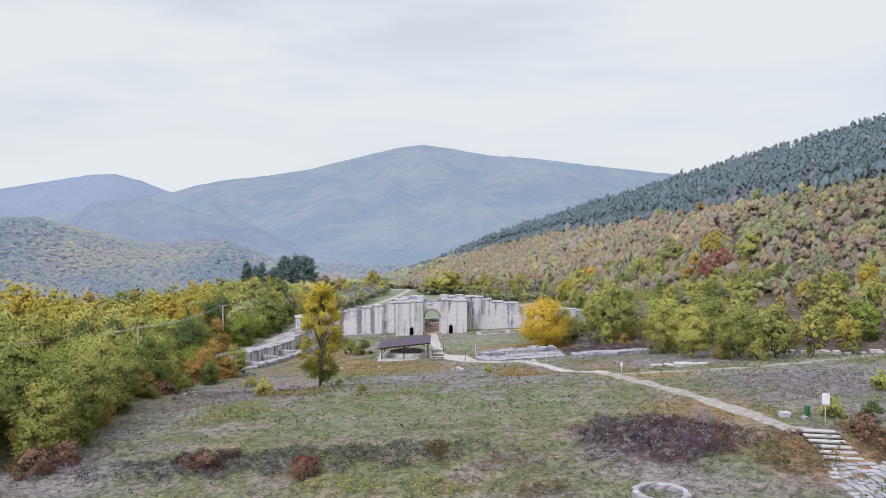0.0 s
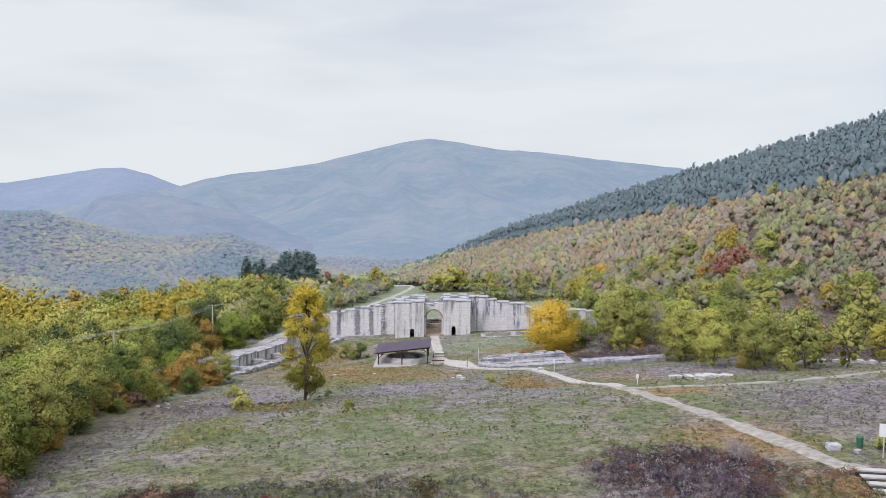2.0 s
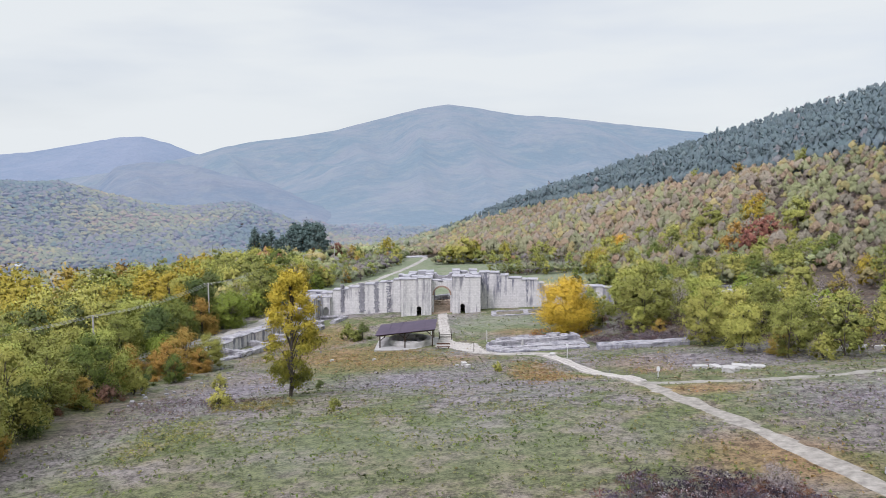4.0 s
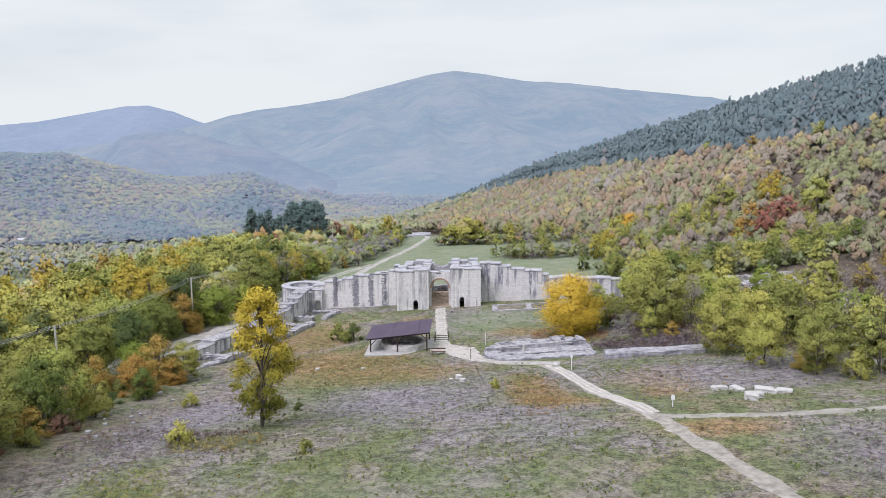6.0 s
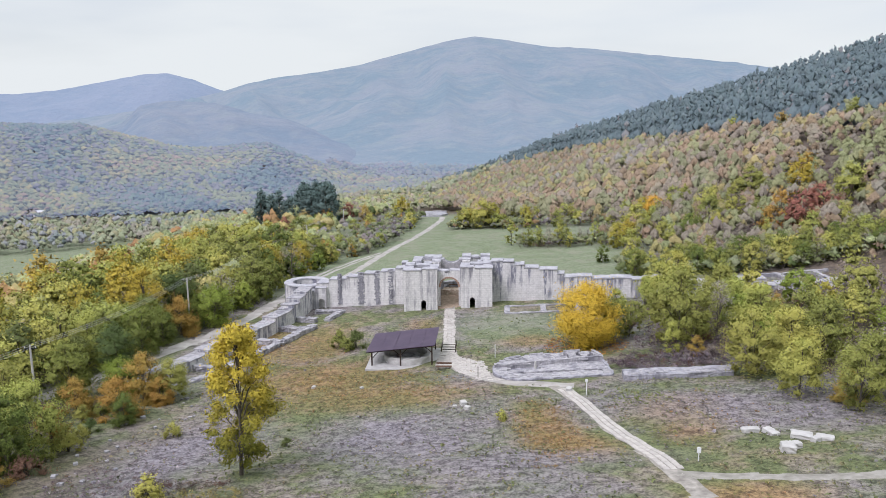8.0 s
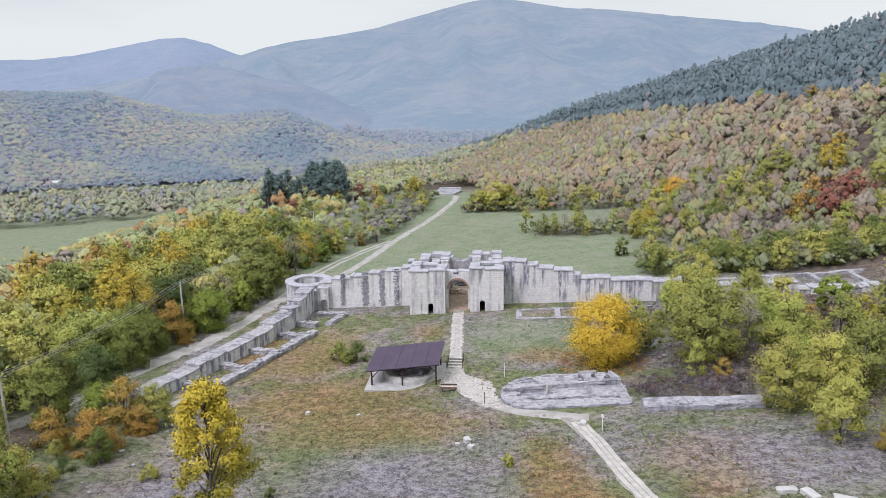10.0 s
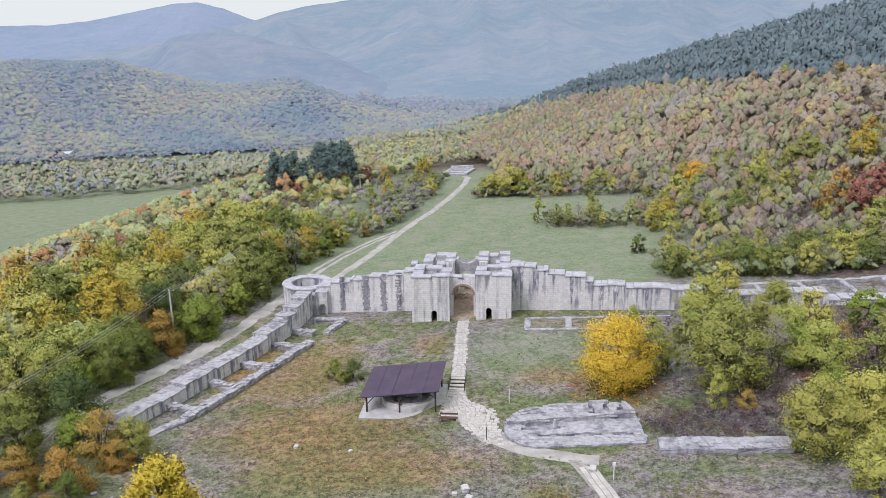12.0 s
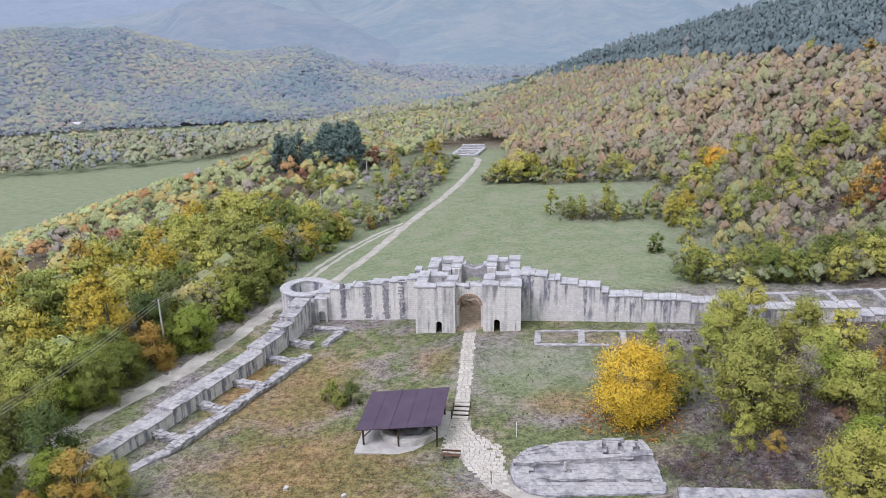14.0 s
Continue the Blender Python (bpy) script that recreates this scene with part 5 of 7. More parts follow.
for i in range(30):
    u = rngs.random()
    x, y = -34 + rngs.uniform(-3.0, 5.5), -46 - 34 * u + rngs.uniform(-2, 2)
    s = rngs.uniform(0.15, 0.6) 
    rock("field_stone", "small pale stone on bare ground", x, y, (s, s * 0.8, s * 0.5), OLDSTONE, 420 + i, rngs.uniform(0, 180), group="field stones")

# stone well head and terrace edge near the start
well = thing("well_ring", "round stone ring of an old well full of dry weeds", "ruin")
wz = float(land(15.9, -132.0))
ring_wall("stone_ring", 15.9, -132.0, 1.95, 1.5, wz - 0.4, wz + 0.5, OLDSTONE, well, n=28, seed=44, rough=0.06)
terrace = thing("terrace_steps", "broad stone steps with dark risers leading up to the path", "steps")
for k in range(6):
    c = Vector((31.4, -122.3)) + Vector((-0.10, -1.0)) * k
    z = float(land(31.6, -122.6)) + 0.20 - 0.13 * k
    bm = bmesh.new()
    beam(bm, (c.x - 1.35, c.y + 0.25, z), (c.x + 1.35, c.y - 0.25, z), 0.62, 0.10)
    part("tread", bm, CONCRETE, terrace, "pale step slab")
    # dark wood colour here carries the shadow in the gaps below the treads
    bm = bmesh.new()
    beam(bm, (c.x - 1.45, c.y - 0.12, z - 0.30), (c.x + 1.45, c.y - 0.62, z - 0.30), 0.42, 0.5)
    part("riser", bm, DARKWOOD, terrace, "dark riser")


# ---- plants ----
def leaves_at(centres, sizes, normals, rng):
    """Leaf triangles of uneven shape: verts (n, 3, 3)."""
    n = len(centres)
    ref = rng.normal(size=(n, 3))
    u = np.cross(normals, ref)
    u /= np.linalg.norm(u, axis=1, keepdims=True) + 1e-9
    v = np.cross(normals, u)
    s = sizes[:, None]
    a = rng.uniform(0.75, 1.3, (n, 3, 1))
    cor = np.stack([-u * s * 0.62 - v * s * 0.75, u * s * 0.62 - v * s * 0.75, v * s * 1.3], 1) * a
    return centres[:, None, :] + cor


def face_mesh(name, corners, material, lean=None):
    """A mesh of loose faces from (n, k, 3) corners; lean: the way each face is lit from."""
    n, k = corners.shape[:2]
    me = bpy.data.meshes.new(name)
    me.vertices.add(n * k)
    me.vertices.foreach_set("co", corners.astype(np.float32).ravel())
    me.loops.add(n * k)
    me.loops.foreach_set("vertex_index", np.arange(n * k, dtype=np.int32))
    me.polygons.add(n)
    me.polygons.foreach_set("loop_start", np.arange(0, n * k, k, dtype=np.int32))
    me.polygons.foreach_set("loop_total", np.full(n, k, dtype=np.int32))
    me.materials.append(material)
    me.update()
    if lean is not None:
        soft = me.attributes.new("custom_normal", "FLOAT_VECTOR", "POINT")
        soft.data.foreach_set("vector", (lean if lean.ndim == 3 else np.repeat(lean, k, 0)).astype(np.float32).ravel())
    return me


def tube(verts, faces, a, b, ra, rb, n=6):
    a, b = Vector(a), Vector(b)
    d = (b - a).normalized()
    s = d.orthogonal().normalized()
    t = d.cross(s)
    k = len(verts)
    for c, r in ((a, ra), (b, rb)):
        for i in range(n):
            ang = 2 * math.pi * i / n
            verts.append(tuple(c + (s * math.cos(ang) + t * math.sin(ang)) * r))
    for i in range(n):
        j = (i + 1) % n
        faces.append((k + i, k + j, k + n + j, k + n + i))


def ico():
    bm = bmesh.new()
    bmesh.ops.create_icosphere(bm, subdivisions=1, radius=1.0)
    bm.verts.ensure_lookup_table()
    out = np.array([v.co[:] for v in bm.verts]), np.array([[v.index for v in f.verts] for f in bm.faces])
    bm.free()
    return out


ICO = ico()


def make_tree(name, label, leaf, height, radius, shape, leaves, seed, size=0.24, base=0.08, category="tree", limbs=3):
    """A tree: tapered trunk with limbs, and a crown of leaf clumps with gaps. Built at the origin."""
    rng = np.random.default_rng(seed)
    ob = thing(name, label, category)
    blobs = []
    count = {"cone": 96, "tall": 38, "bush": 30, "pine": 46}.get(shape, 52)
    for i in range(count):
        u = rng.uniform(0, 1)
        if shape == "cone":
            u = (math.floor(u * 11) + rng.uniform(0.1, 0.6)) / 11
            w = float(np.interp(u, [0, 0.12, 0.30, 0.42, 0.60, 0.75, 0.90, 1], [0.45, 0.68, 1.0, 0.92, 0.62, 0.56, 0.46, 0.12]))
        elif shape == "pine":
            w = (1 - u) ** 0.42 * 0.95
        elif shape == "tall":
            w = math.sin(math.pi * (0.12 + 0.84 * u)) ** 0.7
        elif shape == "bush":
            w = math.cos(u * 1.35)
        else:
            w = math.sin(math.pi * (0.22 + 0.70 * u)) ** 0.8
        ang = rng.uniform(0, 2 * math.pi)
        rr = radius * w * math.sqrt(rng.uniform(0.12, 1.0)) * 0.78
        z = height * (base + (0.95 - base) * u)
        br = radius * (rng.uniform(0.14, 0.26) if shape == "cone" else rng.uniform(0.15, 0.34)) * (0.55 + 0.45 * w)
        if shape == "cone":
            z += 0.35 * rr
        blobs.append((np.array([rr * math.cos(ang), rr * math.sin(ang), z]), br))
    blobs.append((np.array([0, 0, height * 0.93]), radius * 0.22))
    vol = np.array([b[1] ** 2 for b in blobs])
    pick = rng.choice(len(blobs), leaves, p=vol / vol.sum())
    cen = np.array([b[0] for b in blobs])[pick]
    rad = np.array([b[1] for b in blobs])[pick]
    d = rng.normal(size=(leaves, 3))
    d /= np.linalg.norm(d, axis=1, keepdims=True)
    d[:, 2] = np.where(rng.random(leaves) < 0.5, np.abs(d[:, 2]), d[:, 2])
    far = np.abs(rng.normal(0.0, 0.5, leaves)) + rng.uniform(0.35, 0.95, leaves)
    if shape == "cone":
        far *= 0.72
    pos = cen + d * (rad * far)[:, None] * np.array([1, 1, 0.85])
    out = cen - np.array([0, 0, height * 0.35])
    pos += out / (np.linalg.norm(out, axis=1, keepdims=True) + 0.01) * (rad * rng.exponential(0.28, leaves))[:, None]
    pos[:, 2] = np.maximum(pos[:, 2], 0.15)
    nor = d + rng.normal(size=(leaves, 3)) * 0.7 + np.array([0, 0, 0.4])
    nor /= np.linalg.norm(nor, axis=1, keepdims=True)
    lit = nor * 0.65 + d * 0.3 + out / (np.linalg.norm(out, axis=1, keepdims=True) + 0.01) * 0.75
    lit /= np.linalg.norm(lit, axis=1, keepdims=True)
    corners, hull = leaves_at(pos, size * rng.uniform(0.6, 1.35, leaves), nor, rng), []
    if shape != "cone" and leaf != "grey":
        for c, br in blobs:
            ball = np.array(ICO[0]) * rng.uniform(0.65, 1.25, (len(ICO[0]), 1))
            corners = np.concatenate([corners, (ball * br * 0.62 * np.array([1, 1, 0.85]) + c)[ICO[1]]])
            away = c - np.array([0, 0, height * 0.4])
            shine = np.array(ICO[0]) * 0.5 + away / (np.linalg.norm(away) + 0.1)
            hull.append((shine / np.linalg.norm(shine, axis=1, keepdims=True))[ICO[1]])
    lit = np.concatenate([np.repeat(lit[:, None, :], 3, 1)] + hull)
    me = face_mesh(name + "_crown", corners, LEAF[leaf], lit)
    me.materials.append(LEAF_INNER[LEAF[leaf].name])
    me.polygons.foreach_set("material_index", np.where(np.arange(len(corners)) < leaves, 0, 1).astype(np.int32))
    crown = new("crown", me)
    crown.parent = ob
    verts, faces = [], []
    r0 = 0.013 * height + 0.03
    p = Vector((0, 0, -0.3))
    stems = 3 if shape == "bush" else 1
    for s in range(stems):
        p = Vector((0, 0, -0.3))
        lean = Vector((rng.uniform(-0.05, 0.05), rng.uniform(-0.05, 0.05), 0)) * (6 if stems > 1 else 1)
        for k in range(5):
            q = p + Vector((rng.uniform(-0.05, 0.05) * height * 0.2, rng.uniform(-0.05, 0.05) * height * 0.2, height * 0.18)) + lean * height * 0.18
            tube(verts, faces, p, q, r0 * (1 - k * 0.18), r0 * (1 - (k + 1) * 0.18), 5)
            p = q
    for c, br in blobs[::limbs]:
        z = max(0.3, c[2] - abs(c[0]) * 0.5 - abs(c[1]) * 0.5 - 0.15 * height)
        mid = Vector((c[0] * 0.45, c[1] * 0.45, (z + c[2]) / 2 + 0.05 * height))
        if shape == "bush":
            z = -0.2
        tube(verts, faces, (0, 0, z), mid, r0 * 0.42, r0 * 0.28, 4)
        tube(verts, faces, mid, c, r0 * 0.28, r0 * 0.1, 4)
    mesh_object("trunk", verts, faces, BARK, ob, smooth_faces=True)
    return ob


PROTO = {}


WAITING = {}


def proto(key, *args, **kw):
    """Keeps a kind of tree for later; it is built when the first one is set."""
    WAITING[key] = (args, kw)


def pattern(key, fine):
    args, kw = WAITING[key]
    args, kw = list(args), dict(kw)
    if fine:
        args[6] = int(args[6] * (1.0 if key == "cone" else 1.3))
        kw["size"] = kw["size"] * 0.74
    else:
        args[6] = int(args[6] * 0.22)
        kw["size"] = kw["size"] * 1.15
        kw["limbs"] = 7
    PROTO[key, fine] = make_tree(*args, **kw)


def plant(key, x, y, scale=1.0, rng=random, squash=1.0, label="", group=""):
    """Sets a tree of a kind on the ground; the first one is the pattern itself."""
    m = Matrix.Translation(at(x, y, -0.05)) @ pose(0, 0, 0, rng.uniform(-3, 3), rng.uniform(-3, 3), rng.uniform(0, 360))
    fine = y < -5 and -54 < x < 52
    if (key, fine) not in PROTO:
        pattern(key, fine)
        ob = PROTO[key, fine]
        ob.matrix_basis = m
    else:
        ob = copy_thing(PROTO[key, fine], m)
    ob.scale = (scale, scale, scale * squash)
    return tagged(ob, label, group=group)


proto("green1", "tree", "leafy green broad-crowned tree in the wood", "green", 8.0, 3.7, "round", 5680, 11, size=0.140)
proto("green2", "tree", "dense dark green roadside tree, full crown", "dark", 8.5, 3.2, "tall", 5680, 12, size=0.135)
proto("olive1", "tree", "olive green broad tree turning yellow", "olive", 8.0, 3.7, "round", 5478, 13, size=0.140)
proto("olive2", "young_tree", "tall olive green tree with thinning leaves", "olive", 8.5, 2.9, "tall", 4260, 14, size=0.130)
proto("lime1", "tree", "light yellow-green willow-like spreading tree", "lime", 7.0, 3.7, "round", 5680, 15, size=0.135)
proto("lime2", "young_tree", "slim yellow-green young tree, loose crown", "lime", 7.0, 2.3, "tall", 3448, 16, size=0.121)
proto("vivid1", "tree", "fresh green rounded tree in full leaf", "vivid", 6.4, 3.5, "round", 5152, 33, size=0.134, base=0.08)
proto("yellow1", "tree", "yellow autumn tree with round crown", "yellow", 8.0, 3.4, "round", 5274, 17, size=0.140)
proto("yellow2", "young_tree", "tall yellowing tree with open crown", "yellow", 9.0, 2.8, "tall", 3855, 18, size=0.130)
proto("orange1", "bush", "round orange-brown autumn bush, dense leaves", "orange", 5.0, 2.6, "bush", 5152, 19, size=0.129, base=0.05)
proto("red1", "tree", "russet red autumn tree on the slope", "red", 6.0, 3.0, "round", 4057, 20, size=0.144)
proto("grey1", "bare_tree", "grey leafless thin-twigged tree in woods", "grey", 6.5, 2.6, "tall", 2637, 21, size=0.082)
proto("shrub1", "shrub", "low olive green shrub in grass", "olive", 2.6, 1.7, "bush", 1825, 22, size=0.096, base=0.08, category="shrub")
proto("shrub2", "shrub", "dark green dense rounded shrub", "dark", 2.4, 1.7, "bush", 1825, 23, size=0.096, base=0.08, category="shrub")
proto("shrub3", "shrub", "grey-mauve leafless bramble shrub", "grey", 1.7, 1.8, "bush", 1927, 24, size=0.067, base=0.06, category="shrub")
proto("shrub4", "shrub", "yellow-green low leafy bush", "lime", 2.2, 1.6, "bush", 960, 25, size=0.122, base=0.08, category="shrub")
proto("shrub5", "shrub", "russet brown dry bush in grass", "russet", 1.5, 1.6, "bush", 960, 26, size=0.098, base=0.06, category="shrub")
proto("pine1", "pine", "dark green pine in a grove", "pine", 18.0, 6.0, "pine", 6200, 27, size=0.34, base=0.08)
proto("cone", "yellow_tree", "slender yellow-green conical tree alone in the meadow", "cone", 14.4, 4.3, "cone", 24000, 28, size=0.15, base=0.07)
proto("gold", "golden_tree", "bright golden yellow tree beside the stone platform", "gold", 9.4, 5.6, "round", 20000, 29, size=0.15, base=0.10)

pr = random.Random(77)
plant("cone", -15.1, -78.5, 1.0, pr)
plant("gold", 22.4, -28.6, 0.97, pr)

# single trees and bushes that stand apart
SINGLES = [
    ("olive1", 35.3, -31.0, 1.45), ("olive2", 37.5, -22.0, 1.2), ("lime1", 38.0, -8.0, 1.15), ("lime1", 46.5, -20.5, 1.05), ("olive1", 40.5, -48.8, 1.05), ("lime1", 42.8, -57.8, 0.9), ("olive2", 46, -65.2, 0.9), ("olive1", 49.5, -60, 0.95), ("olive1", 52.5, -66.5, 1.0), ("orange1", 46.6, -61.5, 0.7), ("shrub1", 49, -68.5, 1.2), ("olive2", 56, -71, 0.9), ("lime1", 48.0, -28.8, 1.1), ("lime2", 41, -6, 1.35), ("olive1", 47.6, -10.5, 1.0), ("lime2", 33, -37.5, 0.7), ("olive1", 51, -44, 1.1), ("orange1", 36.5, -37.5, 0.55), ("olive2", 29.5, -25, 0.7),
    ("olive1", 55.5, -58.5, 1.0), ("lime2", 28.0, -20.0, 0.95), ("olive2", 26.8, -27.0, 0.8), ("lime2", 34.0, -14.0, 1.0), ("lime2", 27.0, -10.0, 0.7), ("lime1", 52, -12, 0.95), ("yellow1", 58, -26, 0.9),
    ("lime2", 14.2, 74.5, 1.0), ("green1", 34.6, 39.5, 0.55), ("lime1", 5.5, 120, 1.35), ("yellow1", 9.5, 123, 1.1), ("shrub1", -16.5, -22.5, 1.15), ("shrub2", -13.8, -22.8, 1.2), ("shrub1", -15.0, -24.3, 0.8),
    ("vivid1", -41.6, -46.6, 0.85), ("orange1", -38.0, -48.2, 1.25), ("olive1", -34.4, -47.6, 0.7), ("orange1", -35.0, -49.4, 0.7), ("orange1", -37.4, -56.0, 1.05), ("green1", -35.8, -58.5, 0.5), ("orange1", -40.5, -66.0, 0.9), ("shrub1", -37.5, -68, 1.2), ("shrub5", -36.5, -77, 1.3),
    ("shrub1", -28, -63, 0.7), ("shrub2", -13.6, -68, 0.42), ("shrub4", -21.5, -84, 1.0), ("shrub5", -9.7, -124.8, 0.85), ("shrub3", 23.5, -117.5, 0.9),
    ("shrub5", 34.5, -124, 1.2), ("shrub5", 35.5, -127.5, 1.2), ("shrub4", 35, -117.5, 0.8), ("shrub2", 37.5, -119.5, 0.7), ("shrub4", 45, -107.5, 0.9),
    ("shrub1", -8.5, -89, 0.5), ("shrub4", 9.0, -62, 0.55), ("shrub5", -17.9, -122.2, 0.9), ("shrub1", -34, -118, 1.3), ("shrub5", -31.5, -117.5, 1.2), ("shrub5", -32.5, -121, 1.3),
    ("red1", 84, 50, 1.7), ("red1", 91, 55, 1.5), ("orange1", 82, 59, 1.9), ("gold", 63, 120, 0.75), ("olive1", 70, 78, 1.2), ("lime1", 74, 96, 1.3), ("green1", 60, 60, 1.0), ("lime1", 52, 92, 1.2), ("grey1", 58, 84, 1.4), ("grey1", 66, 66, 1.3), ("yellow1", 96, 84, 1.4), ("orange1", 104, 100, 1.7), ("olive1", 88, 100, 1.4), ("lime1", 100, 60, 1.4), ("lime1", 72, 132, 1.0), ("orange1", 127, 186, 1.9), ("lime1", 122, 232, 1.3), ("olive1", 141, 152, 1.2),
    ("red1", -46.5, 153, 1.15), ("yellow1", -25.5, 156, 1.15), ("orange1", -39, 150, 1.2), ("orange1", -52, 146, 1.1), ("lime1", -66, 70, 1.25), ("red1", -62, 118, 0.9), ("green1", -43, 30, 1.05), ("green2", -44, 22, 1.0), ("vivid1", -43.2, -5.5, 1.2), ("olive1", -58, -22, 1.1), ("green1", -48.5, -25, 1.0), ("green2", -55, -30, 1.0), ("green2", -52, -38, 0.8), ("vivid1", 46.5, -24, 0.9), ("vivid1", 60, -12, 1.0), ("green1", -52, 10, 1.2),
    ("green1", -70, -5, 1.6), ("yellow1", -60, -4, 1.5), ("yellow1", -61, 8, 1.3), ("yellow1", -84, -20, 2.0), ("yellow1", -92, -12, 2.2), ("yellow1", -76, -24, 1.9), ("orange1", -84, 9, 2.4), ("orange1", -76, 19, 2.2), ("lime1", -74, 22, 1.5), ("lime1", -66, -16, 1.5), ("yellow1", -70, -34, 1.7), ("olive1", -64, -28, 1.3),
    ("orange1", -72, 56, 1.7), ("lime1", -54.5, 54, 1.3), ("green1", -41, 22, 0.95), ("olive1", -50, -59, 0.95), ("orange1", -43.6, -55.0, 0.95), ("vivid1", -46.5, -68, 0.9), ("olive2", -52, -66, 1.0), ("lime1", -55, -50, 1.2), ("yellow1", -62, -46, 1.3), ("grey1", -63, 16, 1.2), ("grey1", -57, 24, 1.1), ("red1", -80, 40, 1.3)]
for key, x, y, s in SINGLES:
    plant(key, x, y, s, pr)
for k in range(40):
    plant("pine1", -65 + pr.uniform(-15, 15), 150 + pr.uniform(-12, 14), pr.uniform(0.48, 0.84), pr, group="pine grove")


def near_road(x, y):
    return min(math.hypot(x - a, y - b) for a, b in ROAD_WEST) < 3.4 or abs(x - np.interp(y, [-62, -40, -25, -10, 3, 15, 33, 47, 64], [-56, -50.8, -46.8, -41, -37.8, -35.7, -34.2, -31, -24.5])) < 3.4 and -64 < y < 66


TAKEN = [(x, y) for _, x, y, _ in SINGLES]


def scatter(n, inside, kinds, lo, hi, gap, seed, box, group):
    rng = random.Random(seed)
    keys, weights = zip(*kinds)
    placed = 0
    for _ in range(n * 30):
        if placed >= n:
            break
        x, y = rng.uniform(box[0], box[2]), rng.uniform(box[1], box[3])
        if not inside(x, y) or near_road(x, y) or (x + 45.5) ** 2 + (y + 62) ** 2 < 36:
            continue
        if any((x - a) ** 2 + (y - b) ** 2 < gap * gap for a, b in TAKEN):
            continue
        TAKEN.append((x, y))
        plant(rng.choices(keys, weights)[0], x, y, rng.uniform(lo, hi), rng, rng.uniform(0.9, 1.15), group=group)
        placed += 1


scatter(34, lambda x, y: True, [("lime2", 2), ("grey1", 4), ("shrub1", 3), ("shrub3", 3), ("olive2", 2)], 0.5, 0.85, 2.0, 14, (16, 66, 46, 78), "field bushes")
scatter(44, lambda x, y: x > np.interp(y, [114, 130], [-8, -2]), [("grey1", 4), ("shrub1", 3), ("shrub3", 3), ("olive2", 2), ("yellow1", 1), ("lime1", 2)], 0.55, 0.9, 2.3, 15, (-8, 115, 50, 128), "field edge bushes")
scatter(70, lambda x, y: np.interp(y, [66, 100, 160], [-66, -60, -50]) < x < np.interp(y, [66, 70, 100, 160], [-26, -24.5, -20, -17.5]), [("grey1", 5), ("green1", 1), ("vivid1", 1), ("shrub1", 2), ("olive2", 2), ("orange1", 2), ("lime1", 2)], 0.5, 0.8, 3.0, 16, (-66, 64, -16, 146), "roadside brush")
# wood's edge by the meadow, west of it
scatter(70, lambda x, y: x < np.interp(y, [-128, -108, -90, -70, -58, -49, -43, -38], [-37, -35.5, -37.5, -40, -40, -38, -41, -48]) and x > -70, [("olive1", 4), ("green1", 5), ("olive2", 2), ("green2", 3), ("lime1", 1), ("yellow1", 0.5), ("vivid1", 2)], 0.85, 1.3, 3.4, 5, (-70, -128, -34, -39), "west wood trees")
scatter(22, lambda x, y: x < np.interp(y, [-105, -80, -52], [-35, -36, -38]), [("orange1", 1), ("shrub1", 4), ("shrub5", 1), ("shrub2", 2)], 0.5, 0.85, 2.6, 6, (-42, -105, -34.5, -52), "west edge bushes")
scatter(14, lambda x, y: np.interp(y, [-116, -95, -76], [-38.5, -39.5, -42]) < x < np.interp(y, [-116, -95, -76], [-33.5, -35, -37.5]), [("green1", 3), ("olive1", 3), ("orange1", 1), ("shrub2", 2), ("green2", 1)], 0.6, 0.95, 2.2, 17, (-43, -116, -33, -76), "wood edge trees")
# wood beyond the track
WEST_EDGE = ([-75, -45, -10, 3, 15, 33, 60, 70, 100, 160, 200], [-62, -54.5, -44.5, -41.5, -40, -39, -34, -25, -20.5, -17.5, -22])
scatter(112, lambda x, y: np.interp(y, *WEST_EDGE) - 34 < x < np.interp(y, *WEST_EDGE),
        [("olive1", 3), ("green1", 2), ("green2", 1), ("vivid1", 3), ("lime1", 7), ("yellow1", 5), ("yellow2", 1), ("olive2", 2), ("grey1", 3), ("orange1", 2)], 0.95, 1.5, 4.4, 7, (-100, -60, -32, 62), "valley wood trees")
scatter(46, lambda x, y: np.interp(y, *WEST_EDGE) - 4 < x < np.interp(y, *WEST_EDGE) + 1.5, [("vivid1", 3), ("green1", 3), ("olive1", 2), ("shrub2", 2), ("shrub1", 2)], 0.45, 0.8, 1.9, 13, (-62, -48, -30, 60), "roadside hedge")
scatter(16, lambda x, y: np.interp(y, *WEST_EDGE) - 8 < x < np.interp(y, *WEST_EDGE) + 0.5, [("green1", 3), ("lime1", 3), ("vivid1", 3), ("olive1", 2)], 0.8, 1.15, 2.4, 18, (-70, -54, -42, -12), "track side trees")
# wood before the east wall
scatter(58, lambda x, y: x > np.interp(y, [-75, -58, -48, -40, -30, -12], [72, 56, 46, 40, 36, 30]), [("lime1", 4), ("olive1", 3), ("olive2", 2), ("lime2", 3), ("vivid1", 1), ("yellow1", 1), ("shrub1", 3), ("orange1", 2), ("grey1", 2)],
        0.7, 1.2, 5.0, 8, (26, -74, 100, -8), "east wood trees")
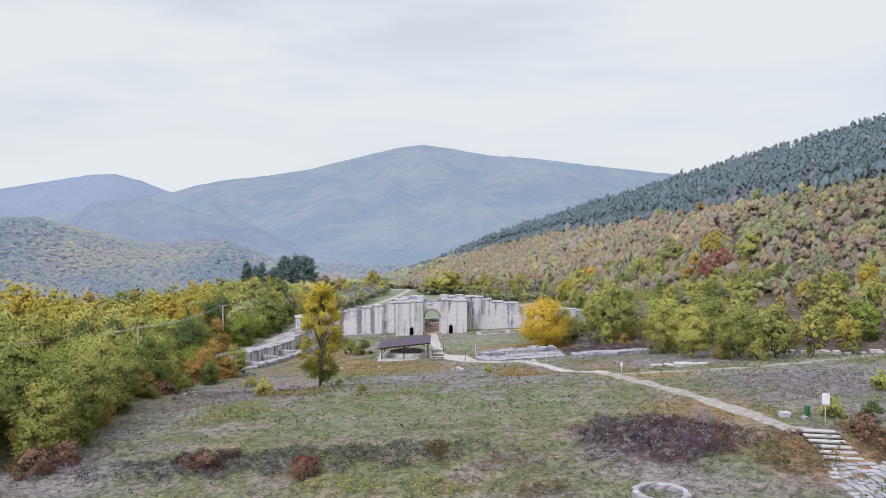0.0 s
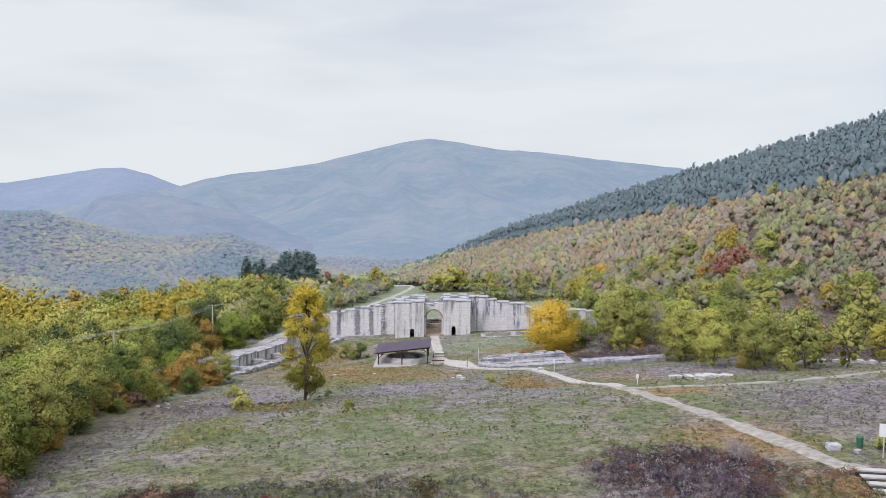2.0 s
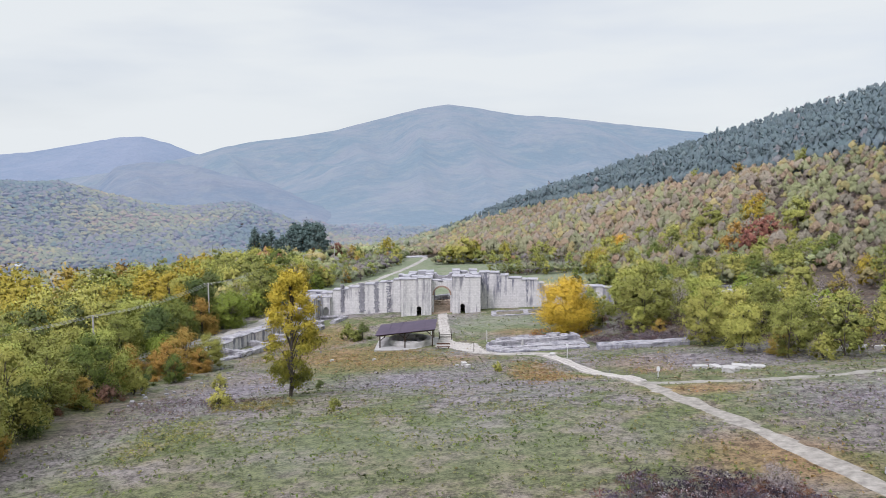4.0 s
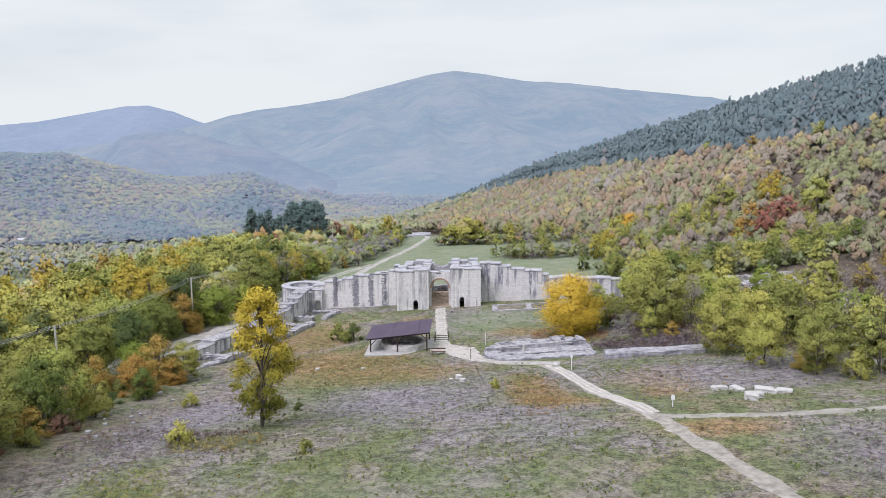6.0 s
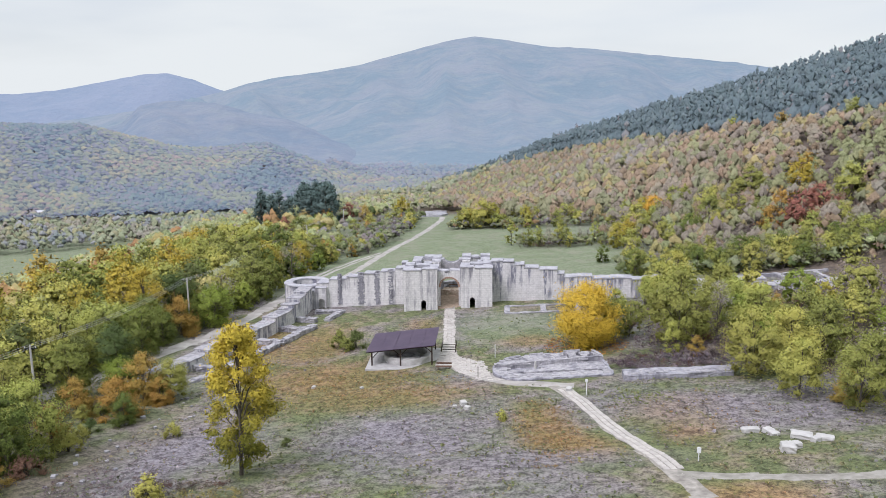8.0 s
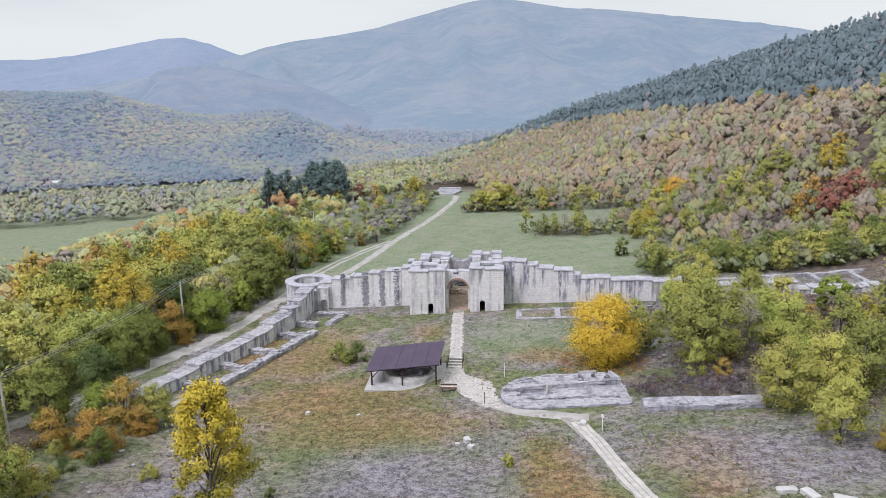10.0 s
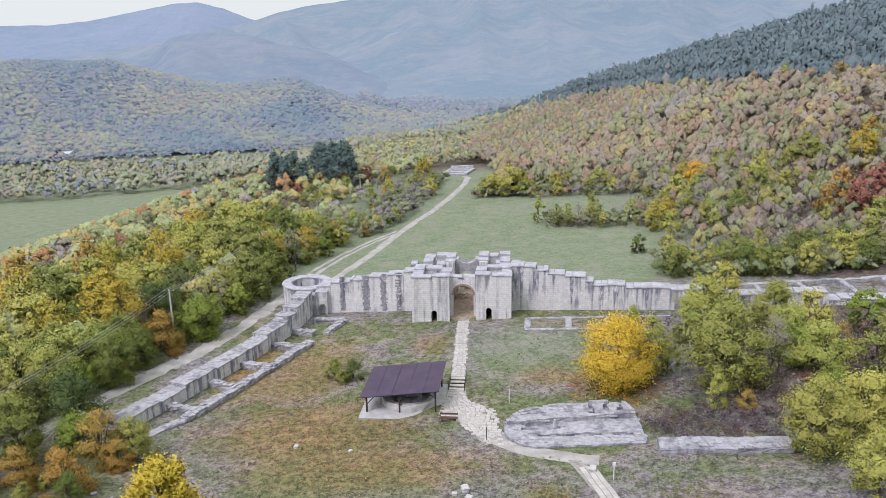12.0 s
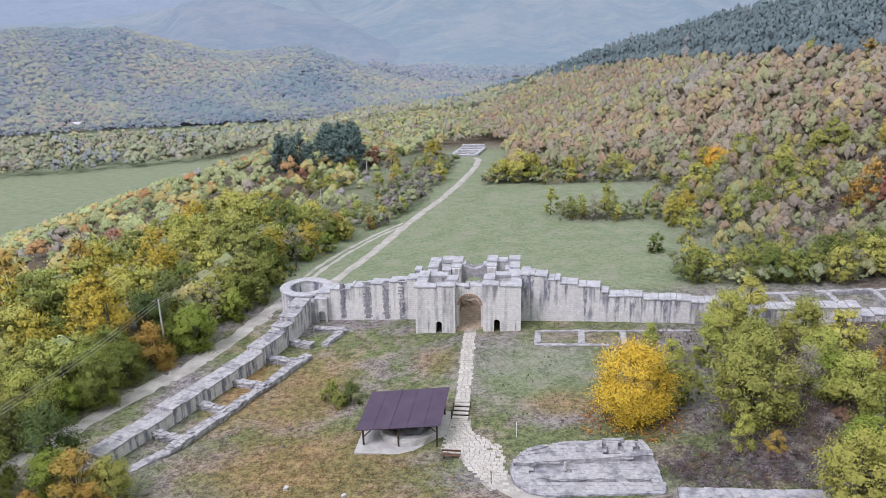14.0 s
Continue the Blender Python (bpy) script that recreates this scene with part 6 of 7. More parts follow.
# row behind the east wall and over the field's edge
HEDGE = lambda y: np.interp(y, [15, 20, 57, 64, 66, 78, 82, 112, 116, 180], [58, 37, 41, 41, 15, 18, 40, 40, 0, -6])
scatter(62, lambda x, y: x > HEDGE(y), [("olive2", 2), ("lime2", 2), ("lime1", 3), ("grey1", 2), ("green1", 4), ("olive1", 2), ("shrub1", 2)], 0.55, 0.85, 2.4, 9, (36, 15.5, 92, 27), "east hedge trees")
scatter(75, lambda x, y: x > HEDGE(y), [("lime2", 3), ("olive2", 2), ("olive1", 2), ("grey1", 4), ("lime1", 2), ("yellow1", 1), ("orange1", 1), ("shrub1", 3)],
        0.5, 0.9, 4.4, 10, (0, 34, 95, 135), "hillside trees")
scatter(46, lambda x, y: x > 26 and not (x < 40 and y < -52) and not (x < 40 and -49.5 < y < -44.5), [("shrub3", 6), ("shrub5", 1), ("shrub1", 1)], 0.7, 1.4, 2.0, 11, (26, -50, 90, 0), "brambles")
scatter(24, lambda x, y: x > 66, [("shrub3", 3), ("olive1", 2), ("lime1", 2), ("orange1", 1)], 0.7, 1.1, 4.0, 12, (66, -110, 120, -62), "east slope bushes")


# ---- woods on the slopes, too many to count ----
OCTA = (np.array([(1, 0, 0), (-1, 0, 0), (0, 1, 0), (0, -1, 0), (0, 0, 1), (0, 0, -1)], float),
        np.array([(0, 2, 4), (2, 1, 4), (1, 3, 4), (3, 0, 4), (2, 0, 5), (1, 2, 5), (3, 1, 5), (0, 3, 5)]))


def woods(name, label, points, heights, tints, material, per, leaf, seed, slim=1.0, up=0.0, flick=0.18, lobes=0, pine=False, soft=0.0, core=(0.6, 0.8), ragged=0.4):
    """Crowns over many points, one hue to a crown: soft leafy lobes darkened as inner shade with loose leaves round
    them, or loose leaves alone.
    """
    rng = np.random.default_rng(seed)
    n = len(points)
    base = np.repeat(points, per, 0)
    h = np.repeat(heights, per)
    d = rng.normal(size=(n * per, 3))
    d /= np.linalg.norm(d, axis=1, keepdims=True)
    d[:, 2] = np.abs(d[:, 2]) * 1.0 - 0.25
    stretch = rng.uniform(0.75, 1.25, (n, 3)) * np.array([slim, slim, 1.0])
    crown = d
    if lobes:
        mid = rng.normal(size=(n, lobes, 3))
        mid /= np.linalg.norm(mid, axis=2, keepdims=True)
        mid[:, :, 2] = np.abs(mid[:, :, 2]) * 1.15 - 0.45
        mid[:, 0] = (0, 0, 0.75)
        mid *= 0.6
        grow = rng.uniform(0.32, 0.6, (n, lobes))
        if pine:
            mid = np.zeros((n, lobes, 3)) + np.linspace(-1.05, 0.8, lobes)[None, :, None] * np.array([0, 0, 1.0])
            grow = np.linspace(0.8, 0.28, lobes)[None, :] * rng.uniform(0.85, 1.15, (n, lobes))
        pick = rng.integers(0, lobes, n * per)
        who = np.repeat(np.arange(n), per)
        crown = mid[who, pick] + d * grow[who, pick][:, None]
    pos = base + crown * (h * 0.42)[:, None] * rng.uniform(0.72, 1.12, (n * per, 1)) * np.repeat(stretch, per, 0)
    pos[:, 2] += h * 0.55
    nor = d + rng.normal(size=(n * per, 3)) * 0.28 + np.array([0, 0, up])
    nor /= np.linalg.norm(nor, axis=1, keepdims=True)
    q = leaves_at(pos, leaf * h * rng.uniform(0.7, 1.3, n * per), nor, rng)
    lit = d + nor * 0.3 + np.array([0, 0, 0.15 + up])
    if lobes:
        lit = lit * 0.4 + crown * 0.8 + rng.normal(size=crown.shape) * 0.12 + np.array([0, 0, 0.35])
    # soft tilts normals up and sunward, paling far crowns as haze would
    lit = lit + np.array([-0.3, -0.35, 1.0]) * soft
    lit /= np.linalg.norm(lit, axis=1, keepdims=True)
    lit = np.repeat(lit[:, None, :], 3, 1)
    col = np.repeat(tints, per, 0) * rng.uniform(0.96 - flick, 0.96 + flick, (n * per, 1))
    if lobes:
        vs, tri = OCTA
        m = len(vs)
        v = vs[None, None] * (grow[:, :, None] * rng.uniform(0.95 - ragged, 0.95, (n, lobes, m)))[..., None] + mid[:, :, None, :]
        out = vs[None, None] * 0.5 + mid[:, :, None, :] * 1.2 + np.array([0, 0, 0.35]) + np.array([-0.3, -0.35, 1.0]) * soft
        out = out / np.linalg.norm(out, axis=3, keepdims=True)
        v = points[:, None, None, :] + v * heights[:, None, None, None] * 0.42 * stretch[:, None, None, :] + np.array([0, 0, 0.55]) * heights[:, None, None, None]
        q = np.concatenate([v[:, :, tri].reshape(-1, 3, 3), q])
        lit = np.concatenate([out[:, :, tri].reshape(-1, 3, 3), lit])
        # core darkens the lobes: shade within the crown, put into the tint
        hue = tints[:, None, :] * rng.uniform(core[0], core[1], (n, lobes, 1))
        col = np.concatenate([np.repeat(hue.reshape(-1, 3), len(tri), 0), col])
    me = face_mesh(name, q, material, lit)
    col = np.repeat(np.concatenate([col, np.ones((len(col), 1))], 1), 3, 0)
    me.color_attributes.new("tint", "FLOAT_COLOR", "POINT").data.foreach_set("color", col.astype(np.float32).ravel())
    return tagged(new(name, me), label, "woods", kind="stuff")


def palette(rng, n, colours, weights, where=None, span=60.0, vary=0.2, blend=0.0, stands=0.45):
    """A colour for each crown; with where, like colours gather in stands about span metres wide."""
    u = rng.random(n)
    if where is not None:
        x, y = where[:, 0] / span, where[:, 1] / span
        drift = np.sin(2.1 * x + 1.3 * np.sin(1.7 * y)) * np.sin(1.9 * y + 0.8 * np.sin(2.3 * x) + 1.0)
        u = np.clip((1 - stands) * u + stands * (0.5 + 0.5 * drift), 0, 0.9999)
    edges = np.cumsum(weights) / sum(weights)
    c = np.array(colours)[np.minimum(np.searchsorted(edges, u), len(colours) - 1)]
    c = c * (1 - blend) + np.mean(c, 0) * blend
    return c * rng.uniform(1 - vary, 1 + vary, (n, 1)) * rng.uniform(1 - vary / 4, 1 + vary / 4, (n, 3))


def spread(rng, n, x0, x1, y0, y1, keep):
    x, y = rng.uniform(x0, x1, n), rng.uniform(y0, y1, n)
    k = keep(x, y)
    x, y = x[k], y[k]
    return np.stack([x, y, land(x, y)], 1)


wr = np.random.default_rng(21)
# slope and pine tints are greyed and blued: haze put into the base colours
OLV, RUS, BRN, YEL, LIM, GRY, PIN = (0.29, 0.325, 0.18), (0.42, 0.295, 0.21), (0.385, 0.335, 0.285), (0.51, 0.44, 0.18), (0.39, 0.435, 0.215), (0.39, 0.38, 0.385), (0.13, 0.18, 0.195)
crest_of = lambda x, y: (608 - 1.5 * x - y) / 1.8
hedge_np = lambda y: np.interp(y, [15, 20, 57, 64, 66, 78, 82, 112, 116, 180, 240, 300], [62, 41, 45, 45, 22, 24, 44, 44, 4, -2, 2, -25])
free = lambda x, y, r: np.min([(x - a) ** 2 + (y - b) ** 2 for a, b in TAKEN], 0) > r * r
PINE_EDGE = ([30, 71, 113, 133, 200, 400], [2, 25, 85, 125, 160, 220])
in_view = lambda x, y: np.abs(np.degrees(np.arctan2(x - 8, y + 150)) + 2) < 38
pts = spread(wr, 13000, -30, 400, 130, 540, lambda x, y: (crest_of(x, y) > np.interp(x, *PINE_EDGE)) & (x > hedge_np(y)) & in_view(x, y))
woods("woods_slope", "autumn woods of russet, olive and grey trees on the hillside, tinted for haze", pts, wr.uniform(4.6, 10.0, len(pts)), palette(wr, len(pts), [OLV, RUS, BRN, YEL, LIM, GRY], [6, 4, 4, 1.5, 4, 4], pts, 85, vary=0.11, blend=0.35, stands=0.5) * 0.93, WOODS, 110, 0.042, 31, slim=0.85, flick=0.08, lobes=6, soft=0.5, core=(0.74, 0.9), ragged=0.3)
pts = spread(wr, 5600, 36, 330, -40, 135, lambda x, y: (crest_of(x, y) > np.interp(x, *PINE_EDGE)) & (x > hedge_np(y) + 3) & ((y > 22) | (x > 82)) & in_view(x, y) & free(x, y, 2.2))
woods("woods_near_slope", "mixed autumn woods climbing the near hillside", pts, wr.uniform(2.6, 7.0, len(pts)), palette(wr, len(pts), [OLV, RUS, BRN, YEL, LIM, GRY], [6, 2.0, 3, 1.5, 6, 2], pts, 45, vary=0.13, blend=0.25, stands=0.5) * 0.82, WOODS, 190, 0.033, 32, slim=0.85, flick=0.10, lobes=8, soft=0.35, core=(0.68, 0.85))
pts = spread(wr, 7000, 14, 150, -75, 135, lambda x, y: (x > np.interp(y, [-75, -58, -45, -36, -8, 15, 20, 57, 64, 66, 78, 82], [66, 52, 42, 30, 26, 26, 38, 44, 44, 16, 18, 42])) & ((y < -3) | (y > 18)))
# brown-mauve brush, darkened so its tint also holds the shade under trees
woods("undergrowth", "grey-mauve brush and dead stems under the trees", pts, wr.uniform(0.6, 2.0, len(pts)), palette(wr, len(pts), [(0.21, 0.175, 0.18), (0.115, 0.085, 0.09), (0.16, 0.105, 0.085), OLV], [3, 5, 3, 1], pts, 14), WOODS, 18, 0.09, 38)
pts = spread(wr, 44000, -40, 460, -20, 680, lambda x, y: (crest_of(x, y) < np.interp(x, *PINE_EDGE) + 10) & (crest_of(x, y) > -25) & in_view(x, y))
woods("woods_pine_hill", "dark blue-green pine forest on the hill's crest, blued for haze", pts, wr.uniform(6.8, 9.2, len(pts)) * np.interp(pts[:, 0], [0, 60, 170, 270], [1.2, 1.9, 1.6, 1.05]), 1.12 * palette(wr, len(pts), [PIN, (0.15, 0.20, 0.21), (0.22, 0.22, 0.23)], [8, 6, 0.3], vary=0.07), WOODS, 18, 0.05, 33, slim=0.72, flick=0.04, lobes=3, pine=True, soft=0.5, core=(0.85, 0.97), ragged=0.2)
FIELD_NEAR = ([-130, 100, 180, 230, 255, 310, 400, 490], [-330, -300, -240, -208, -198, -192, -200, -205])
pts = spread(wr, 4800, -200, 60, 185, 640, lambda x, y: (x < np.interp(y, [185, 240, 300, 500, 640], [-42, -32, 10, 60, 60])) & (x > np.interp(y, *FIELD_NEAR)) & ~((x > -26) & (x < -8) & (y < 238)) & free(x, y, 3))
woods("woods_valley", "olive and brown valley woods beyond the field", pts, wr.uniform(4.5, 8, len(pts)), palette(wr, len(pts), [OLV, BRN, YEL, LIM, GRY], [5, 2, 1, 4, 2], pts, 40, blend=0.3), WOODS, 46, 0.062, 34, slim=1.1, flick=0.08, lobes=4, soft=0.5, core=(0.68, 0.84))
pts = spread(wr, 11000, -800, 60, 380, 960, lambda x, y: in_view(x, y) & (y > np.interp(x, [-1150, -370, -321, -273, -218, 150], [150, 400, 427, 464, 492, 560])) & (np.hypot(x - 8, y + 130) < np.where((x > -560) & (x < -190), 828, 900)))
# greyer, bluer greens carry the haze in the colour, without a glow
woods("woods_far_belt", "belts of valley trees and hedges, tinted for haze", pts, wr.uniform(6.5, 13.5, len(pts)), 1.08 * palette(wr, len(pts), [(0.27, 0.31, 0.20), (0.33, 0.31, 0.26), (0.38, 0.36, 0.21), (0.31, 0.35, 0.22), (0.29, 0.31, 0.34), (0.18, 0.23, 0.24)], [5, 3, 2, 4, 3, 2], pts, 70, vary=0.12, blend=0.2, stands=0.55), WOODS, 24, 0.06, 35, slim=1.05, flick=0.06, lobes=4, soft=0.45, core=(0.78, 0.92), ragged=0.25)
on_hill = lambda x, y: (np.hypot(x - 8, y + 130) < 1285) & in_view(x, y) & (np.hypot(x + 477, y - 672) > 14) & (np.hypot(x - 8, y + 130) > np.where((x > -560) & (x < -190), 898, 880))
pts = np.concatenate([spread(wr, 46000, -760, 200, 560, 1330, on_hill), spread(wr, 14000, -700, -330, 700, 1300, on_hill)])
woods("woods_far_hill", "wooded hill in autumn colours with a painted haze glow", pts, wr.uniform(8, 15, len(pts)) * np.interp(np.hypot(pts[:, 0] - 8, pts[:, 1] + 130), [885, 935], [0.35, 1.0]), palette(wr, len(pts), [(0.045, 0.085, 0.09), (0.07, 0.115, 0.085), (0.12, 0.105, 0.11), (0.15, 0.16, 0.06), (0.24, 0.20, 0.06), (0.21, 0.125, 0.075)], [4, 4, 3, 5, 2, 3], pts, 105, vary=0.10, blend=0.3, stands=0.6), HAZYWOODS, 4, 0.10, 36, slim=1.6, flick=0.05, lobes=2, soft=0.6, core=(0.85, 1.0), ragged=0.2)
pts = spread(wr, 5200, -420, 260, 1000, 1900, lambda x, y: (np.hypot(x - 8, y + 130) > 1310) & in_view(x, y) & (x > -0.2 * (y + 130)))
woods("woods_far_gap", "woods at the foot of the mountain with a painted haze glow", pts, wr.uniform(8, 15, len(pts)), palette(wr, len(pts), [(0.06, 0.10, 0.09), (0.13, 0.15, 0.08), (0.14, 0.125, 0.12), (0.20, 0.14, 0.09)], [4, 4, 3, 3], pts, 130, vary=0.12, blend=0.4), HAZYWOODS, 5, 0.12, 42, slim=1.5, flick=0.05, lobes=3, soft=0.6, core=(0.85, 1.0), ragged=0.2)
pts = spread(wr, 5000, -330, -38, -130, 330, lambda x, y: (x < np.interp(y, *WEST_EDGE) - np.where(y < -40, 10, 3)) & (x > np.interp(y, *FIELD_NEAR)) & free(x, y, 2.6))
tall = np.interp(pts[:, 1], [-130, 30, 75, 200, 330], [10.0, 8.5, 6.2, 6.0, 6.0]) * wr.uniform(0.65, 1.1, len(pts))
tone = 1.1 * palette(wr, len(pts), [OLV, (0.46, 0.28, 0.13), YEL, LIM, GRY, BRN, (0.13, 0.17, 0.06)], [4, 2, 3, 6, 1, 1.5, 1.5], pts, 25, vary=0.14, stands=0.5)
near = pts[:, 0] > -125
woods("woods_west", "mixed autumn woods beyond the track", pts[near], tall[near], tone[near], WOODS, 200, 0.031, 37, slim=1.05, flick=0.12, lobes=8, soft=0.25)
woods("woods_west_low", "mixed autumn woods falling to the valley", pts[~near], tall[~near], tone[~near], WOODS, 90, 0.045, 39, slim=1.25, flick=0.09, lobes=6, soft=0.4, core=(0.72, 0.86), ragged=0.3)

# low growth along roads, field edges and behind the walls
def thicket(name, label, n, box, keep, colours, weights, lo, hi, per, leaf, seed):
    p = spread(wr, n, box[0], box[2], box[1], box[3], keep)
    return woods(name, label, p, wr.uniform(lo, hi, len(p)), palette(wr, len(p), colours, weights, p, 8, 0.25), WOODS, per, leaf * 0.8, seed, slim=1.15, flick=0.1, lobes=4)


LEAFY, BARE = (0.20, 0.25, 0.10), (0.27, 0.25, 0.24)
thicket("roadside_thicket", "grey-green brush along the far road", 950, (-40, 64, -15, 165), lambda x, y: (x < np.interp(y, [64, 70, 100, 160], [-28, -24.5, -20, -17])) & (x > np.interp(y, [64, 100, 160], [-36, -34, -32])), [BARE, OLV, LEAFY, BRN], [4, 4, 2, 1], 1.5, 4.0, 90, 0.05, 81)
thicket("field_thicket", "olive and grey bushes in the green field", 150, (15, 65, 46, 79), lambda x, y: (y > 66 + 2 * np.sin(x * 0.4)) & (x > 16), [BARE, OLV, LIM, LEAFY], [3, 4, 3, 3], 1.2, 3.4, 80, 0.05, 82)
thicket("field_edge_thicket", "russet and olive bushes at the field's edge", 420, (-6, 114, 52, 131), lambda x, y: y > 115 + 2 * np.sin(x * 0.3), [BARE, OLV, (0.36, 0.26, 0.13), LIM], [3, 4, 2, 3], 1.4, 3.6, 70, 0.05, 83)
thicket("wall_thicket", "green bushes behind the town wall", 330, (35, 15, 88, 30), lambda x, y: (x > np.interp(y, [15, 17, 20], [60, 44, 36])), [LEAFY, OLV, LIM, (0.12, 0.16, 0.06)], [4, 3, 2, 2], 1.4, 4.2, 90, 0.05, 84)
pts = spread(wr, 1500, 15, 30, -36, -21, lambda x, y: (np.hypot(x - 22.4, y + 28.6) < 6.5) & ~((y < -32.6) & (x < 23)))
woods("leaf_litter", "fallen orange leaves under the golden tree", pts, wr.uniform(0.12, 0.3, len(pts)), palette(wr, len(pts), [(0.42, 0.20, 0.05), (0.32, 0.13, 0.05), (0.50, 0.32, 0.06)], [2, 2, 1]), WOODS, 12, 0.3, 41, up=1.5)

house = thing("farmhouse", "small pale-roofed house among far trees", "house", Matrix.Translation(at(-479, 680)))
bm = bmesh.new()
bmesh.ops.create_cube(bm, size=1.0)
bmesh.ops.scale(bm, verts=bm.verts, vec=(11, 7, 5))
bmesh.ops.translate(bm, verts=bm.verts, vec=(0, 0, 2.4))
part("wall", bm, SIGNWHITE, house)
bm = bmesh.new()
ridge = [bm.verts.new(p) for p in ((-6, -4, 4.8), (6, -4, 4.8), (6, 4, 4.8), (-6, 4, 4.8), (-6, 0, 7.2), (6, 0, 7.2))]
for f in ((0, 1, 5, 4), (2, 3, 4, 5), (0, 4, 3), (1, 2, 5)):
    bm.faces.new([ridge[i] for i in f])
part("roof", bm, ROOFTILE, house)


# ---- weeds and low brush of the meadow ----
def clear(x, y):
    """Away from paths, slabs and ruins."""
    ok = np.abs(x - np.interp(y, [-122, -111, -99, -88, -72, -57, -49], [30.6, 28.3, 26, 24, 21.5, 18.5, 16])) > 1.4
    ok |= (y > -47) | (y < -123)
    ok &= (np.abs(y - np.interp(x, [23, 28, 34.5, 44, 56, 65], [-83, -84.2, -85.2, -84.6, -81, -76])) > 1.0) | (x < 23)
    ok &= ~((x > -11) & (x < 3.4) & (y > -38.5) & (y < -25.5))
    ok &= ~((x > 2) & (x < 25) & (y > -48.5) & (y < -32))
    ok &= ~((np.abs(x - 0.9) < 1.6) & (y > -28) & (y < 20))
    ok &= ~((x > -9) & (x < 9) & (y > -0.3) & (y < 17))
    ok &= x > np.interp(y, [-48, -36, -8, 2], [-33, -33, -24, -20])
    return ok


def tufted(x, y):
    """Weeds gather in clumps a few metres wide."""
    return 0.5 + 0.5 * np.sin(0.9 * x + 1.7 * np.sin(0.41 * y + 0.3 * x)) * np.sin(0.8 * y + 1.3 * np.sin(0.53 * x))


pts = spread(wr, 52000, -38, 60, -142, -2, lambda x, y: clear(x, y) & ((y < -30) | (wr.random(len(x)) < 0.4)) & (wr.random(len(x)) < 0.12 + 1.1 * tufted(x, y) ** 1.5))
lean_to = zones(pts[:, 0], pts[:, 1])
tone = palette(wr, len(pts), [(0.13, 0.155, 0.072), (0.10, 0.11, 0.065), (0.18, 0.205, 0.085), (0.25, 0.22, 0.125), (0.22, 0.205, 0.225)], [5, 2, 5, 4, 4], pts, 9)
pick = wr.random(len(pts))[:, None]
tone = np.where(pick < lean_to[:, 1:2], palette(wr, len(pts), [(0.32, 0.19, 0.09), (0.36, 0.27, 0.12), (0.20, 0.13, 0.07), (0.22, 0.22, 0.08)], [2, 2, 1, 2]), tone)
tone = np.where((pick > 0.25) & (pick - 0.25 < lean_to[:, 2:3]), palette(wr, len(pts), [(0.36, 0.33, 0.335), (0.24, 0.21, 0.22), (0.17, 0.15, 0.14)], [2, 2, 1]), tone)
tone = tone * np.where(pts[:, 1:2] < -92, np.array([0.90, 1.02, 0.72]), 1.0)
woods("meadow_weeds", "tussocks of green, straw and russet meadow weeds", pts, wr.uniform(0.10, 0.30, len(pts)) * np.where(wr.random(len(pts)) < 0.05, 1.7, 1.0), tone, WOODS, 7, 0.30, 51, up=0.5)


def brush(name, label, n, cx, cy, rx, ry, colours, weights, lo, hi, per, leaf, seed, up=0.7):
    """Low tangled brush within an oval."""
    p = spread(wr, n, cx - rx, cx + rx, cy - ry, cy + ry, lambda x, y: np.hypot((x - cx) / rx, (y - cy) / ry) + 0.18 * np.sin(x * 1.3 + y) + 0.12 * np.sin(y * 2.1 - x * 0.7) < 0.95)
    return woods(name, label, p, wr.uniform(lo, hi, len(p)), palette(wr, len(p), colours, weights, p, 3.0, 0.3), WOODS, per, leaf, seed, up=up)


PURPLE, DARKRED, STEM, MOSS = (0.125, 0.10, 0.135), (0.15, 0.075, 0.06), (0.34, 0.30, 0.31), (0.09, 0.10, 0.05)
brush("bramble_patch", "dark purple and red-brown bramble patch in the meadow", 2300, 18.4, -120.8, 6.6, 6.4, [PURPLE, DARKRED, STEM, (0.045, 0.035, 0.05)], [5, 2, 0.8, 5], 0.35, 1.1, 34, 0.055, 61, up=0.0)
brush("bramble_patch", "russet bramble at the purple patch's edge", 520, 23.6, -121.5, 2.6, 4.6, [DARKRED, (0.20, 0.095, 0.05), STEM, MOSS], [4, 3, 1.2, 2], 0.3, 0.9, 34, 0.06, 72, up=0.1)
brush("dead_stems", "pale grey dead stems over the bramble", 90, 20.5, -122.2, 5.6, 3.4, [(0.42, 0.39, 0.40), (0.34, 0.30, 0.30)], [1, 1], 0.6, 1.3, 26, 0.035, 73, up=0.0)
brush("bank_brush", "dark grey-green brush along the low bank", 3200, -12, -121.2, 17, 3.6, [MOSS, (0.14, 0.135, 0.155), (0.05, 0.055, 0.04), (0.20, 0.19, 0.20), (0.10, 0.13, 0.05)], [5, 3, 4, 1, 3], 0.18, 0.6, 22, 0.085, 62, up=0.3)
brush("bramble_patch", "brown-red bramble under dry straw stems", 220, -18.5, -120.8, 2.5, 2.4, [(0.05, 0.03, 0.025), DARKRED, (0.34, 0.28, 0.19)], [5, 2, 0.8], 0.5, 1.1, 40, 0.06, 63, up=0.0)
brush("straw_tuft", "pale straw grass on the bank", 150, -18.6, -115.6, 2.4, 1.1, [(0.42, 0.37, 0.29), (0.36, 0.31, 0.22)], [1, 1], 0.25, 0.5, 26, 0.10, 74)
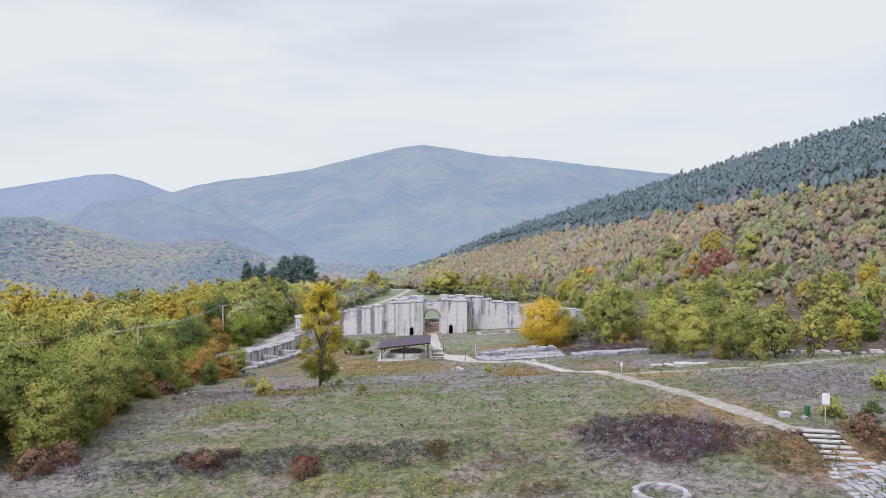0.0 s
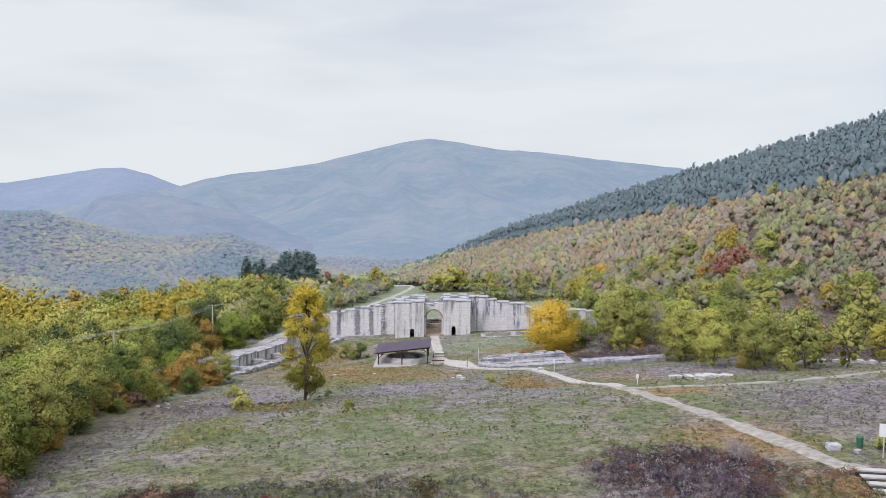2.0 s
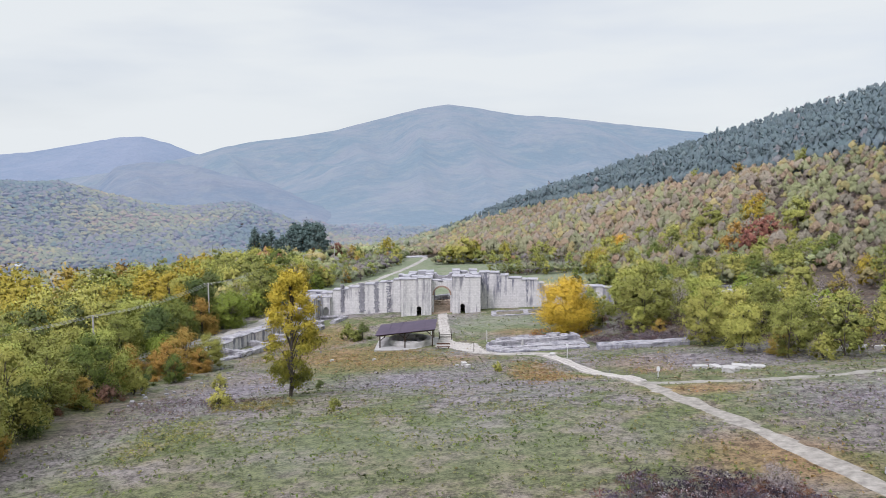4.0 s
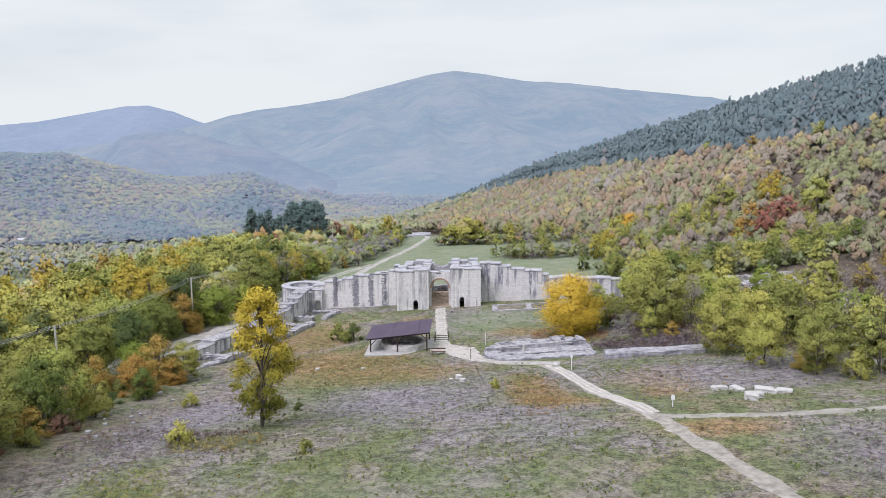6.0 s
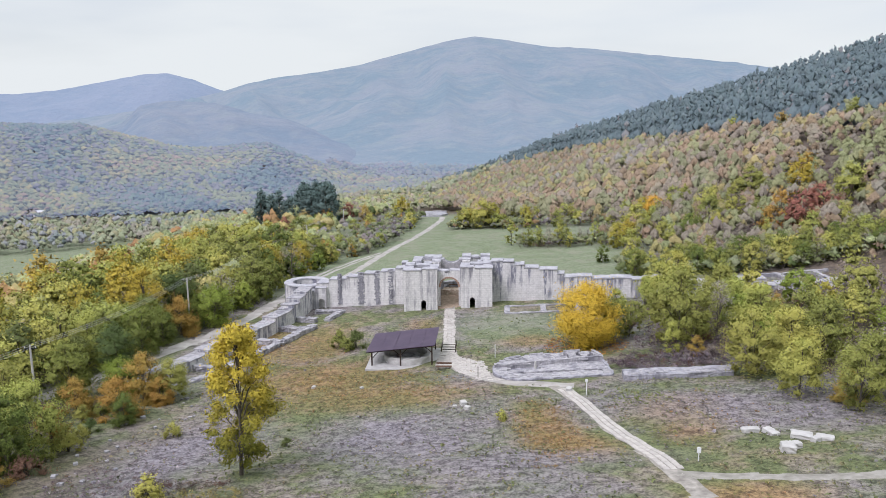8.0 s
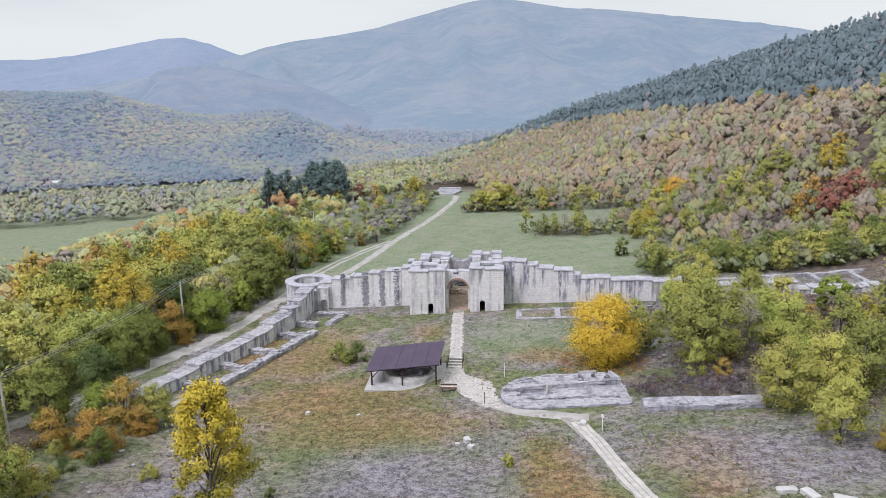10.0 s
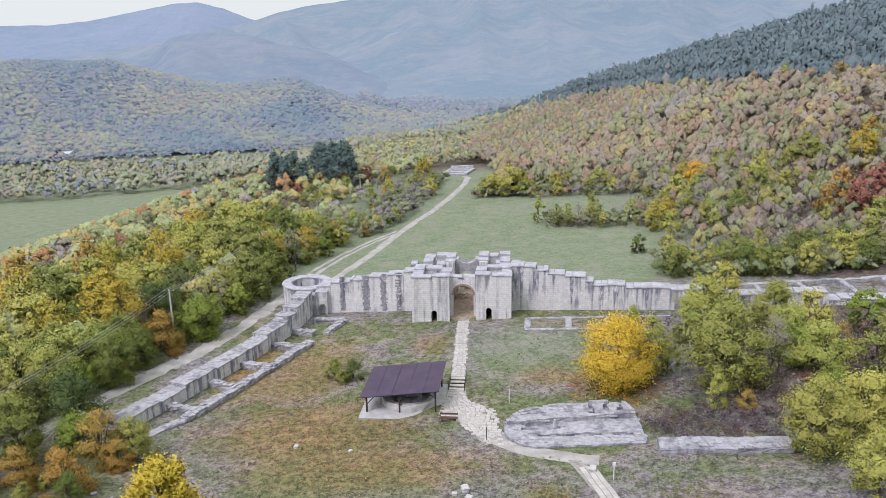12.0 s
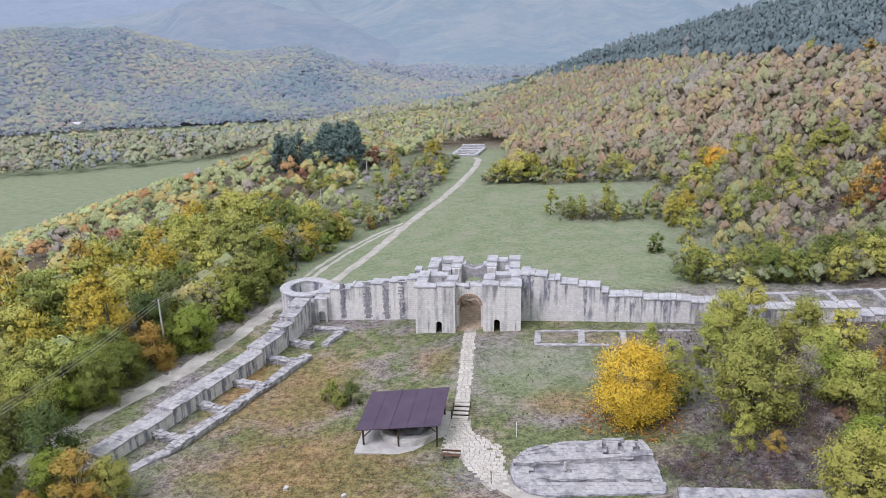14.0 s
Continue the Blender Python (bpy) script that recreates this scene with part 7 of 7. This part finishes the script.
brush("red_shrub", "small dark crimson shrub on the bank", 40, -10.2, -122.6, 1.1, 0.9, [(0.22, 0.025, 0.04), (0.12, 0.02, 0.03)], [2, 1], 0.6, 1.0, 60, 0.06, 64)
brush("heather_mound", "grey-mauve heathery mound by the wood's edge", 420, -30.6, -117.4, 2.2, 4.0, [(0.34, 0.30, 0.32), (0.25, 0.21, 0.23), (0.16, 0.13, 0.14)], [3, 3, 2], 0.2, 0.5, 26, 0.09, 75)
brush("dry_brush", "brown and olive bushes at the wood's edge", 360, -35.4, -117.4, 3.2, 5.0, [(0.16, 0.10, 0.045), MOSS, (0.22, 0.18, 0.07)], [3, 3, 2], 0.5, 1.2, 36, 0.07, 76, up=0.2)
brush("dry_brush", "russet and mauve weeds on the pale bank", 260, 6.4, -124.4, 2.9, 2.6, [(0.20, 0.115, 0.085), (0.27, 0.23, 0.25), (0.12, 0.09, 0.09)], [3, 3, 2], 0.2, 0.6, 28, 0.08, 77)
brush("dry_brush", "dark russet weeds near the well", 160, 8.4, -129.4, 2.0, 1.6, [(0.09, 0.07, 0.045), (0.16, 0.085, 0.05), MOSS], [3, 2, 2], 0.25, 0.6, 28, 0.08, 78)
brush("dry_brush", "dark thorn bush at the meadow's edge", 70, 0.6, -121.2, 1.0, 3.0, [(0.05, 0.04, 0.03), (0.12, 0.085, 0.04), MOSS], [3, 2, 1], 0.5, 1.1, 40, 0.06, 79, up=0.0)
brush("leafy_weeds", "yellow-green weeds below the bank", 240, -6.5, -126.6, 3.4, 1.6, [(0.27, 0.29, 0.06), (0.19, 0.22, 0.06)], [2, 1], 0.15, 0.4, 18, 0.13, 80)
brush("leafy_weeds", "yellow-green weeds beside the pale bank", 220, 0.6, -128.4, 3.0, 1.8, [(0.33, 0.30, 0.09), (0.20, 0.22, 0.07)], [2, 1], 0.15, 0.4, 18, 0.13, 85)
brush("heather_scrub", "grey-mauve low scrub on the slope", 1300, 40.0, -101.0, 11.0, 9.5, [(0.30, 0.26, 0.28), (0.21, 0.175, 0.19), (0.13, 0.105, 0.11), (0.26, 0.22, 0.15)], [4, 4, 2, 2], 0.2, 0.6, 22, 0.10, 86)
brush("heather_scrub", "dark mauve heath along the stony bank", 800, -27.0, -84.0, 6.0, 13.0, [(0.22, 0.18, 0.20), (0.13, 0.10, 0.11), (0.17, 0.10, 0.07)], [4, 3, 2], 0.15, 0.5, 22, 0.10, 87)
brush("dry_brush", "golden-brown grass tongue beside the path", 900, 13.6, -68.0, 3.4, 12.5, [(0.34, 0.235, 0.09), (0.24, 0.15, 0.065), (0.30, 0.26, 0.10)], [4, 3, 2], 0.15, 0.42, 20, 0.12, 88)
brush("dry_brush", "golden-brown grass before the shelter", 1100, -8.0, -45.0, 14.0, 7.0, [(0.34, 0.235, 0.085), (0.24, 0.15, 0.06), (0.28, 0.27, 0.09)], [4, 3, 3], 0.15, 0.42, 18, 0.12, 89)
brush("dry_brush", "golden-brown grass by the ruined cells", 900, -22.0, -28.0, 7.0, 14.0, [(0.35, 0.225, 0.085), (0.26, 0.155, 0.065), (0.27, 0.26, 0.09)], [4, 3, 3], 0.12, 0.36, 18, 0.13, 90)
brush("dry_brush", "russet and olive weeds beside the steps", 420, 27.4, -125.2, 3.0, 4.6, [(0.19, 0.09, 0.045), MOSS, (0.27, 0.20, 0.09)], [4, 3, 2], 0.3, 0.7, 30, 0.08, 65)
brush("dry_brush", "russet and olive weeds beyond the steps", 260, 34.8, -124.6, 2.2, 5.5, [(0.19, 0.09, 0.045), (0.22, 0.20, 0.08), (0.10, 0.07, 0.05)], [4, 2, 2], 0.3, 0.8, 30, 0.08, 66)
brush("leafy_weeds", "yellow-green tall weeds in the meadow", 420, -21.5, -98.5, 3.6, 6.5, [(0.26, 0.26, 0.07), (0.18, 0.20, 0.07), (0.34, 0.30, 0.09)], [3, 2, 1], 0.25, 0.55, 20, 0.11, 67)
brush("leafy_weeds", "straw-yellow weeds round the lone tree", 300, -17.5, -85.5, 4.5, 3.0, [(0.28, 0.24, 0.08), (0.18, 0.16, 0.06), (0.22, 0.13, 0.06)], [3, 2, 1], 0.3, 0.7, 20, 0.11, 68)
brush("leafy_weeds", "fresh green weeds beside the slab path", 260, 24.6, -55.5, 4.5, 3.0, [(0.17, 0.21, 0.05), (0.24, 0.26, 0.08)], [2, 1], 0.15, 0.4, 16, 0.14, 69)
brush("heather_scrub", "dark mauve-brown scrub along the wood's edge", 520, -27.0, -81.5, 6.5, 4.2, [(0.13, 0.10, 0.11), (0.20, 0.17, 0.18), (0.12, 0.075, 0.055)], [3, 2, 2], 0.15, 0.5, 20, 0.10, 91)
brush("heather_scrub", "dark red-brown scrub under the lone tree", 260, -19.5, -81.6, 4.2, 1.6, [(0.13, 0.075, 0.06), (0.17, 0.14, 0.10), (0.09, 0.07, 0.06)], [3, 2, 2], 0.2, 0.6, 22, 0.10, 92)
for cx, cy, rx, ry in ((-23.0, -92.0, 5.5, 2.4), (-7.0, -92.5, 7.0, 2.6), (9.0, -92.5, 6.0, 3.0), (-12.0, -99.0, 5.0, 2.5), (3.0, -103.0, 6.0, 3.0)):
    brush("leafy_weeds", "yellow-green weeds tufted in the meadow", 260, cx, cy, rx, ry, [(0.20, 0.235, 0.05), (0.27, 0.28, 0.07), (0.15, 0.17, 0.06)], [3, 2, 2], 0.12, 0.34, 18, 0.12, 130 + int(cx))
brush("grey_scrub", "grey-mauve leafless scrub beside the stone strip", 700, 31.5, -40.8, 8.0, 4.6, [(0.21, 0.18, 0.195), (0.115, 0.085, 0.095), (0.15, 0.085, 0.065)], [4, 4, 2], 0.5, 1.3, 34, 0.075, 70)
brush("dark_scrub", "dark brown undergrowth below the east trees", 1900, 45.0, -28.0, 14.0, 18.0, [(0.10, 0.075, 0.075), (0.17, 0.135, 0.14), (0.15, 0.085, 0.055)], [4, 3, 2], 0.6, 1.7, 30, 0.07, 71)


# ---- paving slabs ----
slab_meshes = []
for k in range(5):
    rng = random.Random(900 + k)
    bm = bmesh.new()
    bmesh.ops.create_cube(bm, size=1.0)
    for v in bm.verts:
        v.co = Vector((v.co.x * (0.97 + rng.uniform(-0.03, 0.0)) + rng.uniform(-0.02, 0.02), v.co.y * 0.97 + rng.uniform(-0.02, 0.02), v.co.z * 0.08))
    bmesh.ops.bevel(bm, geom=[e for e in bm.edges if all(v.co.z > 0 for v in e.verts)], offset=0.03, segments=1, affect="EDGES")
    me = bpy.data.meshes.new("paving_slab")
    bm.to_mesh(me)
    bm.free()
    me.materials.append(PAVING)
    slab_meshes.append(me)


def lay(parent, x, y, sx, sy, turn, rng, up=0.09):
    ob = new("paving_slab", rng.choice(slab_meshes))
    ob.parent = parent
    ob.matrix_basis = Matrix.Translation(at(x, y, up + rng.uniform(-0.015, 0.02))) @ pose(0, 0, 0, rng.uniform(-1, 1), rng.uniform(-1, 1), turn + rng.uniform(-2, 2)) @ Matrix.Diagonal((sx, sy, 1, 1))


paved = thing("pavement_path", "pale stone slab path through the meadow", "pavement", kind="structure")
rng = random.Random(61)
line = [(17.0, -51.0), (18.5, -57), (21.5, -72), (23.2, -82)]
for (x0, y0), (x1, y1) in zip(line, line[1:]):
    d = Vector((x1 - x0, y1 - y0))
    n = int(d.length / 0.62)
    turn = math.degrees(math.atan2(d.y, d.x)) - 90
    side = Vector((-d.y, d.x)).normalized()
    for i in range(n):
        c = Vector((x0, y0)) + d * (i + 0.5) / n
        for k in (-1, 0, 1):
            q = c + side * k * 0.6
            lay(paved, q.x, q.y, 0.58, d.length / n - 0.03, turn, rng)
court = thing("pavement_court", "pale paved court of stone slabs beside the shelter", "pavement", kind="structure")
COURT_Y = [-49.0, -47.4, -46.2, -43.9, -40.6, -37.7, -36.4, -35.5, -31.4, -27.9]
COURT_W = [15.0, 11.6, 8.6, 5.7, 3.6, 2.3, 0.2, 0.1, -0.1, -0.3]
COURT_E = [17.4, 15.3, 11.7, 8.9, 7.6, 7.3, 7.1, 6.8, 3.0, 2.5]
row, y = 0, -28.0
while y > -48.9:
    x = -0.4 + 0.3 * (row % 2)
    while x < 17.4:
        w = rng.uniform(0.5, 0.78)
        if np.interp(y, COURT_Y, COURT_W) < x + w / 2 < np.interp(y, COURT_Y, COURT_E) and rng.random() > (0.02 if y > -42.5 else 0.3 if y > -45 else 1):
            lay(court, x + w / 2, y, w - 0.03, 0.44, 0, rng, 0.07)
        x += w
    y -= 0.47
    row += 1
gatepath = thing("pavement_gate", "stone slab path running to the city gate", "pavement", kind="structure")
for j in range(34):
    y = -0.8 - j * 0.68
    x = np.interp(y, [-24, -16, -8, 0], [1.3, 1.0, 0.6, 0.3]) - 0.95 + rng.uniform(-0.16, 0.16)
    for k in range(3):
        w = rng.uniform(0.5, 0.75)
        lay(gatepath, x + w / 2, y + rng.uniform(-0.04, 0.04), w - 0.03, 0.64, 0, rng, 0.07)
        x += w
low_court = thing("pavement_terrace", "worn stone slabs at the foot of the steps", "pavement", kind="structure")
low_slab = [me.copy() for me in slab_meshes]
for me in low_slab:
    me.materials.clear()
    me.materials.append(FLAG)
y = -128.4
while y > -136.0:
    x = 28.6 + 0.12 * (y + 128.4) + rng.uniform(0, 0.3)
    while x < 33.6 + 0.1 * (y + 128.4):
        w = rng.uniform(0.45, 0.95)
        if rng.random() > 0.10:
            ob = new("paving_slab", rng.choice(low_slab))
            ob.parent = low_court
            ob.matrix_basis = Matrix.Translation(at(x + w / 2, y, 0.03 + rng.uniform(-0.03, 0.03))) @ pose(0, 0, 0, rng.uniform(-2, 2), rng.uniform(-2, 2), rng.uniform(-9, 3)) @ Matrix.Diagonal((w - 0.05, 0.58, 1, 1))
        x += w
    y -= 0.62
